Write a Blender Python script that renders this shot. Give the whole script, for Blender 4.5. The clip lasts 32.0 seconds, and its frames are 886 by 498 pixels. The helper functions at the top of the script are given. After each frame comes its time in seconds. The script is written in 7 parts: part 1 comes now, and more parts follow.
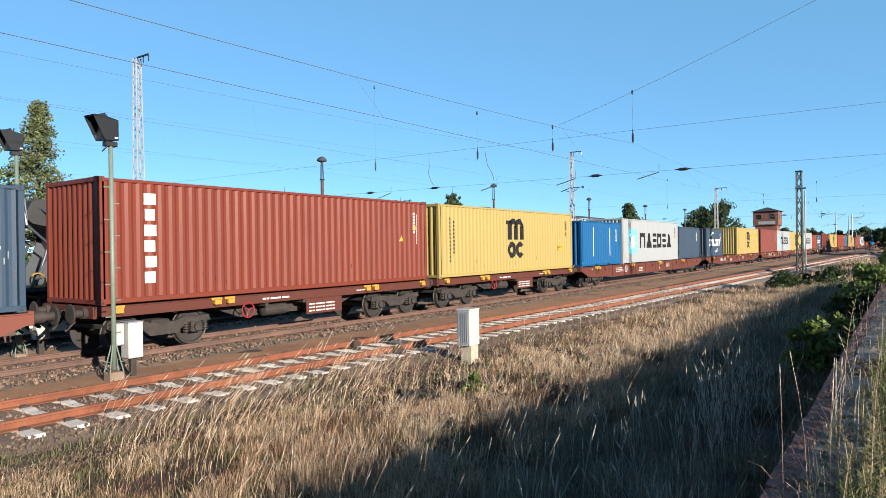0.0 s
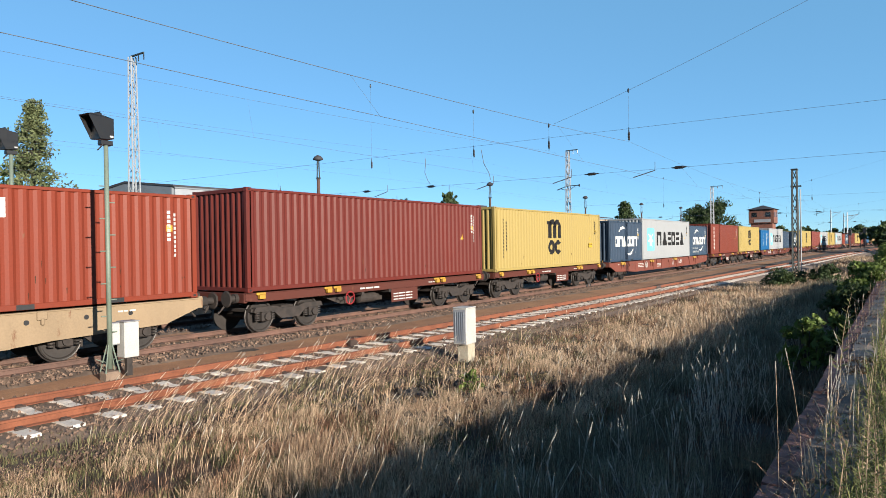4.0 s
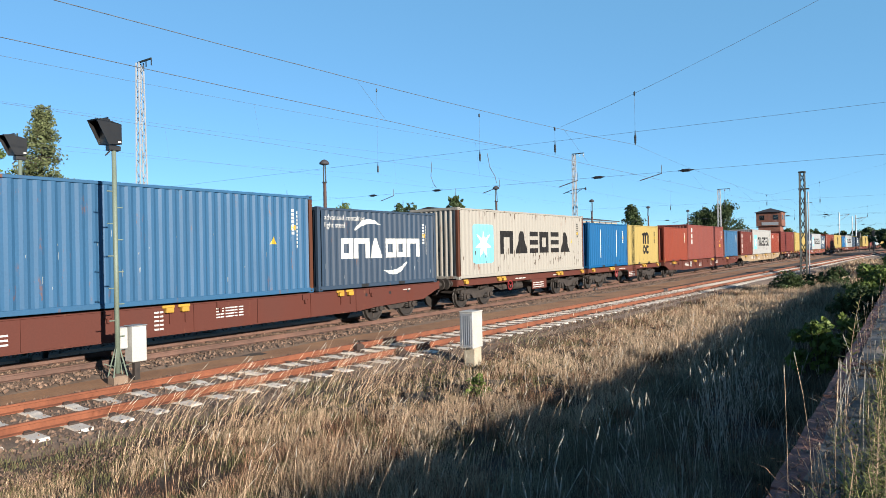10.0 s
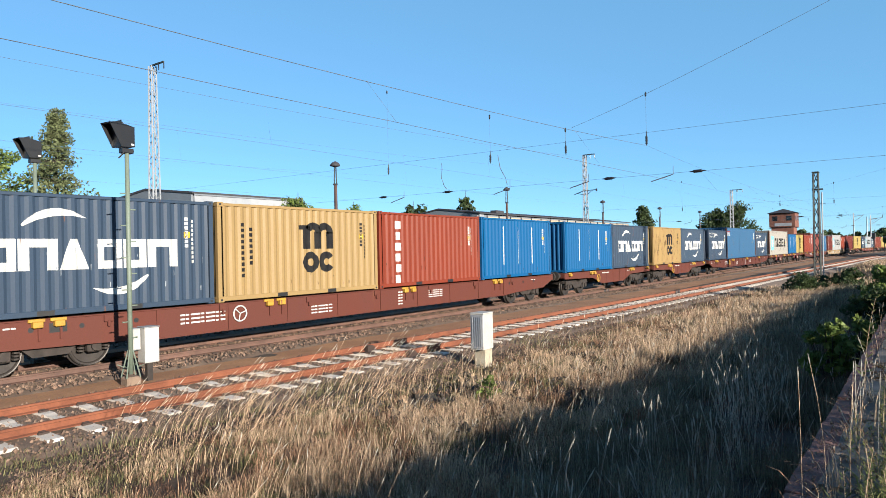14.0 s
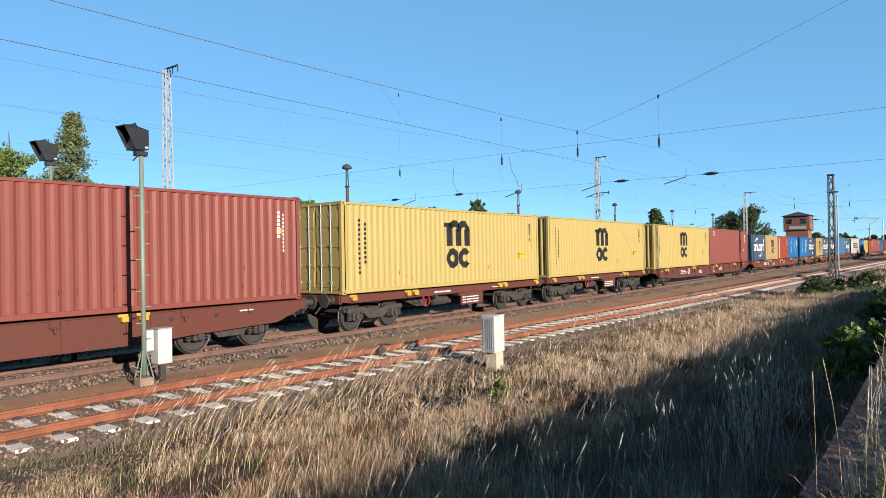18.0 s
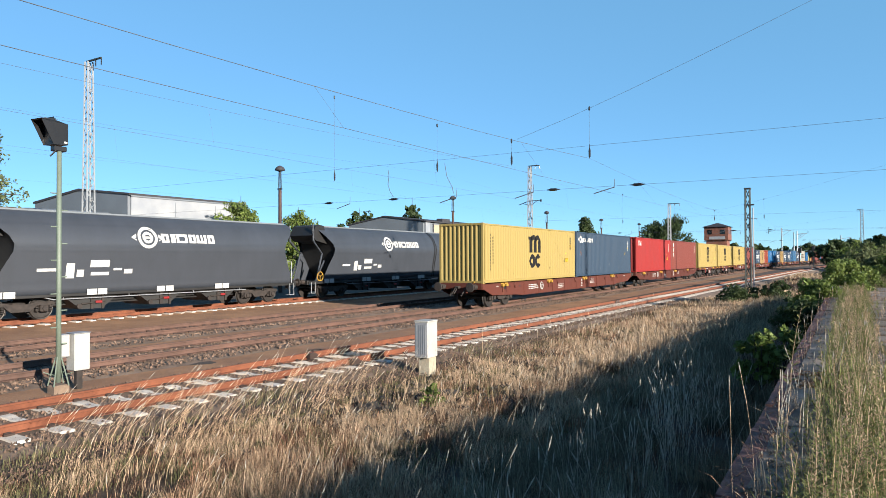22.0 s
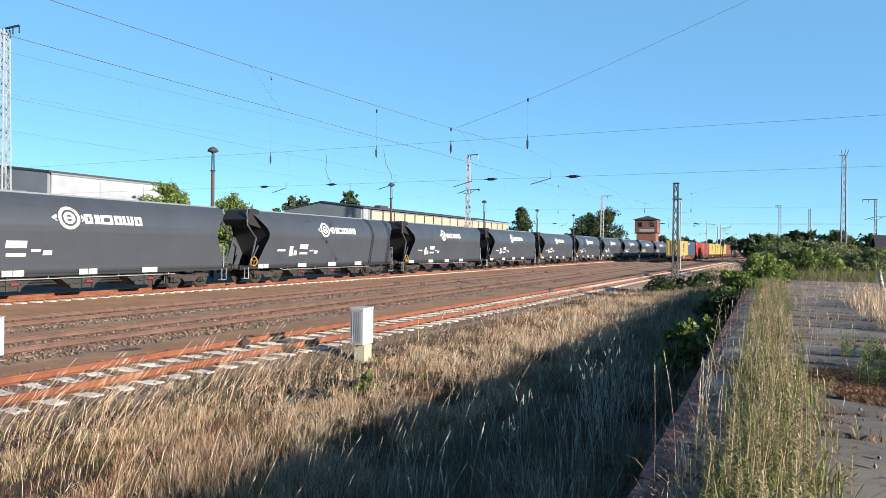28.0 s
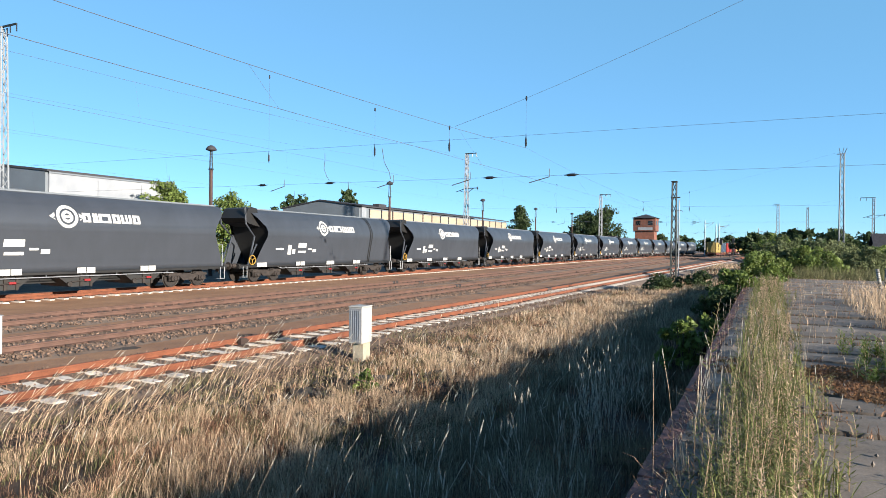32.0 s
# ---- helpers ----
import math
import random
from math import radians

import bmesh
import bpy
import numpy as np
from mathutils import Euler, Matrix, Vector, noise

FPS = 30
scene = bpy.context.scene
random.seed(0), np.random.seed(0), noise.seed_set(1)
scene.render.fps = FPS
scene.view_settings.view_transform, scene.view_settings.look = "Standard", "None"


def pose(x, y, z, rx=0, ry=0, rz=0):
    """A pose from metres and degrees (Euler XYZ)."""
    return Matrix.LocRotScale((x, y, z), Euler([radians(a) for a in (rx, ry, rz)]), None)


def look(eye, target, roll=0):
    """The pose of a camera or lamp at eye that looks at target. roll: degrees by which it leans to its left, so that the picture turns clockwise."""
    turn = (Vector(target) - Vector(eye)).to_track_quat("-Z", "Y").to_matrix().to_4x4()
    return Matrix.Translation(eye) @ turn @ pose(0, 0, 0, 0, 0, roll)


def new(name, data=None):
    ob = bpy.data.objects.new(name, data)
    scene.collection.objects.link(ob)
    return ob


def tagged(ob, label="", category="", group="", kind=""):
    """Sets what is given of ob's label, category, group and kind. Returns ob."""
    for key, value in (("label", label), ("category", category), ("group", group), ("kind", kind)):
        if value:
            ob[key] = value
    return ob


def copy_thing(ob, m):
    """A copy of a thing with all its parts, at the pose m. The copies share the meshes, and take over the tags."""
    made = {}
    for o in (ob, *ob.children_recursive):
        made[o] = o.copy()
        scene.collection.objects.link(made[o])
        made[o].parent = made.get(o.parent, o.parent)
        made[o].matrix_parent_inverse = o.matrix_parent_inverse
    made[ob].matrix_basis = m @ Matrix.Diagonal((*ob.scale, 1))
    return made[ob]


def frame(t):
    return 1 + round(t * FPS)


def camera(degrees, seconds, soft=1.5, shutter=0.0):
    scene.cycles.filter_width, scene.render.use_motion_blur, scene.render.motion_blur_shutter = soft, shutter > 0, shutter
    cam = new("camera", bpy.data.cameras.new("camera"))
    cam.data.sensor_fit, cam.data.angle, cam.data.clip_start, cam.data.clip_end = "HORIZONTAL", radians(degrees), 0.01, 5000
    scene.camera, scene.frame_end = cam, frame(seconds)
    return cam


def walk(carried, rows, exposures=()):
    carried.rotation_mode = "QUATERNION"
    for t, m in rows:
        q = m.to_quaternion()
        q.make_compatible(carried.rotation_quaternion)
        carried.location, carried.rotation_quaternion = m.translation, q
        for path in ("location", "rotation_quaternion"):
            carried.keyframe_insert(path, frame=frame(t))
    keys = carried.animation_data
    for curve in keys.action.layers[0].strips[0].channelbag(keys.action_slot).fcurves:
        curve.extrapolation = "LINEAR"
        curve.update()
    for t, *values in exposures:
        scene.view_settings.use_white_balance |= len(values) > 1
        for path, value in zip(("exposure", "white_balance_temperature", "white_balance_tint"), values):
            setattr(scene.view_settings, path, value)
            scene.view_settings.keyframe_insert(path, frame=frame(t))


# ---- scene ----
# The camera: held by hand on an old platform, turning to the right near the end.
EYE = (0.0, 0.0, 2.363)
# seconds, tilt, lean, heading
ROWS = [
    (0.0, 89.899, 0.865, 35.256), (0.5, 90.088, 0.845, 35.297), (1.0, 90.171, 1.101, 35.394), (1.5, 90.116, 1.14, 35.362),
    (2.0, 89.993, 0.996, 35.363), (2.5, 89.845, 0.839, 35.356), (4.5, 89.768, 1.015, 34.896), (5.0, 89.879, 1.149, 35.301),
    (5.5, 90.244, 1.026, 35.523), (6.0, 90.324, 1.021, 35.49), (6.5, 90.287, 0.919, 35.474), (7.0, 90.258, 0.99, 35.447),
    (7.5, 90.159, 0.958, 35.484), (8.0, 90.053, 0.976, 35.524), (8.5, 90.243, 1.065, 35.54), (9.0, 90.324, 1.215, 35.782),
    (9.5, 90.207, 1.18, 35.564), (10.0, 90.111, 1.129, 35.497), (10.5, 90.261, 1.236, 35.615), (11.0, 90.372, 1.275, 35.856),
    (11.5, 90.742, 1.062, 36.24), (12.0, 90.72, 1.02, 36.224), (12.5, 90.495, 1.114, 36.116), (13.0, 90.389, 1.235, 36.548),
    (13.5, 90.255, 1.237, 36.358), (15.5, 90.333, 0.955, 36.76), (16.0, 90.454, 1.046, 36.823), (16.5, 90.624, 1.204, 37.058),
    (17.0, 90.488, 1.268, 36.928), (17.5, 90.441, 1.172, 37.337), (18.0, 90.497, 1.07, 37.403), (18.5, 90.753, 1.047, 37.41),
    (19.0, 90.7, 1.025, 37.427), (19.5, 90.473, 1.062, 37.139), (20.0, 90.623, 1.245, 37.552), (20.5, 90.997, 0.974, 37.305),
    (21.0, 91.0, 0.958, 37.244), (21.5, 90.921, 0.494, 34.946), (22.0, 90.874, 0.318, 31.666), (22.5, 90.408, 0.005, 28.519),
    (23.0, 90.089, -0.046, 26.705), (23.5, 89.824, -0.17, 25.582), (24.0, 89.882, -0.291, 25.555), (24.5, 89.955, -0.224, 25.706),
    (25.0, 89.937, -0.287, 25.883), (25.5, 89.994, -0.376, 26.043), (27.5, 89.903, -0.515, 25.908), (28.0, 89.802, -0.7, 26.219),
    (28.5, 89.42, -0.739, 26.222), (29.0, 89.383, -0.704, 26.164), (29.5, 89.384, -0.55, 26.239), (30.0, 89.378, -0.599, 26.218),
    (30.5, 89.343, -0.744, 26.131), (31.0, 89.462, -0.63, 25.913), (31.5, 89.726, -0.728, 26.005), (32.0, 89.673, -0.67, 26.089),
]
cam = camera(68.0, 32.0, 0.7)
BRIGHT = 1.61
walk(cam, [(t, pose(*EYE, rx, ry, rz)) for t, rx, ry, rz in ROWS],
     [(t, BRIGHT + e) for t, e in ((0.0, 0.0), (1.0, -0.01), (2.0, -0.06), (5.0, -0.1), (6.0, -0.09), (7.0, -0.01), (9.0, 0.0), (10.0, -0.06), (12.0, 0.0), (13.0, 0.02), (16.0, -0.04), (17.0, -0.04),
                                       (18.0, -0.06), (19.0, 0.03), (20.0, 0.03), (21.5, -0.05), (22.0, 0.01), (23.0, 0.06), (24.0, 0.1), (32.0, 0.13))])

# ---- light ----
LIGHT_WAY = Vector((-1.0, 0.30, -0.25))          # the way the evening sun's light travels
world = bpy.data.worlds.new("sky")
scene.world = world
world.use_nodes = True
wn = world.node_tree.nodes
sky = wn.new("ShaderNodeTexSky")
sky.sky_type, sky.sun_disc = "NISHITA", False
sky.sun_elevation = math.atan2(0.25, math.hypot(1.0, 0.30))
sky.sun_rotation = math.atan2(1.0, -0.30)
sky.air_density, sky.dust_density, sky.ozone_density = 0.75, 0.0, 3.0
wn["Background"].inputs["Strength"].default_value = 0.07
sky.altitude = 900.0
haze = wn.new("ShaderNodeMix")
haze.data_type, haze.blend_type = "RGBA", "MULTIPLY"
haze.inputs[0].default_value, haze.inputs[7].default_value = 1.0, (0.785, 0.975, 1.07, 1)
world.node_tree.links.new(sky.outputs[0], haze.inputs[6])
where = wn.new("ShaderNodeTexCoord")
up = wn.new("ShaderNodeSeparateXYZ")
world.node_tree.links.new(where.outputs["Generated"], up.inputs[0])
thin = wn.new("ShaderNodeMapRange")                 # the haze thins out towards the zenith
thin.interpolation_type = "SMOOTHSTEP"
for key, value in (("From Min", 0.3), ("From Max", 1.0), ("To Min", 0.55), ("To Max", 0.05)):
    thin.inputs[key].default_value = value
world.node_tree.links.new(up.outputs["Z"], thin.inputs["Value"])
veil = wn.new("ShaderNodeMix")                      # thin haze over the sky
veil.data_type = "RGBA"
veil.inputs[7].default_value = (1.04, 2.65, 4.12, 1)
world.node_tree.links.new(thin.outputs[0], veil.inputs[0])
world.node_tree.links.new(haze.outputs[2], veil.inputs[6])
world.node_tree.links.new(veil.outputs[2], wn["Background"].inputs["Color"])
sun = new("sun", bpy.data.lights.new("sun", "SUN"))
sun.data.energy, sun.data.angle, sun.data.color = 5.0, radians(0.6), (1.0, 0.905, 0.78)
sun.matrix_world = look((60, -20, 40), Vector((60, -20, 40)) + LIGHT_WAY)

# ---- materials ----
DIM = 0.435                                         # all paints and plants share one level


def lin(r, g, b):
    return tuple((c / 255 / 12.92 if c <= 10 else ((c / 255 + 0.055) / 1.055) ** 2.4) for c in (r, g, b))


def node(nt, kind, **values):
    n = nt.nodes.new(kind)
    for key, value in values.items():
        n.inputs[key.replace("_", " ")].default_value = value
    return n


def ramp(nt, source, a, b, ca=(0, 0, 0, 1), cb=(1, 1, 1, 1)):
    n = nt.nodes.new("ShaderNodeValToRGB")
    n.color_ramp.elements[0].position, n.color_ramp.elements[1].position = a, b
    n.color_ramp.elements[0].color, n.color_ramp.elements[1].color = ca, cb
    nt.links.new(source, n.inputs[0])
    return n.outputs[0]


def mix(nt, fac, a, b, blend="MIX"):
    n = nt.nodes.new("ShaderNodeMix")
    n.data_type, n.blend_type = "RGBA", blend
    for sock, v in ((n.inputs[0], fac), (n.inputs[6], a), (n.inputs[7], b)):
        if isinstance(v, (int, float)):
            sock.default_value = v
        elif isinstance(v, tuple):
            sock.default_value = (*v[:3], 1)
        else:
            nt.links.new(v, sock)
    return n.outputs[2]


def material(name, color, rough=0.7, metal=0.0, second=None, scale=3.0, stretch=(1, 1, 1), amount=0.5, grain=40.0, bump=0.0,
             bump_scale=60.0, rust=0.0, rust_color=(0.12, 0.045, 0.018), island=0.0, spread=0.0, spec=0.5, translucent=0.0, fine_mix=0.22):
    """A worn surface: a base colour broken by a broad and a fine pattern, spots of rust, and fine relief."""
    color, second = tuple(DIM * c for c in color), tuple(DIM * c for c in second or [0.6 * c for c in color])
    mat = bpy.data.materials.new(name)
    mat.use_nodes = True
    nt = mat.node_tree
    bsdf = nt.nodes["Principled BSDF"]
    coord = nt.nodes.new("ShaderNodeTexCoord")
    info = nt.nodes.new("ShaderNodeObjectInfo")
    shift = nt.nodes.new("ShaderNodeVectorMath")
    shift.operation = "MULTIPLY_ADD"
    nt.links.new(info.outputs["Random"], shift.inputs[0])
    shift.inputs[1].default_value = (37.0, 53.0, 71.0)
    nt.links.new(coord.outputs["Object"], shift.inputs[2])
    place = nt.nodes.new("ShaderNodeMapping")
    place.inputs["Scale"].default_value = stretch
    nt.links.new(shift.outputs[0], place.inputs[0])
    broad = node(nt, "ShaderNodeTexNoise", Scale=scale, Detail=5.0, Roughness=0.6)
    fine = node(nt, "ShaderNodeTexNoise", Scale=grain, Detail=3.0)
    nt.links.new(place.outputs[0], broad.inputs["Vector"])
    nt.links.new(shift.outputs[0], fine.inputs["Vector"])
    col = mix(nt, ramp(nt, broad.outputs[0], 0.5 - amount * 0.4, 0.5 + amount * 0.4), color, second)
    col = mix(nt, fine_mix, col, ramp(nt, fine.outputs[0], 0.3, 0.7, (0.25, 0.25, 0.25, 1), (0.9, 0.9, 0.9, 1)), "OVERLAY")
    if island:
        geo = nt.nodes.new("ShaderNodeNewGeometry")
        col = mix(nt, island, col, ramp(nt, geo.outputs["Random Per Island"], 0.0, 1.0, (0.1, 0.1, 0.1, 1), (0.9, 0.9, 0.9, 1)), "OVERLAY")
    if spread:
        col = mix(nt, spread, col, ramp(nt, info.outputs["Random"], 0.0, 1.0, (0.2, 0.2, 0.2, 1), (0.8, 0.8, 0.8, 1)), "OVERLAY")
    if rust:
        spots = node(nt, "ShaderNodeTexNoise", Scale=2.2, Detail=9.0, Roughness=0.72)
        down = nt.nodes.new("ShaderNodeMapping")
        down.inputs["Scale"].default_value = (1.6, 1.6, 0.45)
        nt.links.new(shift.outputs[0], down.inputs[0])
        nt.links.new(down.outputs[0], spots.inputs["Vector"])
        col = mix(nt, ramp(nt, spots.outputs[0], 0.70 - rust * 0.22, 0.76 - rust * 0.18), col, rust_color)
    nt.links.new(col, bsdf.inputs["Base Color"])
    rr = nt.nodes.new("ShaderNodeMapRange")
    rr.inputs["To Min"].default_value, rr.inputs["To Max"].default_value = max(0.05, rough - 0.12), min(1.0, rough + 0.12)
    nt.links.new(broad.outputs[0], rr.inputs[0])
    nt.links.new(rr.outputs[0], bsdf.inputs["Roughness"])
    bsdf.inputs["Metallic"].default_value = metal
    bsdf.inputs["Specular IOR Level"].default_value = spec
    if bump:
        tex = node(nt, "ShaderNodeTexNoise", Scale=bump_scale, Detail=4.0)
        nt.links.new(shift.outputs[0], tex.inputs["Vector"])
        b = node(nt, "ShaderNodeBump", Strength=bump, Distance=0.02)
        nt.links.new(tex.outputs[0], b.inputs["Height"])
        nt.links.new(b.outputs[0], bsdf.inputs["Normal"])
    if translucent:
        tr = nt.nodes.new("ShaderNodeBsdfTranslucent")
        nt.links.new(col, tr.inputs["Color"])
        ms = nt.nodes.new("ShaderNodeMixShader")
        ms.inputs[0].default_value = translucent
        nt.links.new(bsdf.outputs[0], ms.inputs[1])
        nt.links.new(tr.outputs[0], ms.inputs[2])
        nt.links.new(ms.outputs[0], nt.nodes["Material Output"].inputs["Surface"])
    return mat


def paint(name, rgb, rust=0.25, rough=0.5, fade=0.8):
    c = tuple(0.57 * x for x in lin(*rgb))
    return material(name, c, rough, second=tuple(x * fade + 0.012 for x in c), scale=1.1, stretch=(1, 1, 0.35), amount=0.7,
                    grain=25.0, fine_mix=0.09, spec=0.14, rust=rust, rust_color=(0.10, 0.045, 0.025), bump=0.05, bump_scale=9.0)


M = {
    "triton": paint("faded_red_paint", (172, 82, 62), 0.2),
    "brown": paint("brown_red_paint", (146, 66, 54), 0.25),
    "red": paint("bright_red_paint", (222, 70, 68), 0.1),
    "orange": paint("orange_red_paint", (188, 84, 58), 0.2),
    "tex": paint("dull_red_paint", (180, 96, 85), 0.12),
    "darkred": paint("dark_red_paint", (152, 66, 56), 0.15),
    "yellow": paint("yellow_paint", (236, 208, 126), 0.04, 0.5, 0.9),
    "pale": paint("pale_yellow_paint", (226, 190, 130), 0.1),
    "chalk": paint("chalky_white_paint", (222, 223, 222), 0.3, 0.6, 0.92),
    "ochre": paint("rusted_ochre_paint", (228, 190, 124), 0.6),
    "blue": paint("bright_blue_paint", (0, 126, 198), 0.06, 0.6, 0.92),
    "steel": paint("faded_blue_paint", (78, 140, 192), 0.35),
    "navy": paint("navy_paint", (80, 104, 132), 0.25),
    "slate": paint("slate_blue_paint", (84, 110, 138), 0.25),
    "white": paint("grey_white_paint", (220, 225, 229), 0.05, 0.6, 0.94),
    "cream": paint("stained_cream_paint", (226, 221, 211), 0.42, 0.6, 0.9),
    "streak": material("rust_streak", (0.10, 0.055, 0.032), 0.9, second=(0.05, 0.034, 0.026), scale=9, spec=0.1),
    "pale_scuff": material("pale_scuff", (0.42, 0.46, 0.50), 0.8, second=(0.30, 0.34, 0.38), scale=9, spec=0.1),
    "rusted": paint("rusted_frame", (132, 78, 54), 0.5),
    "black": material("black_paint", (0.02, 0.02, 0.022), 0.5, rust=0.1),
    "decal_white": material("white_lettering", (0.80, 0.80, 0.78), 0.7, spec=0.15, second=(0.62, 0.62, 0.6), scale=4, rust=0.12),
    "decal_black": material("black_lettering", (0.012, 0.012, 0.015), 0.8, spec=0.1, second=(0.03, 0.03, 0.03), scale=4),
    "decal_sky": material("sky_blue_panel", lin(122, 202, 230), 0.75, second=lin(136, 208, 232), scale=2, spec=0.1),
    "decal_yellow": material("yellow_sticker", lin(236, 190, 40), 0.5),
    "wagon_red": paint("wagon_red_brown", (146, 82, 68), 0.3, 0.65),
    "wagon_dark": paint("wagon_dark_brown", (134, 74, 62), 0.35, 0.7),
    "wagon_salmon": paint("faded_salmon_wagon", (178, 104, 88), 0.2, 0.7),
    "wagon_beige": paint("wagon_faded_beige", (230, 200, 162), 0.45, 0.7, 0.7),
    "lock": material("yellow_lock", lin(214, 164, 50), 0.6, rust=0.35),
    "gear": material("running_gear_dirt", (0.052, 0.036, 0.029), 0.8, second=(0.014, 0.010, 0.008), scale=5, bump=0.3),
    "wheel": material("wheel_steel", (0.06, 0.05, 0.045), 0.6, 0.3, second=(0.03, 0.024, 0.021), scale=4),
    "rim": material("worn_wheel_rim", (0.12, 0.105, 0.095), 0.5, 0.4, second=(0.05, 0.042, 0.038), scale=6),
    "hopper_dark": material("dirty_dark_paint", (0.030, 0.029, 0.029), 0.6, second=(0.018, 0.017, 0.016), scale=3),
    "tread": material("bright_tread", (0.45, 0.44, 0.43), 0.3, 1.0),
    "rail_rust": material("orange_rust_rail", lin(156, 90, 58), 0.9, second=lin(120, 66, 42), scale=2.0, grain=30, bump=0.3, bump_scale=80),
    "rail_worn": material("brown_rail", lin(124, 90, 76), 0.75, second=lin(92, 66, 55), scale=2.0, bump=0.2),
    "sleeper": material("pale_concrete", (1.14, 1.05, 0.94), 0.85, second=(0.86, 0.76, 0.65), scale=4, bump=0.2, spread=0.25),
    "sleeper_old": material("dirty_concrete", lin(186, 156, 130), 0.9, second=lin(126, 92, 70), scale=3, bump=0.3, island=0.3),
    "clip": material("rusty_clip", (0.06, 0.03, 0.02), 0.8),
    "ballast": material("ballast_stone", lin(158, 134, 114), 0.95, second=lin(106, 86, 72), scale=1.2, grain=18, bump=0.9, bump_scale=22),
    "ballast_rust": material("rust_stained_ballast", lin(196, 146, 103), 0.95, second=lin(156, 108, 72), scale=0.7, grain=16, bump=0.9, bump_scale=24),
    "stones": material("loose_stones", lin(154, 126, 106), 0.9, second=lin(82, 64, 54), scale=6, island=0.8, bump=0.3),
    "soil": material("dry_soil", lin(92, 72, 56), 0.95, second=lin(54, 42, 33), scale=0.35, grain=9, bump=0.8, bump_scale=14),
    "thatch": material("matted_withered_grass", lin(156, 122, 102), 0.9, second=lin(72, 56, 48), scale=0.9, island=0.7, translucent=0.2, spec=0.1),
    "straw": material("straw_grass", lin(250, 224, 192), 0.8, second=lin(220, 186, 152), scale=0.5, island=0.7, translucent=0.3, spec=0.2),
    "russet": material("russet_grass", lin(204, 162, 132), 0.85, second=lin(146, 110, 88), scale=0.6, island=0.7, translucent=0.25, spec=0.2),
    "dull_green": material("dull_green_grass", lin(158, 154, 112), 0.8, second=lin(112, 112, 76), scale=0.6, island=0.6, translucent=0.3, spec=0.2),
    # duller grass for the platform's shadow strip, the shade put into its colour
    "grass_shade": material("shade_toned_grass", lin(204, 197, 168), 0.85, second=lin(100, 98, 82), scale=0.8, island=0.8, translucent=0.2, spec=0.15),
    "seed": material("pale_seed_head", lin(250, 244, 230), 0.85, second=lin(222, 208, 186), scale=5, island=0.3, translucent=0.3, spec=0.2),
    "leaf": material("green_leaf", lin(150, 168, 86), 0.6, second=lin(102, 126, 60), scale=0.8, island=0.5, translucent=0.35, spec=0.3),
    "leaf_dark": material("dark_leaf", lin(92, 112, 66), 0.65, second=lin(58, 78, 46), scale=0.4, island=0.5, translucent=0.3, spec=0.3),
    "dusty_leaf": material("dusty_grey_green_leaf", lin(150, 158, 112), 0.7, second=lin(98, 112, 74), scale=0.6, island=0.5, translucent=0.3, spec=0.2),
    "weed": material("grey_green_weed", lin(184, 184, 120), 0.75, second=lin(112, 124, 72), scale=2, island=0.45, translucent=0.3, spec=0.2),
    "moss": material("red_brown_moss", lin(168, 112, 70), 0.95, second=lin(110, 90, 56), scale=5, bump=0.8, island=0.4),
    "bark": material("bark", (0.11, 0.085, 0.065), 0.9, second=(0.05, 0.04, 0.03), scale=3, stretch=(3, 3, 0.6), bump=0.8, bump_scale=20),
    "concrete": material("weathered_concrete", lin(160, 147, 134), 0.9, second=lin(104, 95, 87), scale=1.6, grain=70, bump=0.14, bump_scale=30, spread=0.35, rust=0.5, rust_color=(0.045, 0.040, 0.036)),
    # pale copy of the concrete for the edge slabs, sunlight put into its colour
    "edge_concrete": material("sunlit_edge_concrete", lin(184, 169, 154), 0.9, second=lin(119, 109, 100), scale=1.6, grain=70, bump=0.14, bump_scale=30, spread=0.35, rust=0.5, rust_color=(0.045, 0.040, 0.036)),
    "kerb": material("maroon_edge_stone", lin(164, 116, 107), 0.9, second=lin(100, 70, 67), scale=5.0, bump=0.5, bump_scale=40, spread=0.4, rust=0.35, rust_color=(0.30, 0.24, 0.21)),
    "green_pole": material("grey_green_pole_paint", lin(134, 148, 132), 0.6, second=lin(112, 126, 112), scale=2, rust=0.15),
    "hood": material("black_lamp_hood", (0.012, 0.012, 0.014), 0.45),
    "cabinet": material("white_cabinet", lin(216, 214, 208), 0.55, second=lin(194, 192, 186), scale=2),
    "cabinet_side": material("grey_cabinet", lin(168, 172, 178), 0.6, second=lin(150, 152, 158), scale=2),
    "plinth": material("cream_concrete", lin(208, 200, 178), 0.85, second=lin(186, 172, 148), scale=3, bump=0.3),
    "galv": material("pale_galvanised_steel", lin(196, 202, 208), 0.55, 0.2, second=lin(170, 174, 178), scale=1),
    "grey_steel": material("weathered_grey_steel", lin(132, 142, 150), 0.6, 0.2, second=lin(104, 112, 120), scale=1),
    "dark_steel": material("dark_green_steel", lin(34, 50, 50), 0.7, second=lin(28, 40, 40), scale=1),
    "rust_pole": material("rusty_lamp_post", lin(96, 66, 56), 0.8, second=lin(66, 50, 46), scale=1),
    "wire": material("copper_wire", (0.19, 0.215, 0.245), 0.8, spec=0.1),
    "insulator": material("dark_insulator", (0.03, 0.03, 0.032), 0.35),
    "hopper": material("anthracite_paint", lin(78, 83, 92), 0.42, second=lin(67, 72, 80), scale=0.8, stretch=(1, 1, 0.4), rust=0.0, bump=0.03, bump_scale=3),
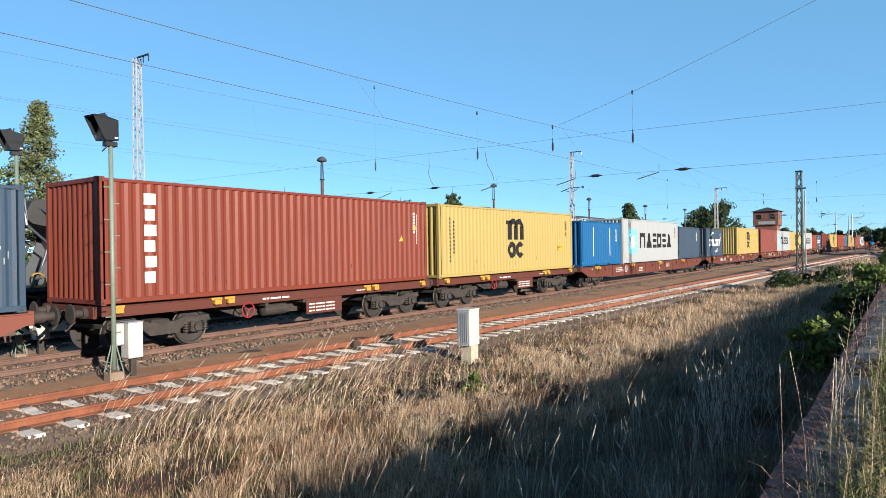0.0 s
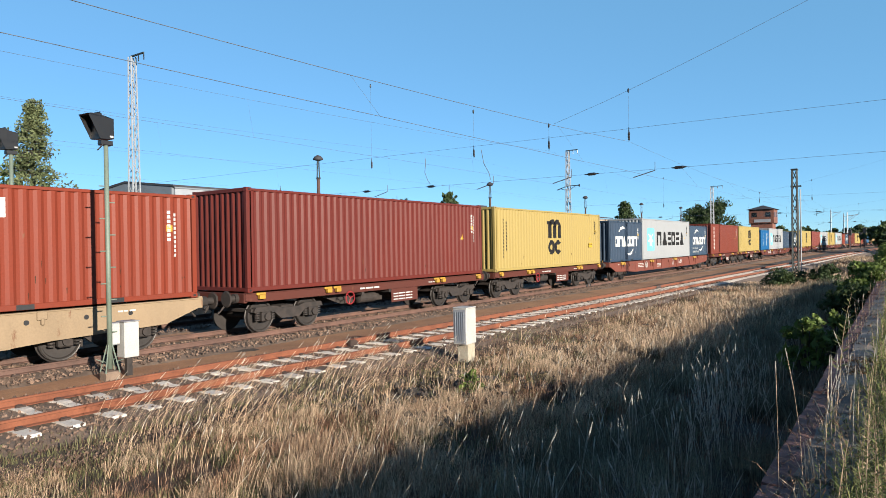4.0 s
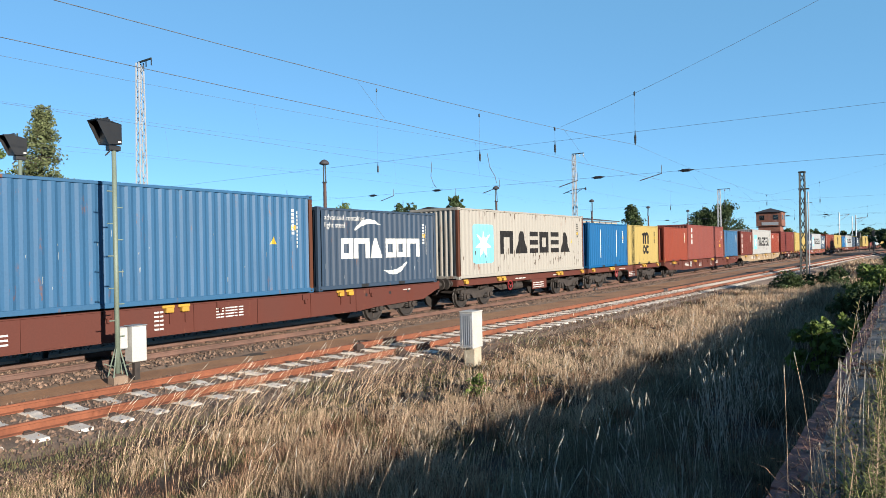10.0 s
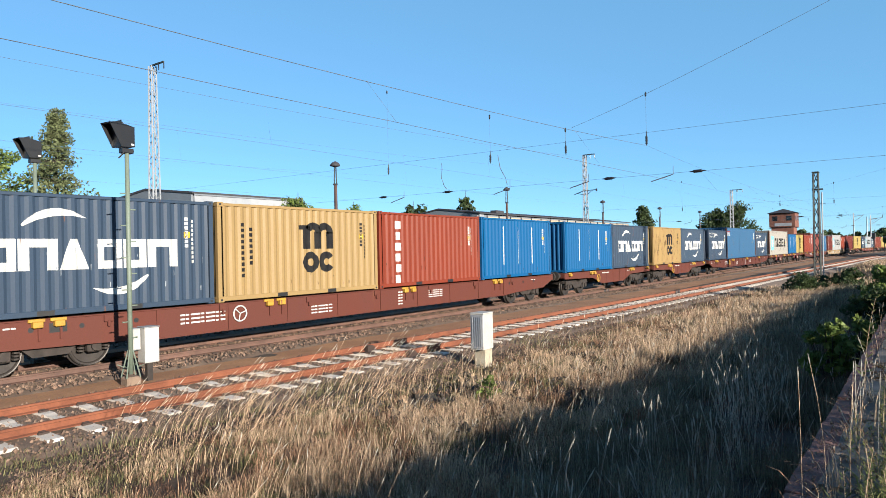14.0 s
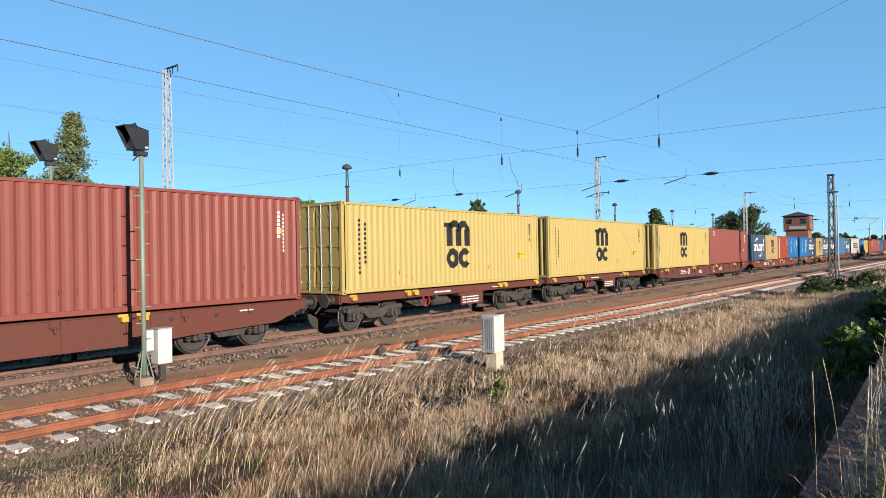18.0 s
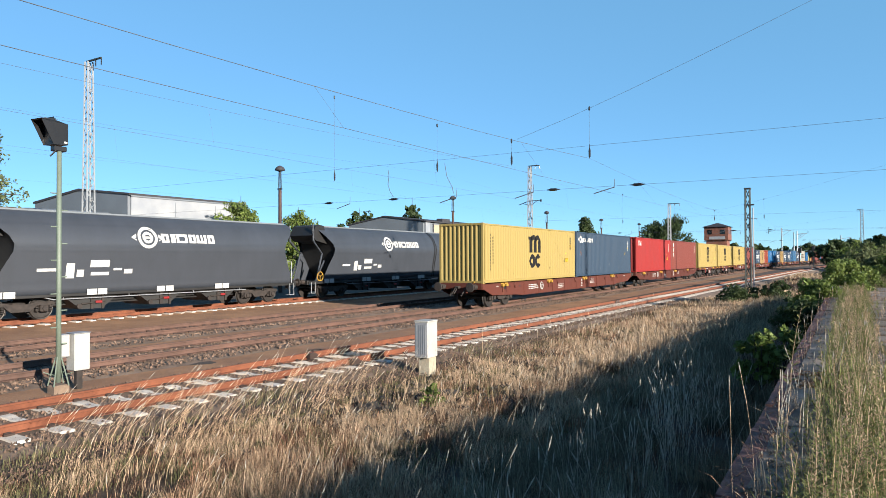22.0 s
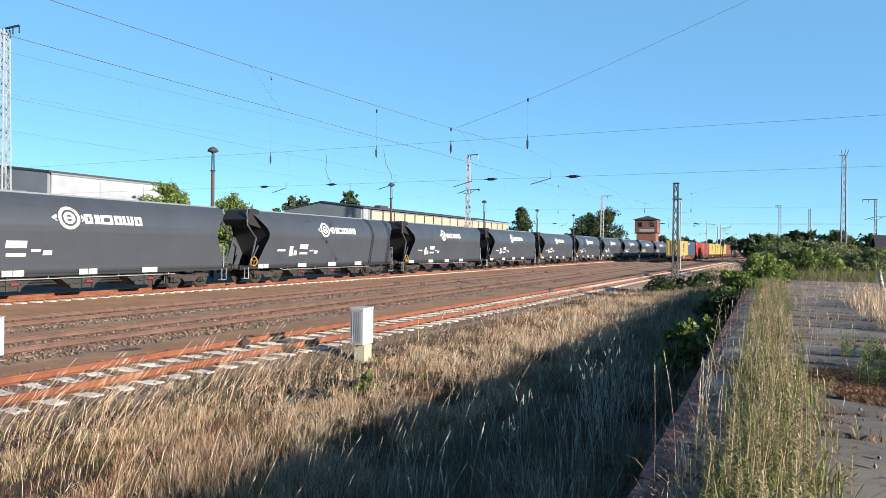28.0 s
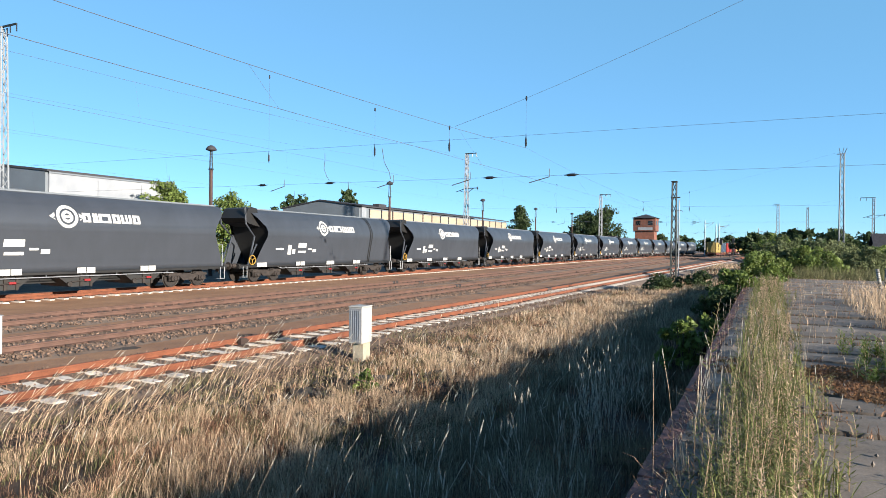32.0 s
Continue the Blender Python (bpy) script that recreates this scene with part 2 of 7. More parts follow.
    "hopper_black": material("black_frame_paint", (0.009, 0.009, 0.010), 0.6, second=(0.014, 0.013, 0.012), scale=2),
    "panel_white": material("white_sheet_wall", lin(146, 154, 166), 0.6, second=lin(190, 193, 196), scale=0.2),
    "panel_grey": material("grey_sheet_wall", lin(138, 146, 154), 0.6, second=lin(124, 132, 140), scale=0.2),
    "beige_wall": material("beige_wall_panel", lin(206, 184, 158), 0.8, second=lin(188, 168, 144), scale=0.6, spread=0.2),
    "brick": material("red_brick_wall", lin(150, 92, 74), 0.9, second=lin(112, 74, 60), scale=1.2, grain=14, bump=0.5, spread=0.5),
    "roof_dark": material("dark_roof", lin(84, 84, 90), 0.8, spec=0.2),
    "glass": material("dark_window", (0.02, 0.025, 0.03), 0.1),
    "birch": material("birch_post", lin(226, 220, 208), 0.8, second=lin(60, 52, 46), scale=5, stretch=(1, 1, 4), amount=0.4, bump=0.4),
    "red_sign": material("red_lever", lin(180, 40, 44), 0.5),
}


# ---- mesh helpers ----
class Shape:
    """Gathers boxes, prisms and tubes into one mesh."""

    def __init__(self):
        self.v, self.f, self.m = [], [], []

    def add(self, verts, faces, mi=0):
        k = len(self.v)
        self.v.extend(tuple(p) for p in verts)
        self.f.extend(tuple(i + k for i in f) for f in faces)
        self.m.extend([mi] * len(faces))

    def box(self, x0, x1, y0, y1, z0, z1, mi=0, c=0.0):
        if c <= 0:
            self.add([(x, y, z) for z in (z0, z1) for y in (y0, y1) for x in (x0, x1)],
                     [(0, 2, 3, 1), (4, 5, 7, 6), (0, 1, 5, 4), (2, 6, 7, 3), (0, 4, 6, 2), (1, 3, 7, 5)], mi)
            return self
        ring = lambda z, d: [(x0 + d, y0, z), (x1 - d, y0, z), (x1, y0 + d, z), (x1, y1 - d, z), (x1 - d, y1, z), (x0 + d, y1, z),
                             (x0, y1 - d, z), (x0, y0 + d, z)]
        inner = lambda z: [(x0 + c, y0 + c, z), (x1 - c, y0 + c, z), (x1 - c, y0 + c, z), (x1 - c, y1 - c, z), (x1 - c, y1 - c, z),
                           (x0 + c, y1 - c, z), (x0 + c, y1 - c, z), (x0 + c, y0 + c, z)]
        verts = inner(z0) + ring(z0 + c, c) + ring(z1 - c, c) + inner(z1)
        faces = [(8 * r + i, 8 * r + (i + 1) % 8, 8 * r + 8 + (i + 1) % 8, 8 * r + 8 + i) for r in range(3) for i in range(8)]
        self.add(verts, faces + [(7, 5, 3, 1), (24, 26, 28, 30)], mi)
        return self

    def prism(self, poly, a0, a1, axis="x", mi=0):
        """A polygon of (u, w) drawn out along an axis: x takes (y, z), y takes (x, z), z takes (x, y)."""
        at = {"x": lambda a, p: (a, p[0], p[1]), "y": lambda a, p: (p[0], a, p[1]), "z": lambda a, p: (p[0], p[1], a)}[axis]
        n = len(poly)
        self.add([at(a, p) for a in (a0, a1) for p in poly],
                 [tuple(range(n)), tuple(range(2 * n - 1, n - 1, -1))] + [(i, i + n, (i + 1) % n + n, (i + 1) % n) for i in range(n)], mi)
        return self

    def tube(self, p, q, r, n=8, r2=None, mi=0):
        p, q = Vector(p), Vector(q)
        d = (q - p).normalized()
        a = d.orthogonal().normalized()
        b = d.cross(a)
        r2 = r if r2 is None else r2
        ring = lambda o, s: [o + (a * math.cos(t) + b * math.sin(t)) * s for t in (2 * math.pi * i / n for i in range(n))]
        self.add(ring(p, r) + ring(q, r2), [(i, (i + 1) % n, n + (i + 1) % n, n + i) for i in range(n)]
                 + [tuple(range(n - 1, -1, -1)), tuple(range(n, 2 * n))], mi)
        return self

    def path(self, pts, r, n=4, mi=0):
        """One unbroken tube along a line of points."""
        pts = [Vector(p) for p in pts]
        verts = []
        for i, p in enumerate(pts):
            d = (pts[min(i + 1, len(pts) - 1)] - pts[max(i - 1, 0)]).normalized()
            a = d.cross(Vector((0.31, 0.17, 0.93))).normalized()
            b = d.cross(a)
            verts += [p + (a * math.cos(2 * math.pi * k / n) + b * math.sin(2 * math.pi * k / n)) * r for k in range(n)]
        m = len(pts)
        self.add(verts, [(i * n + k, i * n + (k + 1) % n, (i + 1) * n + (k + 1) % n, (i + 1) * n + k) for i in range(m - 1) for k in range(n)]
                 + [tuple(range(n - 1, -1, -1)), tuple(range((m - 1) * n, m * n))], mi)
        return self

    def ring(self, c, axis, r, thick, n=16, k=6, mi=0):
        """A torus about an axis."""
        c, d = Vector(c), Vector(axis).normalized()
        a = d.orthogonal().normalized()
        b = d.cross(a)
        verts = []
        for i in range(n):
            o = a * math.cos(2 * math.pi * i / n) + b * math.sin(2 * math.pi * i / n)
            for j in range(k):
                t = 2 * math.pi * j / k
                verts.append(c + o * (r + thick * math.cos(t)) + d * thick * math.sin(t))
        self.add(verts, [(i * k + j, ((i + 1) % n) * k + j, ((i + 1) % n) * k + (j + 1) % k, i * k + (j + 1) % k)
                         for i in range(n) for j in range(k)], mi)
        return self

    def lathe(self, c, axis, outline, n=20, mi=0):
        """Turns an outline of (along, radius) about an axis."""
        c, d = Vector(c), Vector(axis).normalized()
        a = d.orthogonal().normalized()
        b = d.cross(a)
        verts = [c + d * h + (a * math.cos(2 * math.pi * i / n) + b * math.sin(2 * math.pi * i / n)) * r for h, r in outline for i in range(n)]
        k = len(outline)
        self.add(verts, [(j * n + i, j * n + (i + 1) % n, (j + 1) * n + (i + 1) % n, (j + 1) * n + i) for j in range(k - 1) for i in range(n)]
                 + [tuple(range(n - 1, -1, -1)), tuple(range((k - 1) * n, k * n))], mi)
        return self

    def mesh(self, name, *mats, smooth=False):
        me = bpy.data.meshes.new(name)
        me.from_pydata(self.v, [], self.f)
        for mt in mats:
            me.materials.append(M[mt] if isinstance(mt, str) else mt)
        if len(mats) > 1:
            me.polygons.foreach_set("material_index", self.m)
        if smooth:
            me.polygons.foreach_set("use_smooth", [True] * len(self.f))
        me.update()
        return me


def part(name, shape, mats, parent, label="", smooth=False, at=None):
    """Links a shape (or a ready mesh) as one mesh object under a thing or a part."""
    me = shape if isinstance(shape, bpy.types.Mesh) else shape.mesh(name, *((mats,) if isinstance(mats, str) else mats), smooth=smooth)
    ob = new(name, me)
    ob.parent = parent
    if at is not None:
        ob.matrix_basis = at
    if label:
        tagged(ob, label)
    return ob


def thing(name, label, category, m=None, group="", kind="", shape=None, mats=None, smooth=False):
    me = None
    if shape is not None:
        me = shape if isinstance(shape, bpy.types.Mesh) else shape.mesh(name, *((mats,) if isinstance(mats, str) else mats), smooth=smooth)
    ob = new(name, me)
    if m is not None:
        ob.matrix_basis = m
    return tagged(ob, label, category, group, kind)


# ---- the plan: four tracks that run along y and bend a little to the right far off ----
def bend(y):
    return max(0.0, y - 110.0) ** 2 / 3600.0


def x_near(y):
    return -11.33 + 0.0277 * min(y, 150.0) + bend(y)


def x_train(y):
    return -15.84 + bend(y)


def x_middle(y):
    return -20.45 - 0.008 * min(y, 150.0) + bend(y)


def x_hopper(y):
    return -28.7 + bend(y)


def gone(t):
    """How far the container train has moved after t seconds."""
    return 14.1187 * t + 0.049218 * t * t + 0.00026158 * t ** 3


def train_pose(u, t, z=0.0):
    y = u + gone(t)
    return pose(x_train(y), y, z, 0, 0, -math.degrees(math.atan(max(0.0, y - 110.0) / 1800.0)))


# ---- ground, track beds, rails, sleepers ----
def strip(xs_of, ys, zs, bumpy=0.0, seed=0):
    """A long sheet: across it the offsets and heights of zs, along it ys; xs_of gives its middle."""
    rng = np.random.default_rng(seed)
    s = Shape()
    n = len(zs)
    verts = []
    for y in ys:
        for dx, z in zs:
            verts.append((xs_of(y) + dx, y, z + (rng.uniform(-bumpy, bumpy) if bumpy else 0.0)))
    s.add(verts, [(r * n + i, r * n + i + 1, (r + 1) * n + i + 1, (r + 1) * n + i) for r in range(len(ys) - 1) for i in range(n - 1)])
    return s


def field_height(x, y):
    """Height of the open ground."""
    base = -0.32 if x > -9.0 else -0.26
    if -9.0 < x < -0.5:
        base -= 0.10 * math.sin((x + 9.0) / 8.5 * math.pi)
    return base + (0.05 * noise.noise(Vector((x * 0.5, y * 0.5, 0.0))) if abs(x) < 40 and abs(y) < 120 else 0.0)


def build_ground():
    xs = [-3000, -1200, -500, -200, -120, -80, -60, -45, -36, -31] + [-30 + i for i in range(0, 20)] + [-10 + 0.5 * i for i in range(0, 25)] \
        + [4, 8, 14, 22, 35, 60, 120, 300, 900, 3000]
    ys = [-3000, -900, -300, -120, -60, -30, -15] + [-10 + 1.0 * i for i in range(0, 60)] + [52, 56, 62, 70, 80, 95, 115, 140, 180, 240, 330, 500, 900, 1800, 4000]
    s = Shape()
    n = len(xs)
    s.add([(x, y, field_height(x, y)) for y in ys for x in xs],
          [(r * n + i, r * n + i + 1, (r + 1) * n + i + 1, (r + 1) * n + i) for r in range(len(ys) - 1) for i in range(n - 1)])
    thing("ground", "dry brown soil under the grass and the yard", "ground", kind="structure", shape=s, mats="soil", smooth=True)


LONG = [-30 + 1.5 * i for i in range(0, 60)] + [62, 68, 75, 85, 95, 105, 115, 125, 140, 155, 170, 185, 200, 220, 240, 270, 300, 340, 400]


def rail_mesh(x_of, off, mat):
    prof = [(-0.07, -0.15), (0.07, -0.15), (0.07, -0.138), (0.012, -0.122), (0.012, -0.045), (0.036, -0.035), (0.036, -0.008), (0.026, 0.0),
            (-0.026, 0.0), (-0.036, -0.008), (-0.036, -0.035), (-0.012, -0.045), (-0.012, -0.122), (-0.07, -0.138)]
    ys = [-30, -10, 0, 10, 20, 30, 45, 60, 80, 100, 115, 125, 135, 150, 165, 180, 195, 210, 230, 250, 275, 300, 340, 400]
    s = Shape()
    n = len(prof)
    s.add([(x_of(y) + off + dx, y, z) for y in ys for dx, z in prof],
          [(r * n + i, r * n + (i + 1) % n, (r + 1) * n + (i + 1) % n, (r + 1) * n + i) for r in range(len(ys) - 1) for i in range(n)])
    return s.mesh("rail", mat)


def sleeper_mesh(clips=True):
    """A concrete sleeper that sags in the middle, with its rail clips."""
    s = Shape()
    outline = [(-1.3, 0.14), (-1.26, 0.14), (-0.45, 0.125), (-0.3, 0.10), (0.3, 0.10), (0.45, 0.125), (1.26, 0.14), (1.3, 0.14)]
    tops = [-0.2, -0.158, -0.15, -0.165, -0.165, -0.15, -0.158, -0.2]
    verts = []
    for (x, w), z in zip(outline, tops):
        verts += [(x, -w, -0.36), (x, -w * 0.8, z), (x, w * 0.8, z), (x, w, -0.36)]
    s.add(verts, [(4 * r + i, 4 * r + i + 1, 4 * r + 5 + i, 4 * r + 4 + i) for r in range(7) for i in range(3)] + [(0, 3, 2, 1), (28, 29, 30, 31)])
    if clips:
        for rx in (-0.753, 0.753):
            for sx in (-1, 1):
                s.box(rx + sx * 0.075 - 0.022, rx + sx * 0.075 + 0.022, -0.05, 0.05, -0.152, -0.108, 1, 0.012)
                s.box(rx + sx * 0.125 - 0.02, rx + sx * 0.125 + 0.02, -0.075, 0.075, -0.152, -0.122, 1)
    return s


def track(name, label, x_of, rail, sleeper, y0, y1, step, z=0.0, single=True, every=1):
    t = thing(name, label, "railway track", kind="structure")
    for off in (-0.753, 0.753):
        part("rail", rail_mesh(x_of, off, rail), None, t)
    ys = np.arange(y0, y1, step)
    if single:
        me = sleeper_mesh().mesh("sleeper", sleeper, "clip")
        for y in ys:
            o = part("sleeper", me, None, t)
            o.matrix_basis = pose(x_of(y), y, z + random.uniform(-0.006, 0.006), 0, 0, random.uniform(-0.6, 0.6))
    else:
        s = Shape()
        one = sleeper_mesh()
        for y in ys:
            s.add([(x_of(y) + p[0], y + p[1], z + p[2]) for p in one.v], one.f)
            s.m[-len(one.f):] = one.m
        tagged(part("sleepers", s, (sleeper, "clip"), t), kind="stuff")
    return t


def scatter_stones(name, label, x_of, y0, y1, half, count, z, seed, mat="stones", holes=True, size=(0.018, 0.045)):
    rng = np.random.default_rng(seed)
    y = y0 + (y1 - y0) * rng.random(count) ** 1.5
    dx = rng.uniform(-half, half, count)
    if holes:
        dx = dx[(np.abs(np.abs(dx) - 0.753) > 0.09)]
        y = y[:len(dx)]
    n = len(dx)
    c = np.stack([np.array([x_of(v) for v in y]) + dx, y, z + rng.uniform(-0.015, 0.02, n)], 1)
    r = rng.uniform(size[0], size[1], n)
    base = np.array([(1, 0, 0), (0, 1, 0), (-1, 0, 0), (0, -1, 0), (0, 0, 1), (0, 0, -1)], float)
    v = c[:, None, :] + base[None] * r[:, None, None] * rng.uniform(0.6, 1.3, (n, 6, 1)) + rng.uniform(-0.3, 0.3, (n, 6, 3)) * r[:, None, None]
    f = np.array([(0, 1, 4), (1, 2, 4), (2, 3, 4), (3, 0, 4), (1, 0, 5), (2, 1, 5), (3, 2, 5), (0, 3, 5)])
    faces = (np.arange(n)[:, None, None] * 6 + f[None]).reshape(-1, 3)
    me = bpy.data.meshes.new(name)
    me.from_pydata(v.reshape(-1, 3).tolist(), [], faces.tolist())
    me.materials.append(M[mat])
    thing(name, label, "ballast stones", kind="stuff", shape=me)


def build_tracks():
    bed = strip(lambda y: 0.0, LONG, [(-33.5, -0.262), (-31.5, -0.215), (-26, -0.23), (-23, -0.225), (-18, -0.235), (-14, -0.232), (-12.4, -0.232)], 0.012, 1)
    thing("trackbed", "rust-brown gravel of the yard between the tracks", "gravel ground", kind="structure", shape=bed, mats="ballast_rust", smooth=True)
    zs = [(-2.35, -0.40), (-1.75, -0.22), (-1.3, -0.19), (-0.9, -0.178), (-0.55, -0.185), (0.0, -0.19), (0.55, -0.185), (0.9, -0.178), (1.3, -0.19), (1.75, -0.23), (2.3, -0.42)]
    thing("ballast_near", "grey ballast bed under the siding", "ballast", kind="structure", smooth=True,
          shape=strip(x_near, LONG, zs, 0.012, 2), mats="ballast")
    zs = [(-2.0, -0.30), (-1.6, -0.19), (-0.9, -0.172), (0.0, -0.178), (0.9, -0.172), (1.6, -0.19), (2.1, -0.31)]
    thing("ballast_train", "brown-grey ballast bed under the main track", "ballast", kind="structure", smooth=True,
          shape=strip(x_train, LONG, zs, 0.014, 3), mats="ballast")
    thing("ballast_middle", "brown ballast bed under the second main track", "ballast", kind="structure", smooth=True,
          shape=strip(x_middle, LONG, zs, 0.014, 4), mats="ballast")
    thing("ballast_far", "rust-coloured ballast bed under the hopper siding", "ballast", kind="structure", smooth=True,
          shape=strip(x_hopper, LONG, [(-2.0, -0.3), (-1.5, -0.2), (0, -0.21), (1.5, -0.2), (2.1, -0.3)], 0.012, 5), mats="ballast_rust")
    track("siding_track", "orange rusted rails on pale concrete sleepers", x_near, "rail_rust", "sleeper", -6.0, 168.0, 0.6)
    track("main_track", "brown rails on sleepers sunk in ballast", x_train, "rail_worn", "sleeper_old", -12.0, 260.0, 0.6, -0.008, single=False)
    track("second_track", "brown rails on half-buried sleepers", x_middle, "rail_worn", "sleeper_old", -12.0, 260.0, 0.6, -0.008, single=False)
    track("hopper_track", "orange rusted rails under the hopper wagons", x_hopper, "rail_rust", "sleeper", -6.0, 170.0, 0.63, single=True)
    scatter_stones("siding_stones", "loose grey ballast stones between pale sleepers", x_near, 1.0, 40.0, 1.75, 16000, -0.185, 11, size=(0.012, 0.034))
    scatter_stones("main_stones", "loose brown ballast stones along the main track", x_train, 3.0, 60.0, 1.8, 14000, -0.168, 12)
    scatter_stones("second_stones", "loose brown ballast stones along the second track", x_middle, 6.0, 60.0, 1.8, 8000, -0.168, 13)
    # the black boxes on and beside the siding's rails
    for x, y, dx, label in ((-11.62, 12.5, 0.13, "black wedge clamped on the rusty rail"), (-10.12, 12.35, 0.14, "black box beside the rusty rail")):
        t = thing("rail_block", label, "rail block", pose(x, y, -0.2, 0, 0, 4), group="rail blocks")
        part("block", Shape().prism([(-0.15, 0.05), (0.15, 0.05), (0.15, 0.14), (0.06, 0.2), (-0.15, 0.2)], -dx * 0.35, dx * 0.35, "x"), "clip", t)
        part("base_plate", Shape().box(-0.1, 0.18, -0.2, 0.2, -0.02, 0.045, 0, 0.01), "clip", t)
        part("rod", Shape().tube((0.1, 0.15, 0.05), (0.7, 0.22, 0.0), 0.025), "gear", t)
    # cable bond boxes in pairs on the rails
    for x, y in ((x_middle(36.9) - 0.753, 36.9), (x_middle(37.6) + 0.753, 37.6), (x_train(36.0) - 0.753, 36.0), (x_train(36.3) + 0.753, 36.3), (x_near(36.5) - 0.753, 36.5), (x_middle(59.7) + 0.753, 59.7)):
        t = thing("bond_box", "pair of small black cable bond boxes on a rail", "rail box", pose(x, y, -0.15), group="bond boxes")
        for dy in (-0.2, 0.2):
            part("box", Shape().box(-0.08, 0.08, dy - 0.09, dy + 0.09, 0.0, 0.17, 0, 0.03), "hood", t)
    t = thing("timber_board", "dark weathered timber board lying in the dry grass", "wooden board", pose(-7.3, 9.75, -0.55, 5, 3, 6))
    part("board", Shape().box(-0.42, 0.4, -0.22, 0.2, 0.17, 0.22, 0, 0.02), "bark", t)
    part("edge_support", Shape().box(-0.38, -0.3, -0.16, 0.16, -0.1, 0.17), "gear", t)
    part("edge_support", Shape().box(0.28, 0.36, -0.16, 0.16, -0.1, 0.17), "gear", t)
    # dark block standing in for the shaded gap under the board
    part("pit", Shape().box(-0.3, 0.28, -0.12, 0.16, -0.1, 0.1), "gear", t)
    t = thing("timber_board", "dark weathered board half sunk in the grass", "wooden board", pose(-6.95, 11.15, -0.42, 2, -2, 12))
    part("board", Shape().box(-0.36, 0.34, -0.2, 0.2, 0.08, 0.15, 0, 0.02), "bark", t)
    t = thing("point_machine", "low black drive box half hidden by grass", "point machine", pose(-9.8, 13.1, -0.3, 0, 0, 4))
    part("housing", Shape().box(-0.36, 0.36, -0.2, 0.2, 0, 0.07, 0, 0.03), "gear", t)
    part("lid", Shape().box(-0.3, 0.3, -0.15, 0.15, 0.07, 0.095, 0, 0.012), "hood", t)


build_ground()
build_tracks()


# ---- containers ----
def ribs(length, pitch=0.278, depth=0.036, margin=0.16):
    """The wave of a corrugated wall: (along, depth) from one end to the other."""
    n = max(1, round((length - 2 * margin) / pitch))
    p = (length - 2 * margin) / n
    pts = [(-length / 2 + margin, 0.0)]
    for i in range(n):
        a = -length / 2 + margin + i * p
        pts += [(a + 0.25 * p, 0.0), (a + 0.5 * p, -depth), (a + 0.75 * p, -depth), (a + p, 0.0)]
    return pts


def depth_at(wave, y):
    for (a, da), (b, db) in zip(wave, wave[1:]):
        if a <= y <= b:
            return da + (db - da) * (y - a) / max(b - a, 1e-6)
    return 0.0


def cut(poly, lo, hi):
    """The piece of a convex polygon of (along, up) between two uprights."""
    for limit, keep in ((lo, 1), (hi, -1)):
        out = []
        for i, p in enumerate(poly):
            q = poly[(i + 1) % len(poly)]
            dp, dq = (p[0] - limit) * keep, (q[0] - limit) * keep
            if dp >= 0:
                out.append(p)
            if dp * dq < 0:
                t = dp / (dp - dq)
                out.append((limit, p[1] + (q[1] - p[1]) * t))
        poly = out
        if len(poly) < 3:
            return []
    return poly


def painted_on(polys, wave, x, side=1, proud=0.003):
    """Paint that follows a corrugated wall: a skin 3 mm proud of it. side 1 faces +x."""
    s = Shape()
    for poly in polys:
        lo, hi = min(p[0] for p in poly), max(p[0] for p in poly)
        marks = sorted({lo, hi, *(a for a, _ in wave if lo < a < hi)})
        for a, b in zip(marks, marks[1:]):
            piece = cut(poly, a, b)
            if piece:
                s.add([(side * (x + depth_at(wave, y) + proud), y, z) for y, z in piece], [tuple(range(len(piece)))])
    return s


def rect(y0, y1, z0, z1, lean=0.0):
    return [(y0, z0), (y1, z0), (y1 + lean, z1), (y0 + lean, z1)]


def disc(cy, cz, r, n=14, r0=0.0, a0=0.0, a1=360.0):
    """A disc, ring or arc in convex pieces."""
    out = []
    for i in range(n):
        t0, t1 = radians(a0 + (a1 - a0) * i / n), radians(a0 + (a1 - a0) * (i + 1) / n)
        out.append([(cy + r0 * math.cos(t0), cz + r0 * math.sin(t0)), (cy + r * math.cos(t0), cz + r * math.sin(t0)),
                    (cy + r * math.cos(t1), cz + r * math.sin(t1)), (cy + r0 * math.cos(t1), cz + r0 * math.sin(t1))])
    return out


def word(y0, z0, z1, widths, gap, shapes="onto"):
    """A row of plain marks, each a list of touching pieces: o a frame, n an arch, t a wedge, u a trough, s a slab, b three bars."""
    out, y = [], y0
    h = z1 - z0
    for i, w in enumerate(widths):
        k, b, c = shapes[i % len(shapes)], w * 0.28, h * 0.27
        left, right, top, low = rect(y, y + b, z0, z1), rect(y + w - b, y + w, z0, z1), rect(y + b, y + w - b, z1 - c, z1), rect(y + b, y + w - b, z0, z0 + c)
        if k == "b":
            out += [[rect(y, y + w, z0 + h * f, z0 + h * (f + 0.22))] for f in (0.0, 0.39, 0.78)]
            y += w + gap
            continue
        out.append({"o": [left, right, top, low], "n": [left, right, top], "u": [left, right, low], "s": [rect(y, y + w, z0, z1)],
                    "t": [[(y, z0), (y + w, z0), (y + w * 0.62, z1), (y + w * 0.38, z1)]]}[k])
        y += w + gap
    return out


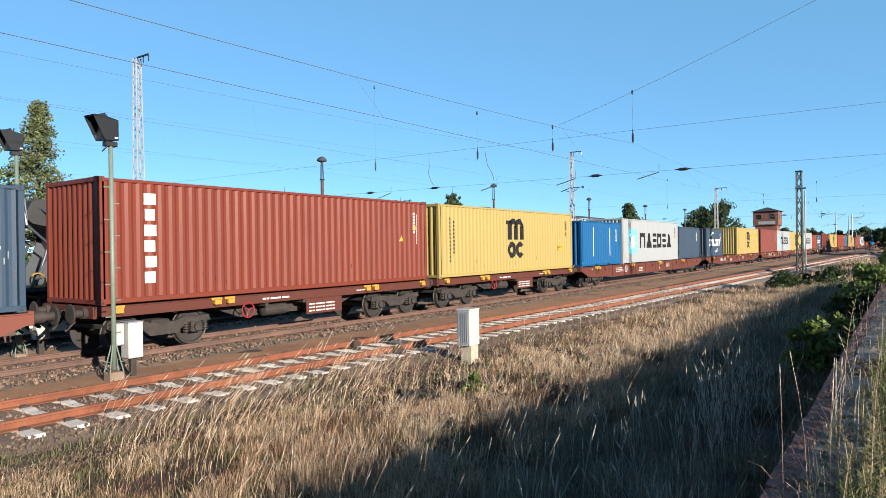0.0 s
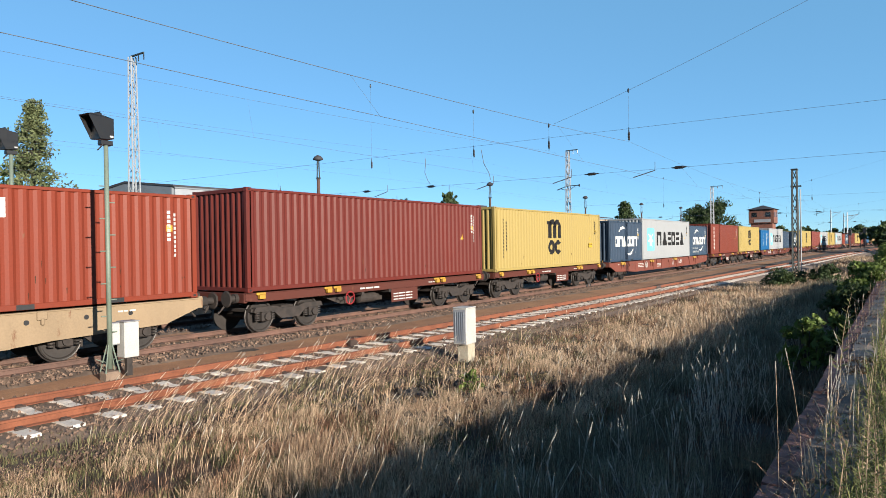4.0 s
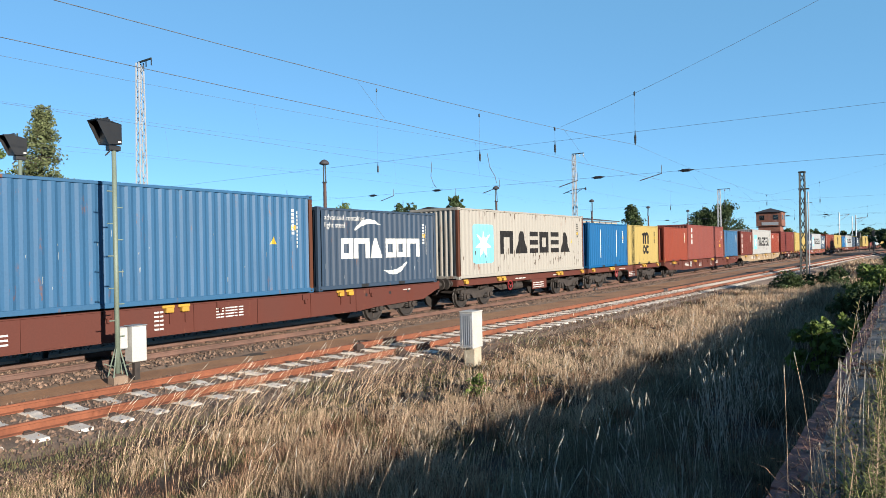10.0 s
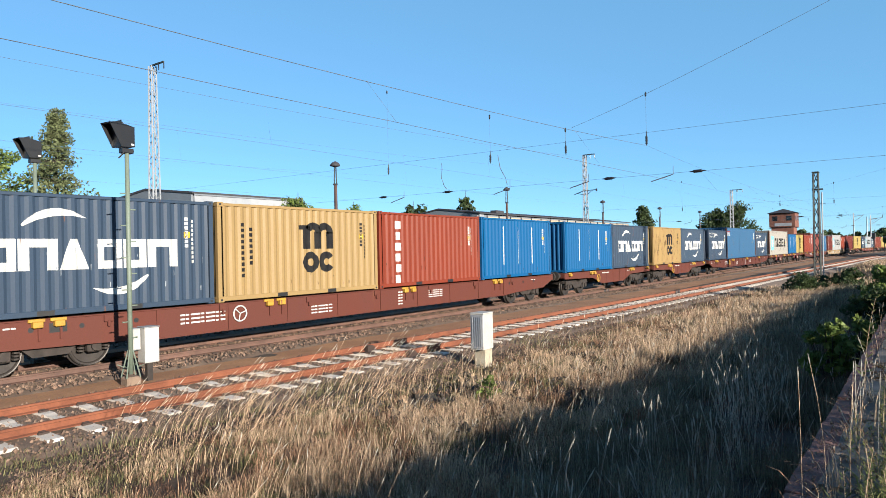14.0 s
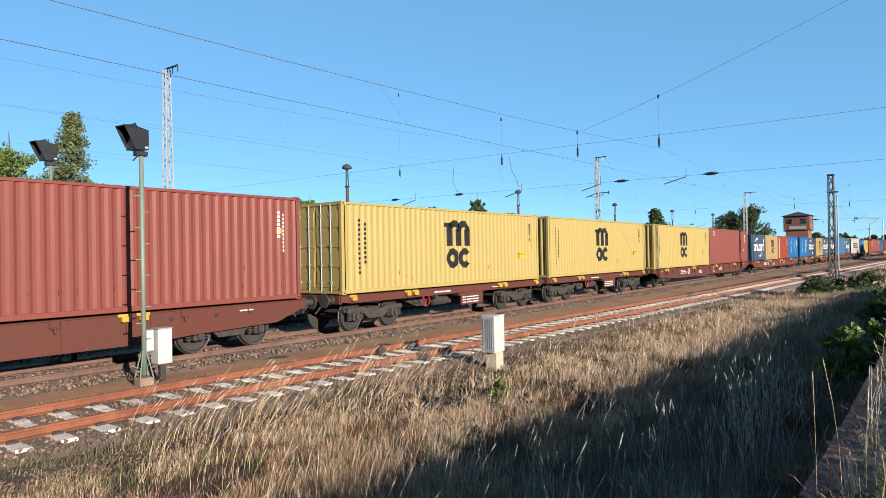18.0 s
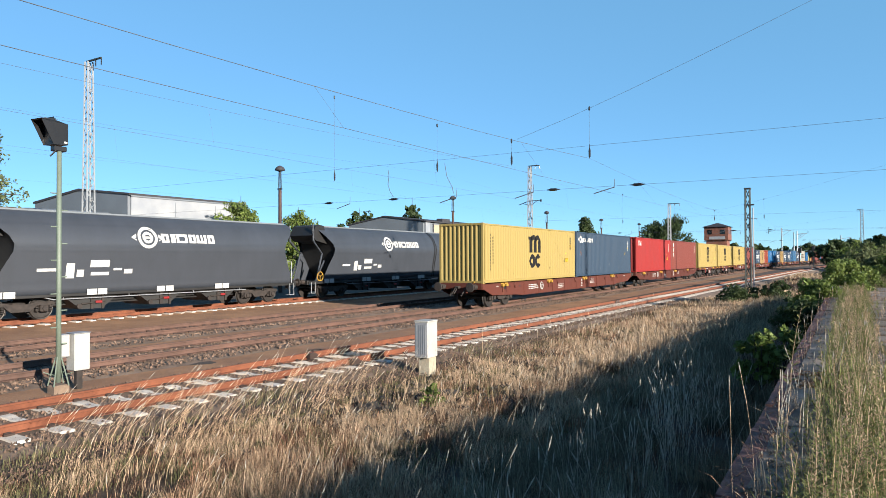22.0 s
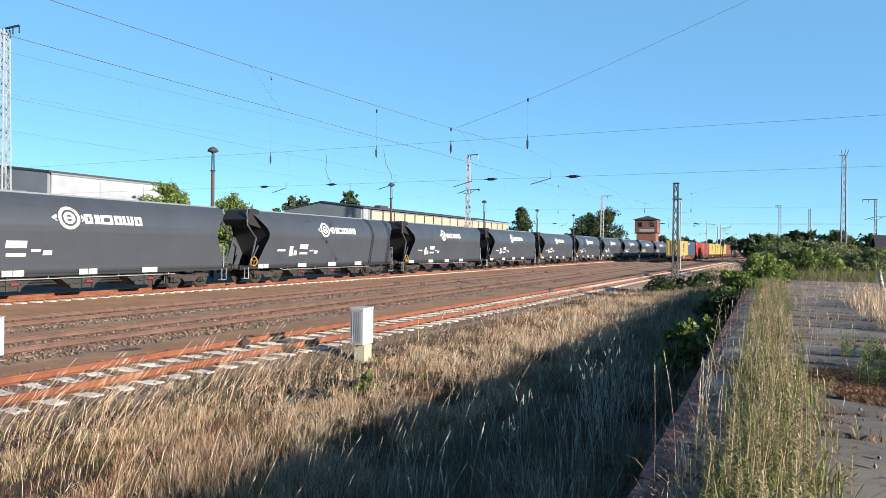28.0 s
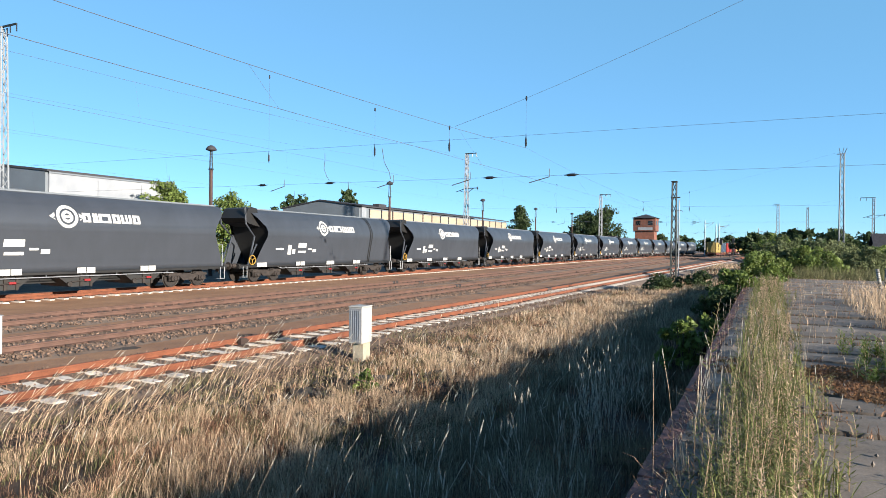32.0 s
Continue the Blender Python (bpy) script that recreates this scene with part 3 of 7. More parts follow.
def column(y0, y1, z_top, h, gap, n, bar=0.34):
    """Block marks one below the other."""
    out = []
    w = y1 - y0
    for i in range(n):
        z = z_top - i * (h + gap)
        out.append(rect(y0 + (0.1 * w if i % 3 == 1 else 0.0), y1 - (0.12 * w if i % 2 else 0.0), z - h, z))
    return out


def decor(kind, length, height):
    """Paint marks on a container's side: (part name, material, polygons). Along y to the front, up from the base."""
    d, H, L = [], height, length
    codes = [rect(L / 2 - 0.62 - 0.16 * i, L / 2 - 0.55 - 0.16 * i, H - 0.45 - 1.1 * (1 - 0.35 * i), H - 0.45) for i in range(2)]
    code_mat = "decal_black" if kind in ("star", "msc", "msc_big") else "decal_white"
    d.append(("number_column", code_mat, [r for c in codes for r in [rect(c[0][0], c[1][0], z, z + 0.075) for z in np.arange(c[0][1], c[2][1], 0.11)]]))
    d.append(("warning_sticker", "decal_yellow", [rect(L / 2 - 0.8, L / 2 - 0.66, H * 0.64, H * 0.64 + 0.15)]))
    if L > 8 and kind != "plain_tex":
        d.append(("warning_triangle", "decal_yellow", [[(L / 2 - 1.6, H * 0.5), (L / 2 - 1.34, H * 0.5), (L / 2 - 1.47, H * 0.5 + 0.22)]]))
    if kind == "star":
        s, q = 0.82, 0.2
        cy, cz = -4.18, H * 0.49
        panel = [rect(cy - s + q, cy + s - q, cz - s, cz + s), rect(cy - s, cy - s + q, cz - s + q, cz + s - q), rect(cy + s - q, cy + s, cz - s + q, cz + s - q)]
        for sy, sz, a in ((1, 1, 0), (-1, 1, 90), (-1, -1, 180), (1, -1, 270)):
            panel += disc(cy + sy * (s - q), cz + sz * (s - q), q, 4, 0.0, a, a + 90)
        d.append(("blue_panel", "decal_sky", panel))
        star = []
        for i in range(7):
            a = radians(90 + i * 360 / 7)
            tip = (cy + 0.68 * math.cos(a), cz + 0.68 * math.sin(a))
            l, r = a - math.pi / 7, a + math.pi / 7
            star.append([(cy, cz), (cy + 0.27 * math.cos(l), cz + 0.27 * math.sin(l)), tip, (cy + 0.27 * math.cos(r), cz + 0.27 * math.sin(r))])
        d.append(("white_star", "decal_white", star))
        d.append(("wordmark", "decal_black", word(-2.77, H * 0.335, H * 0.685, [1.15, 1.15, 0.83, 1.0, 0.98, 1.03], 0.19, "ntbobt")))
    elif kind in ("msc", "msc_big"):
        k = 1.0 if L > 8 else 0.82
        cy, cz = (0.0 if L > 8 else 0.45), H * 0.5
        k *= 1.12
        p = [rect(cy - 0.66 * k + i * 0.5 * k, cy - 0.36 * k + i * 0.5 * k, cz + 0.06, cz + (0.62 if i else 0.82) * k) for i in range(3)]
        p += [rect(cy - 0.82 * k, cy - 0.66 * k, cz + 0.68 * k, cz + 0.82 * k)]
        for i in range(2):
            p += disc(cy - 0.24 * k + (i * 0.5 + 0.02) * k, cz + 0.56 * k, 0.36 * k, 8, 0.13 * k, 0, 150)
        for o in (-0.34, 0.34):
            p += disc(cy + o * k, cz - 0.36 * k, 0.34 * k, 12, 0.12 * k, 35 if o > 0 else 0, 325 if o > 0 else 360)
        d.append(("emblem", "decal_black", p))
        names = [rect(-L / 2 + 0.72 + c * 0.26, -L / 2 + 0.84 + c * 0.26, z, z + 0.095) for c, lo in ((0, 0.62), (1, 0.95)) for z in np.arange(lo, H - 0.5 - 0.12 * c, 0.15)]
        d.append(("name_column", "decal_black", names))
    elif kind in ("swoosh", "swoosh_eco", "swoosh_steel"):
        p = word(-2.03, H * 0.375, H * 0.627, [0.55, 0.76, 0.6], 0.03, "ont") + word(0.13, H * 0.375, H * 0.627, [0.54, 0.54, 0.76], 0.03, "oon")
        d.append(("wordmark", "decal_white", p))
        arc = []
        for cy, cz, r, a0, a1 in ((-0.5, H * 0.20, 1.6, 76, 122), (0.35, H * 0.80, 1.55, 258, 306)):
            for i in range(8):
                t0, t1 = radians(a0 + (a1 - a0) * i / 8), radians(a0 + (a1 - a0) * (i + 1) / 8)
                w0, w1 = 0.17 * math.sin(math.pi * (i + 0.15) / 9), 0.17 * math.sin(math.pi * (i + 1.15) / 9)
                arc.append([(cy + r * math.cos(t0), cz + r * math.sin(t0)), (cy + (r + w0) * math.cos(t0), cz + (r + w0) * math.sin(t0)),
                            (cy + (r + w1) * math.cos(t1), cz + (r + w1) * math.sin(t1)), (cy + r * math.cos(t1), cz + r * math.sin(t1))])
        d.append(("sweeping_arc", "decal_white", arc))
    elif kind == "column":
        d.append(("letter_column", "decal_white", column(-L / 2 + (1.1 if L > 8 else 0.85), -L / 2 + (1.42 if L > 8 else 1.15), H - 0.32, 0.27, 0.1, 6)))
    elif kind == "gold":
        d.append(("letter_column", "decal_white", column(-L / 2 + 0.6, -L / 2 + 0.95, H - 0.3, 0.4, 0.14, 4)))
    elif kind in ("tex", "plain_tex"):
        d.append(("letter_column", "decal_white", column(-L / 2 + 1.0, -L / 2 + 1.4, H - 0.28, 0.36, 0.12, 3)))
    elif kind == "corner":
        d.append(("wordmark", "decal_white", word(-L / 2 + 0.9, H - 0.68, H - 0.28, [0.3, 0.32, 0.12], 0.06, "ots")))
    elif kind == "badge":
        d.append(("badge", "decal_white", [rect(-L / 2 + 1.05, -L / 2 + 1.5, H - 0.6, H - 0.22)]))
        d.append(("badge_mark", "black", [rect(-L / 2 + 1.12, -L / 2 + 1.3, H - 0.54, H - 0.3), ]))
    elif kind == "horse":
        d.append(("emblem", "decal_white", disc(-L / 2 + 0.9, H - 0.5, 0.24, 12, 0.09) + [[(-L / 2 + 0.4, H - 0.5), (-L / 2 + 0.75, H - 0.62), (-L / 2 + 0.75, H - 0.36)], [(-L / 2 + 1.05, H - 0.62), (-L / 2 + 1.42, H - 0.78), (-L / 2 + 1.4, H - 0.5), (-L / 2 + 1.1, H - 0.36)]]))
        d.append(("wordmark", "decal_white", word(-L / 2 + 1.47, H - 0.66, H - 0.4, [0.26] * 6, 0.045)))
    elif kind == "eagle":
        d.append(("red_bar", "red", [rect(-L / 2 + 0.35, -L / 2 + 1.25, H - 0.42, H - 0.34)]))
        d.append(("wordmark", "decal_white", word(-L / 2 + 0.4, H - 0.8, H - 0.46, [0.26] * 3, 0.06)))
    elif kind == "bars":
        d.append(("white_bars", "decal_white", [rect(y - 0.018, y + 0.018, H * 0.22, H * 0.86) for y in (-L * 0.21, 0.0, L * 0.2)]))
    return d


def scuffs(tint, length, height):
    """Rust runs and scrapes on a worn side wall: (material, polygons)."""
    rng = random.Random(len(tint) + int(length))
    mat, n, low, high, tall, slim = {"chalk": ("streak", 60, 0.2, 0.8, 0.3, 0.03), "cream": ("streak", 90, 0.2, 0.95, 0.34, 0.035), "ochre": ("streak", 70, 0.55, 1.9, 0.4, 0.03), "steel": ("pale_scuff", 22, 0.3, 1.7, 0.2, 0.022),
                                     "slate": ("pale_scuff", 26, 0.3, 1.4, 0.2, 0.025), "navy": ("pale_scuff", 14, 0.3, 1.5, 0.2, 0.025), "tex": ("streak", 16, 0.2, 0.9, 0.2, 0.02),
                                     "brown": ("streak", 22, 0.2, 0.9, 0.25, 0.025), "orange": ("streak", 16, 0.2, 0.9, 0.2, 0.02)}.get(tint, ("streak", 6, 0.2, 0.6, 0.15, 0.02))
    out = []
    for i in range(n):
        y, w, h = rng.uniform(-length / 2 + 0.3, length / 2 - 0.3), rng.uniform(0.4, 1.0) * slim, rng.uniform(0.15, 1.0) * tall
        z = rng.uniform(low, high) if i % 5 or tint not in ("cream", "chalk") else height - 0.12 - h
        out.append([(y, z), (y + w * 0.7, z + h * 0.1), (y + w, z + h), (y - w * 0.2, z + h * 0.9)])
    return mat, out


MESHES = {}


def kept(key, make):
    if key not in MESHES:
        MESHES[key] = make()
    return MESHES[key]


W = 2.438


def lettering(body, size, mat, align="LEFT"):
    """Words as a flat mesh that faces +x, read along +y."""
    cu = bpy.data.curves.new("lettering", "FONT")
    cu.body, cu.size, cu.align_x, cu.align_y = body, size, align, "CENTER"
    ob = bpy.data.objects.new("lettering", cu)
    me = bpy.data.meshes.new_from_object(ob)
    bpy.data.objects.remove(ob)
    me.transform(Matrix(((0, 0, 1, 0), (1, 0, 0, 0), (0, 1, 0, 0), (0, 0, 0, 1))))
    me.materials.clear()
    me.materials.append(M[mat])
    return me


NOTES = {"swoosh_eco": ((-1.98, 0.66, 0.27, "eco container"), (-1.98, 0.38, 0.27, "bamboo flooring")),
         "swoosh_steel": ((-2.75, 2.27, 0.235, "advanced container"), (-2.75, 2.03, 0.235, "light steel"))}


def container(u, feet, tint, mark, label, doors_back=False, base=1.18):
    """A steel shipping container; u is the place of its rear end in the train."""
    L, H = (12.192, 2.896) if feet == 40 else (6.058, 2.591)
    c = thing("shipping_container", label, "container", group="containers on the train")
    hx, hy = W / 2, L / 2
    mt = M[tint]
    wide = 0.278 if feet == 40 else 0.268
    wave = ribs(L, wide)

    def wall():
        s = Shape()
        n = len(wave)
        s.add([(hx - 0.012 + d, y, z) for z in (0.12, H - 0.07) for y, d in wave], [(i, i + 1, n + i + 1, n + i) for i in range(n - 1)])
        return s.mesh("side_panel", mt)

    def end_wall():
        s = Shape()
        wv = ribs(W, 0.24, 0.045, 0.14)
        n = len(wv)
        s.add([(x, hy - 0.02 + d, z) for z in (0.12, H - 0.09) for x, d in wv], [(i + 1, i, n + i, n + i + 1) for i in range(n - 1)])
        return s.mesh("end_wall", mt)

    def door():
        s = Shape()
        s.box(0.012, hx - 0.12, -hy + 0.03, -hy + 0.08, 0.14, H - 0.12, 0, 0.01)
        for k in range(4):
            z = 0.22 + k * (H - 0.4) / 4
            s.box(0.06, hx - 0.17, -hy + 0.015, -hy + 0.04, z, z + (H - 0.4) / 4 - 0.09, 0, 0.01)
        return s.mesh("door", mt)

    def bar_rod():
        s = Shape().tube((0, -hy + 0.005, 0.08), (0, -hy + 0.005, H - 0.06), 0.018, 6)
        for z in (0.35, 0.9, 1.5, H - 0.45):
            s.box(-0.05, 0.05, -hy - 0.02, -hy + 0.03, z, z + 0.05)
        return s.mesh("lock_rod", "galv")

    def post():
        return Shape().box(hx - 0.13, hx, hy - 0.12, hy, 0.115, H - 0.115, 0, 0.012).mesh("corner_post", M["rusted"] if tint in ("cream", "chalk", "steel") else mt)

    def casting():
        s = Shape().box(hx - 0.155, hx + 0.003, hy - 0.175, hy + 0.003, 0, 0.118, 0, 0.01)
        s.box(hx + 0.0032, hx + 0.004, hy - 0.12, hy - 0.055, 0.035, 0.085, 1)
        return s.mesh("corner_casting", mt, M["black"])

    def rails():
        return Shape().box(hx - 0.06, hx - 0.001, -hy + 0.1, hy - 0.1, 0.03, 0.15, 0, 0.01).mesh("bottom_rail", mt)

    def top_rail():
        return Shape().box(hx - 0.06, hx - 0.001, -hy + 0.1, hy - 0.1, H - 0.10, H - 0.025, 0, 0.012).mesh("top_rail", mt)

    def roof():
        s = Shape()
        wv = ribs(L, 0.42, 0.02)
        n = len(wv)
        s.add([(x, y, H - 0.022 + d) for x in (-hx + 0.05, hx - 0.05) for y, d in wv], [(i, n + i, n + i + 1, i + 1) for i in range(n - 1)])
        return s.mesh("roof", mt)

    def floor():
        return Shape().box(-hx + 0.06, hx - 0.06, -hy + 0.1, hy - 0.1, 0.05, 0.14).mesh("floor", mt)

    def header():
        return Shape().box(-hx + 0.12, hx - 0.12, hy - 0.1, hy - 0.002, -0.055, 0.055, 0, 0.01).mesh("end_beam", mt)

    turn = Matrix.Rotation(math.pi, 4, "Z")
    key = (feet, tint)
    part("side_panel", kept(("w", key), wall), None, c)
    part("side_panel", kept(("w", key), wall), None, c, at=turn)
    if doors_back:
        for mirror in (False, True):
            o = part("door", kept(("d", key), door), None, c)
            if mirror:
                o.scale = (-1, 1, 1)
            for rx in (0.28, 0.72):
                r = part("lock_rod", kept(("r", feet), bar_rod), None, o)
                r.location = (rx, 0, 0)
        part("end_wall", kept(("e", key), end_wall), None, c)
    else:
        part("end_wall", kept(("e", key), end_wall), None, c, at=turn)
        for mirror in (False, True):
            o = part("door", kept(("d", key), door), None, c)
            o.scale = (-1 if mirror else 1, -1, 1)
            for rx in (0.28, 0.72):
                r = part("lock_rod", kept(("r", feet), bar_rod), None, o)
                r.location = (rx, 0, 0)
    for sx in (1, -1):
        for sy in (1, -1):
            o = part("corner_post", kept(("p", key), post), None, c)
            o.scale = (sx, sy, 1)
            for top in (0, 1):
                o = part("corner_casting", kept(("c", key), casting), None, c)
                o.scale = (sx, sy, 1)
                o.location.z = H - 0.118 if top else 0.0
        o = part("bottom_rail", kept(("b", key), rails), None, c)
        o.scale = (sx, 1, 1)
        o = part("top_rail", kept(("t", key), top_rail), None, c)
        o.scale = (sx, 1, 1)
        for z in (0.08, H - 0.065):
            o = part("end_beam", kept(("h", key), header), None, c)
            o.scale, o.location.z = (1, sx, 1), z
    part("roof", kept(("o", key), roof), None, c)
    part("floor", kept(("f", key), floor), None, c)
    for nm, dm, polys in decor(mark, L, H):
        proud = 0.007 if nm in ("white_star", "badge_mark") else 0.003
        if nm == "wordmark":
            for i, block in enumerate(polys):
                part("block_mark", kept((nm, i, mark, dm, feet), lambda: painted_on(block, wave, hx - 0.012).mesh("block_mark", dm)), None, c)
            continue
        o = part(nm, kept((nm, mark, dm, feet), lambda: painted_on(polys, wave, hx - 0.012, proud=proud).mesh(nm, dm)), None, c)
        if nm in ("number_column", "name_column", "letter_column", "white_bars", "sweeping_arc"):
            tagged(o, kind="stuff")
    for y, z, tall, words in NOTES.get(mark, ()):
        part("note", kept(words, lambda: lettering(words, tall, "decal_white")), None, c, "white lettering", at=pose(hx - 0.006, y, z))
    rust_mat, runs = scuffs(tint, L, H)
    o = part("rust_wear" if rust_mat == "streak" else "scraped_paint", kept(("scuff", key), lambda: painted_on(runs, wave, hx - 0.012, proud=0.009).mesh("wear", rust_mat)), None, c)
    tagged(o, kind="stuff")
    if feet == 20:
        for y in (-0.95, 0.95):
            part("forklift_pocket", kept("pocket", lambda: Shape().box(hx - 0.0008, hx + 0.001, -0.17, 0.17, 0.035, 0.14).mesh("forklift_pocket", "black")), None, c, at=pose(0, y, 0))
    if feet == 40 and mark in ("tex", "msc", "badge", "corner"):
        o = part("caution_plate", kept("caution_plate", lambda: Shape().box(0, 0.004, -0.24, 0.24, -0.12, 0.12).mesh("caution_plate", "decal_yellow")), None, c, "yellow plate with black writing", at=pose(hx - 0.008, hy - 1.45, H * 0.38))
        part("caution_text", kept("caution_text", lambda: lettering("CAUTION", 0.105, "decal_black", "CENTER")), None, o, at=pose(0.006, 0, 0.04))
    RIDERS.append((c, u + hy, base))
    return c


RIDERS, WHEELS = [], []


# ---- wagons ----
def wheelset():
    s = Shape().tube((-1.0, 0, 0), (1.0, 0, 0), 0.075, 10)
    for sx in (-1, 1):
        s.lathe((sx * 0.72, 0, 0), (sx, 0, 0), [(-0.045, 0.485), (-0.015, 0.485), (0.0, 0.462), (0.09, 0.455), (0.092, 0.40), (0.06, 0.38), (0.05, 0.17), (0.10, 0.14), (0.10, 0.02)], 24, 1)
        s.ring((sx * 0.812, 0, 0), (1, 0, 0), 0.432, 0.016, 24, 5, 2)
        s.box(sx * 0.785 - 0.005, sx * 0.785 + 0.005, 0.2, 0.34, -0.03, 0.03, 0)
    return s.mesh("wheelset", "gear", "wheel", "rim")


def bogie_frame():
    s = Shape()
    for sx in (-1, 1):
        x0, x1 = (0.93, 1.05) if sx > 0 else (-1.05, -0.93)
        s.prism([(-1.32, 0.60), (-1.25, 0.74), (-0.55, 0.74), (-0.3, 0.66), (0.3, 0.66), (0.55, 0.74), (1.25, 0.74), (1.32, 0.60), (0.62, 0.60),
                 (0.35, 0.36), (-0.35, 0.36), (-0.62, 0.60)], x0, x1, "x")
        for y in (-0.9, 0.9):
            s.box(x0 - 0.01 * sx, x1 + 0.03 * sx, y - 0.16, y + 0.16, 0.33, 0.60, 0, 0.03)
            s.tube((sx * 1.06, y, 0.46), (sx * 1.14, y, 0.46), 0.10, 12)
            for dy in (-0.27, 0.27):
                for k in range(4):
                    s.tube((sx * 0.99, y + dy, 0.36 + k * 0.065), (sx * 0.99, y + dy, 0.395 + k * 0.065), 0.075, 8)
        for y in (-0.42, 0.42):
            s.box(sx * 0.7 - 0.05, sx * 0.7 + 0.05, y - 0.03, y + 0.03, 0.25, 0.62, 0, 0.01)
    s.box(-0.95, 0.95, -0.25, 0.25, 0.45, 0.72, 0, 0.04)
    for y in (-1.28, 1.28):
        s.box(-0.95, 0.95, y - 0.05, y + 0.05, 0.6, 0.7, 0, 0.01)
    return s.mesh("bogie", "gear")


def bogie(wagon, y):
    b = part("bogie", kept("bogie", bogie_frame), None, wagon, at=pose(0, y, 0))
    for dy in (-0.9, 0.9):
        w = part("wheelset", kept("wheelset", wheelset), None, b, "steel wheels on a grey axle", at=pose(0, dy, 0.46))
        WHEELS.append((w, dy, y))
    return b


def buffers(wagon, y, s):
    for x in (-0.875, 0.875):
        part("buffer", kept("buffer", lambda: Shape().lathe((0, 0, 0), (0, 1, 0), [(0, 0.13), (0.32, 0.13), (0.32, 0.09), (0.52, 0.09), (0.52, 0.2), (0.545, 0.23), (0.57, 0.2)], 16).mesh("buffer", "gear")),
             None, wagon, at=pose(x, y, 1.03, 0, 0, 0 if s > 0 else 180))
    part("coupling", kept("coupling", lambda: Shape().box(-0.06, 0.06, -0.1, 0.35, 0.95, 1.07, 0, 0.02).tube((0.05, 0.3, 1.0), (0.05, 0.62, 0.72), 0.03).tube((-0.05, 0.3, 1.0), (-0.05, 0.62, 0.72), 0.03)
                          .tube((-0.35, 0.05, 0.95), (-0.3, 0.4, 0.6), 0.03).tube((0.35, 0.05, 0.95), (0.3, 0.4, 0.6), 0.03).mesh("coupling", "gear")), None, wagon, at=pose(0, y, 0, 0, 0, 0 if s > 0 else 180))


def lock(wagon, y, sx):
    part("container_lock", kept("lock", lambda: Shape().box(0, 0.06, -0.16, 0.16, -0.02, 0.05, 0, 0.01).box(0.01, 0.13, -0.1, 0.1, -0.13, 0.0, 0, 0.015).mesh("container_lock", "lock")),
         None, wagon, "yellow folding container lock", at=pose(sx * 1.235, y, 1.12, 0, 0, 0 if sx > 0 else 180))


def data_panel(wagon, y, z, w, h, lines, mat="decal_white", x=1.2455):
    s = Shape()
    for i in range(lines):
        zz = z + h * (i + 0.15) / lines
        for k in range(max(1, int(w / 0.14))):
            s.box(x, x + 0.002, y + k * 0.14, y + k * 0.14 + (0.12, 0.09, 0.14)[k % 3], zz, zz + h / lines * 0.42)
    tagged(part("data_panel", s, mat, wagon), "white stencilled data lines, not readable", kind="stuff")


def handwheel(wagon, y, mat="decal_white", x=1.27, z=0.86):
    s = Shape().ring((x, y, z), (1, 0, 0), 0.2, 0.02, 18, 6)
    for a in (0.3, 2.4, 4.5):
        s.tube((x, y, z), (x, y + 0.2 * math.cos(a), z + 0.2 * math.sin(a)), 0.015, 6)
    part("brake_wheel", s, mat, wagon)


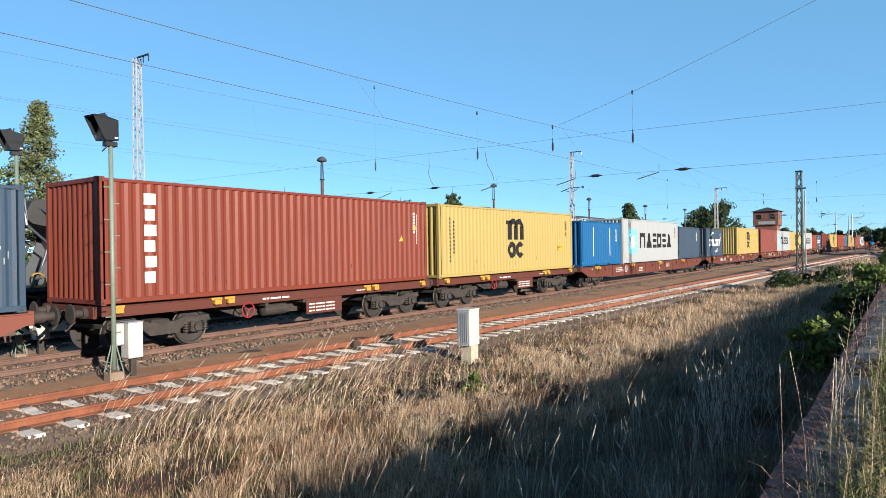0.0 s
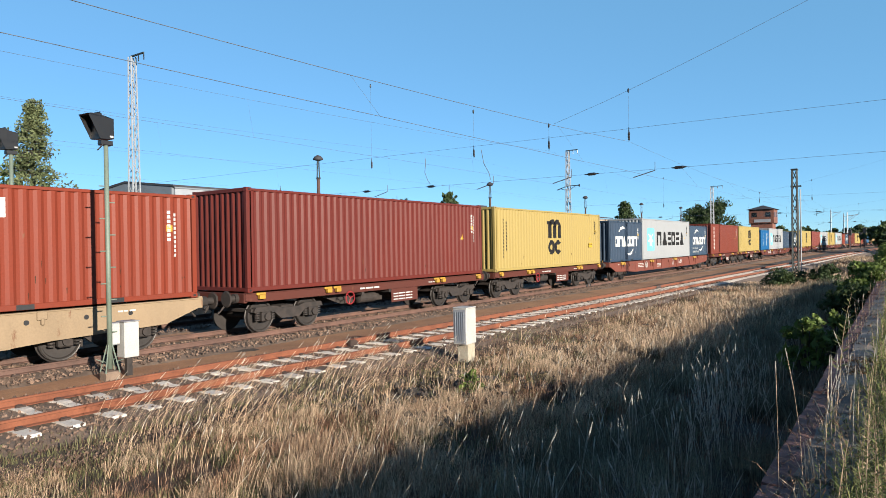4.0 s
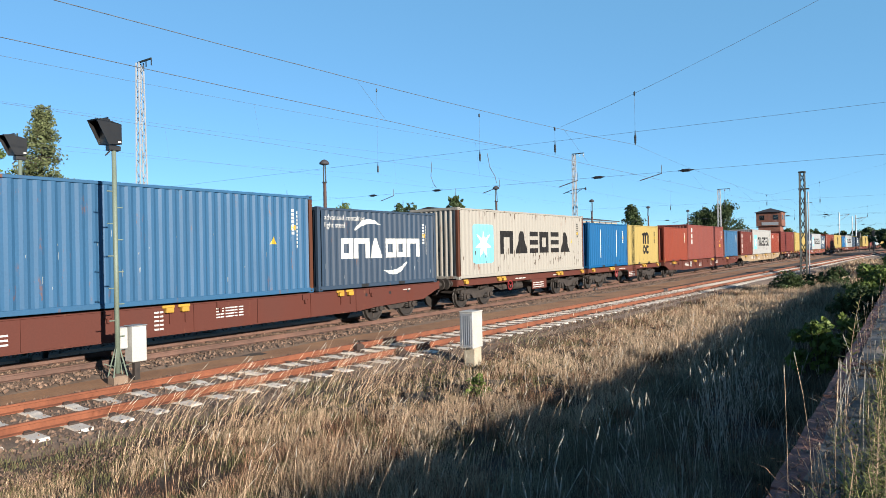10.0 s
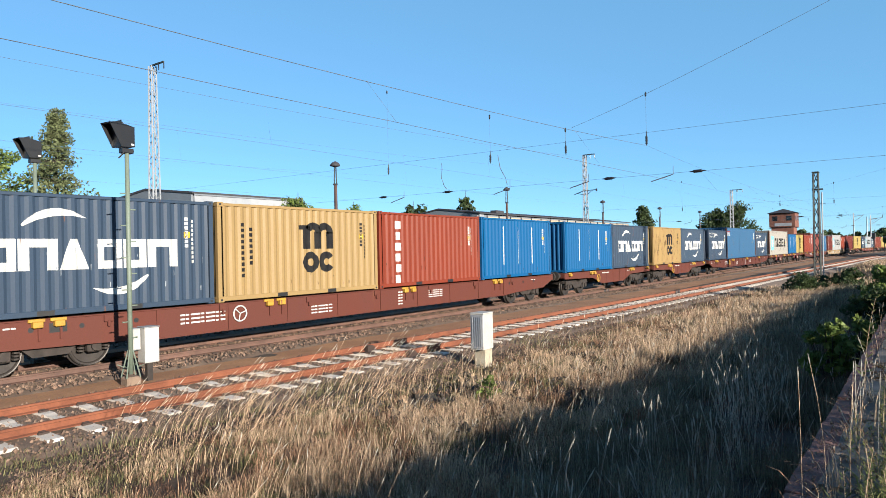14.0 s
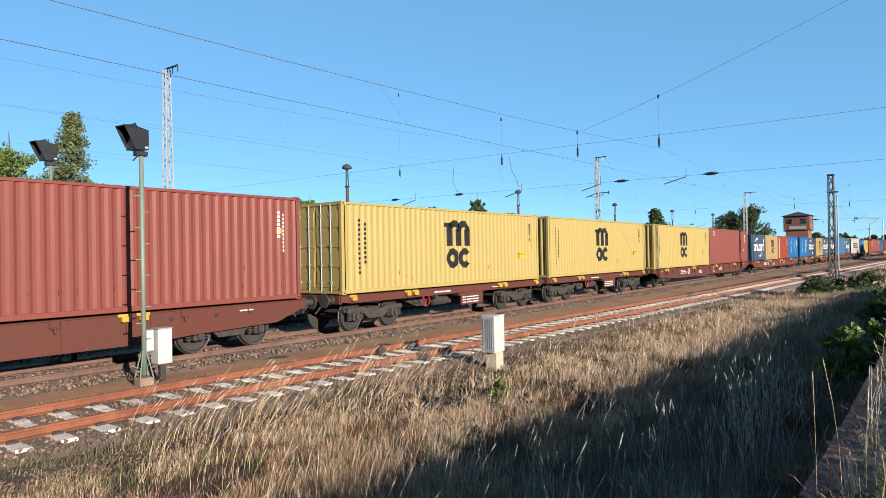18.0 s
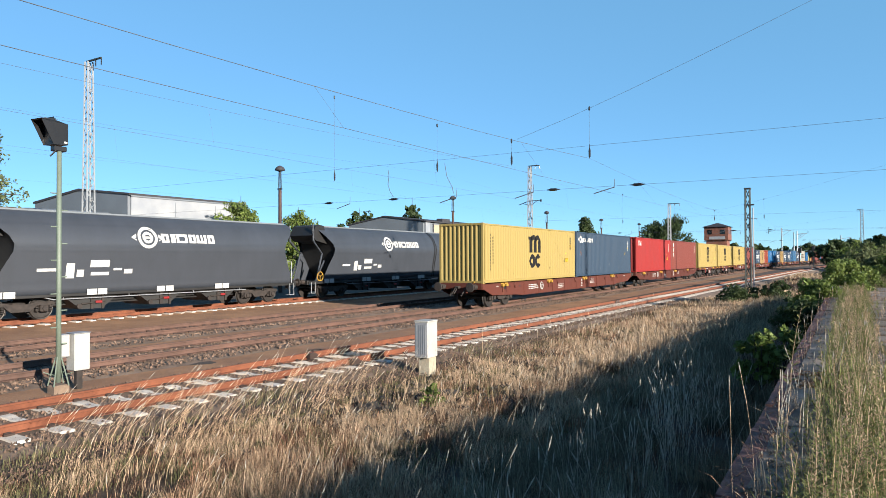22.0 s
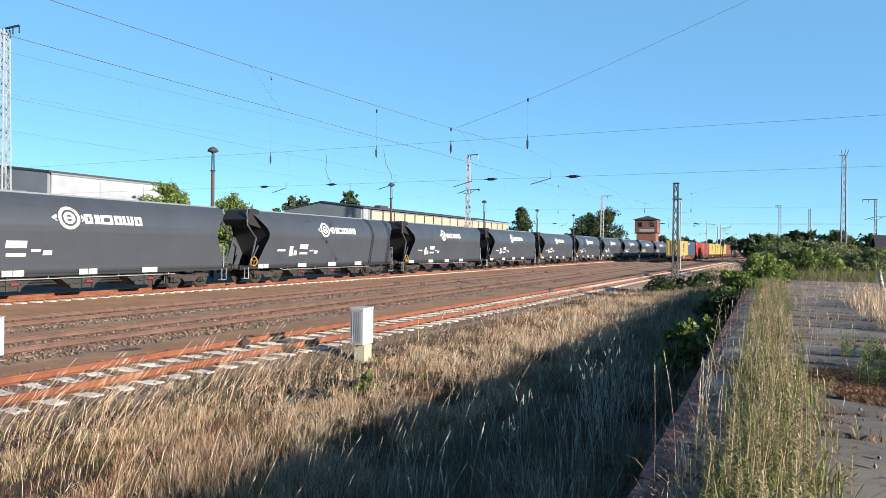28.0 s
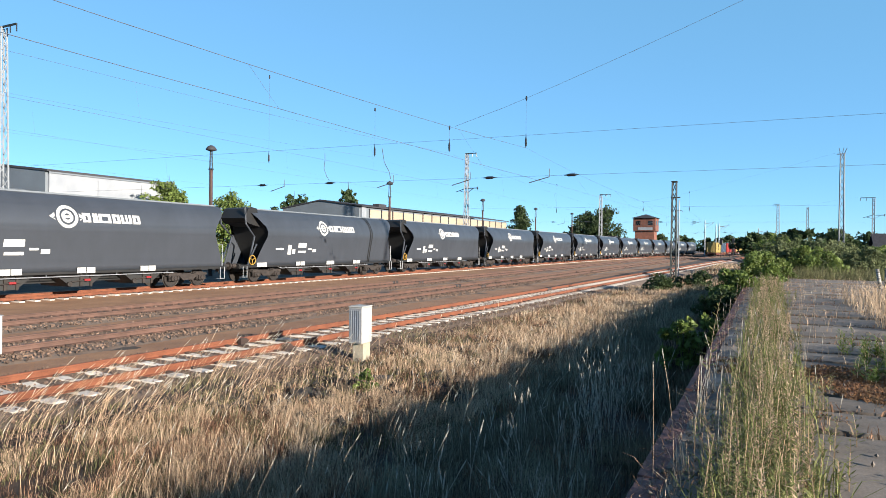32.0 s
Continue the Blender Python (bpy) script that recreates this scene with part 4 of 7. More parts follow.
def long_wagon(u0, u1, tint, label, wheel="decal_white"):
    """An 80-foot container wagon with deep side sills; u0 and u1 are the ends of its load."""
    hy = (u1 - u0) / 2 + 0.12
    g = thing("container_wagon", label, "freight wagon", group="wagons of the container train")
    mt = M[tint]
    key = (tint, round(hy, 2))

    def sill():
        s = Shape()
        low = [(-hy, 0.93), (-hy + 0.15, 0.90), (-hy + 1.0, 0.60), (-hy + 3.6, 0.52), (-hy + 4.4, 0.46), (hy - 4.4, 0.46), (hy - 3.6, 0.52), (hy - 1.0, 0.60), (hy - 0.15, 0.90), (hy, 0.93)]
        s.prism(low + [(hy, 1.16), (-hy, 1.16)], 1.215, 1.24, "x")
        s.box(1.10, 1.262, -hy, hy, 1.135, 1.165, 0, 0.006)
        s.prism([(-hy + 4.4, 0.45), (hy - 4.4, 0.45), (hy - 4.4, 0.475), (-hy + 4.4, 0.475)], 1.10, 1.265, "x")
        for i in range(9):
            y = -hy + 4.6 + i * (2 * hy - 9.2) / 8
            s.box(1.24, 1.262, y - 0.012, y + 0.012, 0.48, 1.135)
        for y in (-hy + 1.9, -hy + 2.9, -hy + 4.1, hy - 1.9, hy - 2.9, hy - 4.1):
            s.tube((1.2405, y, 0.95), (1.2415, y, 0.95), 0.055, 12, mi=1)
        s.box(1.2402, 1.2412, -hy + 2.25, -hy + 2.6, 0.86, 1.06, 1)
        for i in range(5):
            y = -hy + 2.05 + i * 5.84
            for dy in (0.0, 0.42):
                if y + dy < hy - 1.0:
                    s.box(1.24, 1.275, y + dy - 0.022, y + dy + 0.022, 0.72, 1.0)
        return s.mesh("side_sill", mt, M["black"])

    part("side_sill", kept(("ls", key), sill), None, g)
    part("side_sill", kept(("ls", key), sill), None, g, at=Matrix.Rotation(math.pi, 4, "Z"))
    part("centre_sill", kept(("lc", key), lambda: Shape().box(-0.35, 0.35, -hy, hy, 0.72, 1.1, 0, 0.02).mesh("centre_sill", mt)), None, g)
    for i in range(9):
        y = -hy + 0.8 + i * (2 * hy - 1.6) / 8
        part("cross_beam", kept(("lx", tint), lambda: Shape().box(-1.215, 1.215, -0.08, 0.08, 0.86, 1.13, 0, 0.01).mesh("cross_beam", mt)), None, g, at=pose(0, y, 0))
    for sy in (-1, 1):
        part("end_beam", kept(("le", tint), lambda: Shape().box(-1.22, 1.22, -0.06, 0.06, 0.9, 1.2, 0, 0.015).mesh("end_beam", mt)), None, g, at=pose(0, sy * (hy - 0.03), 0))
        buffers(g, sy * (hy + 0.02), sy)
        bogie(g, sy * (hy - 2.35))
    part("hand_rail", kept("rail_hook", lambda: Shape().tube((0.75, 0, 1.2), (0.75, 0.3, 1.42), 0.02).tube((0.75, 0.3, 1.42), (1.2, 0.3, 1.42), 0.02).tube((1.2, 0.3, 1.42), (1.2, 0, 1.0), 0.02).mesh("hand_rail", "lock")),
         None, g, at=pose(0, -hy + 0.0, 0, 0, 0, 0))
    k = 0
    for y in np.arange(-hy + 2.0, hy - 1.0, 1.46):
        k += 1
        if k % 4 == 1:
            lock(g, y, 1)
            lock(g, y + 0.42, 1)
        elif k % 2 == 0:
            part("spare_lock", kept(("sl", tint), lambda: Shape().box(0.0, 0.05, -0.1, 0.1, -0.14, 0.03, 0, 0.012).box(0.0, 0.07, -0.03, 0.03, -0.24, -0.1, 0, 0.01).mesh("spare_lock", mt)), None, g, at=pose(1.24, y, 1.12))
    handwheel(g, -hy + 6.9, wheel)
    data_panel(g, -hy + 5.2, 0.72, 1.3, 0.3, 3)
    data_panel(g, -hy + 9.4, 0.62, 0.9, 0.28, 3)
    data_panel(g, 0.9, 0.58, 0.42, 0.5, 5)
    data_panel(g, 2.6, 0.72, 0.85, 0.3, 4)
    data_panel(g, hy - 2.2, 0.98, 0.5, 0.08, 1)
    data_panel(g, -hy + 1.4, 0.99, 0.3, 0.08, 1)
    RIDERS.append((g, (u0 + u1) / 2, 0.0))
    for w, dy, by in WHEELS[-4:]:
        SPIN.append((w, (u0 + u1) / 2 + by + dy, dy))
    return g


SPIN = []


def short_wagon(u0, u1, tint, label, belly=True, wheel="red_sign"):
    """A 40-foot container wagon with a thin frame and open bogies."""
    hy = (u1 - u0) / 2 + 0.1
    g = thing("container_wagon", label, "freight wagon", group="wagons of the container train")
    mt = M[tint]
    key = (tint, round(hy, 2), belly)

    def sill():
        s = Shape()
        s.prism([(-hy, 0.96), (-hy + 0.4, 0.92), (hy - 0.4, 0.92), (hy, 0.96), (hy, 1.16), (-hy, 1.16)], 1.2, 1.235, "x")
        s.box(1.1, 1.255, -hy, hy, 1.14, 1.165, 0, 0.005)
        s.box(1.1, 1.255, -hy + 0.4, hy - 0.4, 0.91, 0.935, 0, 0.005)
        return s.mesh("side_sill", mt)

    def truss():
        s = Shape()
        for x in (0.55, -0.62):
            s.prism([(-hy + 3.2, 0.92), (-hy + 4.3, 0.52), (hy - 4.3, 0.52), (hy - 3.2, 0.92)], x, x + 0.07, "x")
        for y in (-1.4, 0.0, 1.4):
            s.box(-1.2, 1.2, y - 0.06, y + 0.06, 0.8, 1.1, 0, 0.01)
        s.box(-0.3, 0.3, -hy, hy, 0.8, 1.12, 0, 0.02)
        return s.mesh("centre_truss", "gear")

    def art_sill():
        s = Shape()
        low = [(-hy, 0.86), (-hy + 3.4, 0.80), (-hy + 4.6, 0.44), (hy - 4.6, 0.44), (hy - 3.4, 0.80), (hy, 0.86)]
        s.prism(low + [(hy, 1.16), (-hy, 1.16)], 1.2, 1.235, "x")
        s.box(1.1, 1.255, -hy, hy, 1.14, 1.165, 0, 0.005)
        for i in range(5):
            y = -2.0 + i
            s.box(1.235, 1.25, y - 0.01, y + 0.01, 0.5, 1.14)
        return s.mesh("side_sill", mt)

    for a in (0.0, math.pi):
        part("side_sill", kept(("ss", key), sill if belly else art_sill), None, g, at=Matrix.Rotation(a, 4, "Z"))
    part("centre_truss", kept(("st", round(hy, 2)), truss), None, g)
    for sy in (-1, 1):
        part("end_beam", kept(("se", tint), lambda: Shape().box(-1.2, 1.2, -0.06, 0.06, 0.9, 1.17, 0, 0.015).mesh("end_beam", mt)), None, g, at=pose(0, sy * (hy - 0.04), 0))
        buffers(g, sy * (hy + 0.0) - sy * 0.2, sy)
        bogie(g, sy * (hy - 1.75))
        lock(g, sy * (hy - 3.5), 1)
        lock(g, sy * (hy - 3.1), 1)
        lock(g, sy * (hy - 0.5), 1)
    if belly:
        part("air_tank", kept("tank", lambda: Shape().lathe((0.85, -0.45, 0.68), (0, 1, 0), [(0, 0.05), (0.05, 0.17), (0.85, 0.17), (0.9, 0.05)], 14).mesh("air_tank", "gear")), None, g, at=pose(0, -0.9, 0))
        part("plate_panel", kept(("sp", tint), lambda: Shape().box(1.19, 1.22, -0.75, 0.75, 0.44, 0.915, 0, 0.01).mesh("plate_panel", mt)), None, g, at=pose(0, 0.8, 0))
        data_panel(g, 0.15, 0.5, 1.25, 0.3, 3, x=1.2215)
    data_panel(g, -1.6, 0.98, 1.1, 0.12, 1)
    data_panel(g, 2.2, 1.0, 0.5, 0.08, 1)
    handwheel(g, -hy + 4.1, wheel, 1.25, 0.76)
    RIDERS.append((g, (u0 + u1) / 2, 0.0))
    for w, dy, by in WHEELS[-4:]:
        SPIN.append((w, (u0 + u1) / 2 + by + dy, dy))
    return g


def build_train():
    red, dark, beige = "wagon_red", "wagon_dark", "wagon_beige"
    rb = "red-brown steel container wagon with deep side sills and yellow locks"
    sb = "red-brown short container wagon with open bogies"
    far = [(112.7, "yellow", 40), (126.5, "white", 40), (139.0, "orange", 20), (145.4, "navy", 20), (152.9, "brown", 40), (165.4, "yellow", 40), (178.9, "orange", 40),
           (191.3, "steel", 20), (198.9, "pale", 40), (212.7, "tex", 40), (225.2, "white", 20), (232.8, "orange", 40), (246.3, "blue", 40), (259.5, "brown", 40), (273.0, "yellow", 40)]
    for i, (u, tint, feet) in enumerate(far):
        container(u, feet, tint, {"yellow": "msc", "white": "star", "pale": "msc", "navy": "swoosh"}.get(tint, "none"), {"yellow": "yellow", "white": "grey-white", "orange": "orange-red", "navy": "dark blue", "brown": "brown-red",
                  "steel": "faded blue", "pale": "pale yellow", "tex": "dull red", "blue": "bright blue"}[tint] + f" {feet}-foot steel container far down the train")
    for a, b in ((112.7, 138.7), (139.0, 151.5), (152.9, 177.6), (178.9, 197.4), (198.9, 211.1), (212.7, 231.3), (232.8, 258.5), (259.5, 285.2)):
        (long_wagon if b - a > 15 else short_wagon)(a, b, red, rb if b - a > 15 else sb)
    long_wagon(88.1, 112.5, red, rb)
    container(88.1, 40, "tex", "none", "dull red 40-foot steel container on a long wagon")
    container(100.4, 40, "white", "star", "grey-white 40-foot container with a blue star panel")
    long_wagon(61.5, 86.5, red, "red-brown steel container wagon with one empty slot")
    container(61.5, 20, "navy", "swoosh", "navy 20-foot container with white sweeping arcs")
    container(74.3, 40, "yellow", "msc", "yellow 40-foot container with a black emblem beside an empty slot")
    long_wagon(33.9, 59.4, red, rb)
    container(33.9, 20, "blue", "bars", "bright blue 20-foot container with thin white bars")
    container(40.3, 40, "white", "star", "grey-white 40-foot container with a blue star panel")
    container(52.8, 20, "navy", "none", "plain navy 20-foot container")
    short_wagon(20.43, 32.6, dark, sb)
    container(20.43, 40, "yellow", "msc", "yellow 40-foot container with a black emblem")
    short_wagon(7.46, 19.65, dark, sb)
    container(7.46, 40, "triton", "column", "faded red 40-foot container with a column of white block letters")
    long_wagon(-18.58, 6.0, "wagon_salmon", "faded salmon-red container wagon with deep side sills and yellow locks")
    container(-0.06, 20, "slate", "swoosh_eco", "slate-blue 20-foot container with white sweeping arcs")
    container(-12.42, 40, "white", "star", "grey-white 40-foot container with a blue star panel")
    container(-18.58, 20, "navy", "swoosh", "dark navy 20-foot container with white sweeping arcs")
    short_wagon(-32.36, -20.17, dark, sb)
    container(-32.36, 40, "yellow", "msc", "yellow 40-foot container with a black emblem")
    short_wagon(-45.67, -33.5, dark, sb)
    container(-45.67, 40, "darkred", "none", "plain dark red 40-foot container")
    long_wagon(-71.78, -47.23, beige, "faded beige container wagon with rust stains and yellow locks")
    container(-53.29, 20, "orange", "corner", "orange-red 20-foot container with a small white mark")
    container(-65.58, 40, "chalk", "star", "rust-stained white 40-foot container with a blue star panel")
    container(-71.78, 20, "brown", "gold", "brown-red 20-foot container with a column of white letters")
    long_wagon(-98.13, -73.3, dark, rb)
    container(-79.37, 20, "steel", "none", "faded and scratched blue 20-foot container")
    container(-91.9, 40, "tex", "tex", "dull red 40-foot container with white letters one below the other")
    container(-98.13, 20, "orange", "none", "orange-red 20-foot container with a white number column")
    short_wagon(-111.85, -99.6, red, sb)
    container(-105.65, 20, "yellow", "msc", "yellow 20-foot container with a black emblem")
    container(-111.85, 20, "blue", "bars", "bright blue 20-foot container with thin white bars")
    short_wagon(-124.81, -112.62, dark, sb)
    container(-124.81, 40, "cream", "star", "rust-streaked cream 40-foot container with a blue star panel")
    xl = long_wagon(-150.92, -126.3, dark, rb, "lock")
    part("size_mark", lettering("XL", 0.3, "decal_white"), None, xl, "white painted size letters", at=pose(1.2425, -11.9, 0.96))
    container(-132.38, 20, "navy", "swoosh_steel", "navy 20-foot container with white sweeping arcs")
    container(-144.78, 40, "steel", "eagle", "faded blue 40-foot container with a small red and white mark")
    container(-150.92, 20, "navy", "swoosh_steel", "navy 20-foot container with white sweeping arcs")
    short_wagon(-164.69, -152.52, red, "red-brown half of an articulated container wagon", False, "lock")
    container(-158.58, 20, "slate", "swoosh", "slate-blue 20-foot container with white sweeping arcs")
    container(-164.69, 20, "ochre", "msc", "rusted ochre 20-foot container with a black emblem")
    short_wagon(-177.89, -165.7, red, "red-brown half of an articulated container wagon", False, "lock")
    container(-171.77, 20, "navy", "swoosh", "navy 20-foot container with white sweeping arcs")
    container(-177.89, 20, "blue", "bars", "bright blue 20-foot container with thin white bars")
    long_wagon(-204.09, -179.46, red, rb)
    container(-185.52, 20, "blue", "bars", "bright blue 20-foot container with thin white bars")
    container(-191.74, 20, "orange", "column", "orange-red 20-foot container with a column of white block letters")
    container(-197.91, 20, "pale", "msc", "pale yellow 20-foot container with a black emblem")
    container(-204.09, 20, "navy", "swoosh", "navy 20-foot container with white sweeping arcs")
    long_wagon(-230.51, -205.94, dark, rb)
    container(-218.13, 40, "tex", "badge", "dull red 40-foot container with a small white badge")
    container(-230.51, 40, "yellow", "msc", "yellow 40-foot container with a black emblem")
    short_wagon(-244.42, -232.23, dark, sb)
    container(-244.42, 40, "yellow", "msc", "yellow 40-foot container with a black emblem")
    short_wagon(-257.56, -245.37, dark, sb)
    container(-257.56, 40, "yellow", "msc", "yellow 40-foot container with a black emblem and pale lock rods", True)
    long_wagon(-283.68, -259.18, dark, rb)
    container(-271.37, 40, "tex", "plain_tex", "dull red 40-foot container with white letters one below the other")
    container(-283.68, 40, "red", "corner", "bright red 40-foot container with a small white mark")
    long_wagon(-309.9, -285.32, red, rb)
    container(-297.51, 40, "slate", "horse", "slate-blue 40-foot container with a white emblem and word")
    container(-309.9, 40, "yellow", "msc", "yellow 40-foot container with a black emblem at the train's tail")


build_train()


# ---- the parked hopper wagons ----
HOP = 18.5


def hopper_shapes():
    half, prof = 6.95, [(1.18, 0.98), (1.2, 1.25), (1.34, 2.1), (1.47, 2.75), (1.5, 3.05), (1.46, 3.35), (1.28, 3.8), (1.0, 4.15), (0.72, 4.36), (0.6, 4.42)]
    ends = [(0.9, 7.4), (1.25, 7.35), (2.1, 6.95), (2.75, 6.62), (3.05, 6.6), (3.35, 6.75), (3.8, 7.2), (4.15, 7.5), (4.5, 7.6)]

    def reach(z):
        """How far the side plate runs at a height: it is cut back half way up."""
        for (za, ya), (zb, yb) in zip(ends, ends[1:]):
            if za <= z <= zb:
                return ya + (yb - ya) * (z - za) / (zb - za)
        return half

    s = Shape()
    ring = prof + [(-x, z) for x, z in reversed(prof)]
    n = len(ring)
    cuts = []
    # the ends lean in below the hood, over the bogies
    for sy in (-1, 1):
        cuts.append([(x, sy * reach(z) + (1.05 if sy > 0 else 0.0), z) for x, z in ring])
    s.add(cuts[0] + cuts[1], [(i, (i + 1) % n, n + (i + 1) % n, n + i) for i in range(n)])
    body = s.mesh("tank_body", "hopper", smooth=True)
    e = Shape()
    # sloping end wall of one end (local y towards the end)
    e.add([(-1.44, 6.5, 3.0), (1.44, 6.5, 3.0), (1.16, 5.6, 1.0), (-1.16, 5.6, 1.0)], [(0, 1, 2, 3)])
    e.add([(-1.44, 6.5, 3.0), (1.44, 6.5, 3.0), (0.98, 7.1, 4.1), (0.58, 7.3, 4.4), (-0.58, 7.3, 4.4), (-0.98, 7.1, 4.1)], [(0, 1, 2, 3, 4, 5)])
    end = e.mesh("end_wall", "hopper_black")
    hood = Shape().prism([(6.75, 3.35), (7.75, 3.55), (8.05, 3.85), (7.75, 4.42), (7.4, 4.52), (7.0, 4.46)], -0.95, 0.95, "x").mesh("end_hood", "hopper_black")
    post = Shape().path([(0.98, 8.05, 4.5), (0.98, 7.98, 3.5), (0.9, 7.15, 2.75), (0.95, 7.7, 1.05)], 0.06, 6).mesh("end_brace", "hopper")
    strut = Shape().path([(1.05, 7.9, 1.05), (1.12, 7.2, 2.3)], 0.05, 6).mesh("strut", "hopper")
    lad = Shape()
    for x in (1.0, 1.32):
        lad.tube((x, 8.3, 1.05), (x, 8.3, 2.25), 0.022, 6)
    lad.tube((1.0, 8.3, 2.25), (1.32, 8.3, 2.25), 0.022, 6)
    for z in (1.35, 1.65, 1.95):
        lad.tube((1.0, 8.3, z), (1.32, 8.3, z), 0.015, 6)
    lad = lad.mesh("hand_rail", "galv")
    sill = Shape().box(1.18, 1.28, -8.7, 8.7, 0.9, 1.02, 0, 0.012).mesh("side_sill", "hopper_black")
    deck = Shape().box(-1.2, 1.2, 6.6, 8.7, 0.98, 1.06, 0, 0.01).box(-1.2, 1.2, 8.6, 8.75, 0.85, 1.12, 0, 0.01).mesh("end_platform", "hopper_black")
    chute = Shape().prism([(-1.35, 1.0), (1.35, 1.0), (0.45, 0.32), (-0.45, 0.32)], -1.05, 1.05, "x").mesh("chute", "hopper_dark")
    gate = Shape().box(1.06, 1.12, -0.07, 0.07, 0.32, 1.0, 0).box(1.06, 1.12, 0.42, 0.52, 0.3, 1.0, 0).tube((1.14, -0.5, 0.55), (1.14, 0.55, 0.62), 0.03, 6, mi=0).tube((1.14, -0.6, 0.46), (1.2, -0.6, 0.46), 0.11, 10, mi=0).box(1.12, 1.2, 0.1, 0.38, 0.56, 0.66, 1, 0.01).mesh("discharge_gear", "gear", "red_sign")
    pipe = Shape().tube((1.22, -5.0, 0.8), (1.22, 5.0, 0.8), 0.022, 6).tube((1.22, -5.0, 0.8), (1.2, -5.5, 0.95), 0.022, 6)
    for y in (-4.6, -1.7, 1.7, 4.6):
        pipe.tube((1.22, y, 0.8), (1.22, y, 0.98), 0.018, 6)
    pipe = pipe.mesh("brake_pipe", "cabinet_side")
    step = Shape().box(1.0, 1.32, -0.18, 0.18, 0.34, 0.37, 0, 0.008).tube((1.3, -0.16, 0.35), (1.3, -0.16, 1.0), 0.018, 6).tube((1.3, 0.16, 0.35), (1.3, 0.16, 1.0), 0.018, 6).mesh("step", "galv")
    # paler than the tank: the highlight along the roof edge put into its grey
    walk_way = Shape().box(-0.62, 0.62, -7.4, 8.4, 4.40, 4.48).mesh("roof_walkway", "panel_grey")
    plate = Shape().box(0, 0.004, -0.44, -0.02, 0, 0.25).box(0, 0.004, 0.02, 0.44, 0, 0.25).mesh("white_plate", "decal_white")
    wheel = Shape().ring((0, 0, 0), (1, 0, 0), 0.27, 0.03, 18, 6)
    for a in (0.5, 2.6, 4.7):
        wheel.tube((0, 0, 0), (0, 0.27 * math.cos(a), 0.27 * math.sin(a)), 0.02, 6)
    wheel = wheel.mesh("brake_wheel", "lock")

    def surf(z):
        for (xa, za), (xb, zb) in zip(prof, prof[1:]):
            if za <= z <= zb:
                return xa + (xb - xa) * (z - za) / (zb - za)
        return prof[0][0]

    def skin(polys):
        t = Shape()
        for poly in polys:
            t.add([(surf(z) + 0.012, y, z) for y, z in poly], [tuple(range(len(poly)))])
        return t

    def slices(y0, y1, z0, z1):
        k = 4
        return [rect(y0, y1, z0 + (z1 - z0) * i / k, z0 + (z1 - z0) * (i + 1) / k) for i in range(k)]

    cy, cz = -0.92, 3.42
    logo = disc(cy, cz, 0.5, 24, 0.36) + disc(cy, cz, 0.27, 16, 0.14) + [[(cy - 0.82, cz), (cy - 0.56, cz - 0.16), (cy - 0.56, cz + 0.16)], [(cy + 0.56, cz - 0.16), (cy + 0.82, cz), (cy + 0.56, cz + 0.16)],
                                                       rect(cy - 0.15, cy + 0.2, cz - 0.05, cz + 0.05)]
    logo = skin(logo).mesh("round_emblem", "decal_white")
    wm = []
    for i, w in enumerate((0.4, 0.26, 0.62, 0.4, 0.58, 0.4)):
        y = -0.22 + (0, 0.5, 0.8, 1.5, 1.95, 2.6)[i]
        wm += slices(y, y + w, 3.2, 3.3) + slices(y, y + 0.15, 3.3, 3.62) + slices(y + w - 0.15, y + w, 3.3, 3.62) + (slices(y + 0.15, y + w - 0.15, 3.5, 3.62) if i != 4 else slices(y + 0.24, y + 0.36, 3.3, 3.62))
    wm = skin(wm).mesh("wordmark", "decal_white")
    stencils = []
    for y, w, z, h in ((-5.7, 0.75, 1.95, 0.12), (-4.55, 0.35, 1.65, 0.62), (-4.1, 0.3, 1.7, 0.3), (-3.55, 0.85, 2.1, 0.3), (-3.5, 0.8, 1.75, 0.14), (-2.5, 0.4, 1.95, 0.1), (-2.0, 0.4, 1.8, 0.2)):
        stencils += slices(y, y + w, z, z + h)
    stencils = skin(stencils).mesh("data_panel", "decal_white")
    band = Shape()
    for y0, y1 in ((-0.16, -0.06), (0.06, 0.16)):
        band.add([(x * 1.012 + (0.012 if x > 0 else -0.012), y, z + (0.02 if z > 4 else 0.0)) for y in (y0, y1) for x, z in ring], [(i, (i + 1) % n, n + (i + 1) % n, n + i) for i in range(n)])
    band = band.mesh("tank_band", "hopper_black", smooth=True)
    beam = Shape().box(-0.35, 0.35, -5.2, 5.2, 0.5, 1.0).box(-1.15, 1.15, -5.4, 5.4, 0.93, 0.985).mesh("underframe", "hopper_black")
    return pipe, step, band, beam, body, end, hood, post, strut, lad, sill, deck, chute, gate, walk_way, plate, wheel, logo, wm, stencils


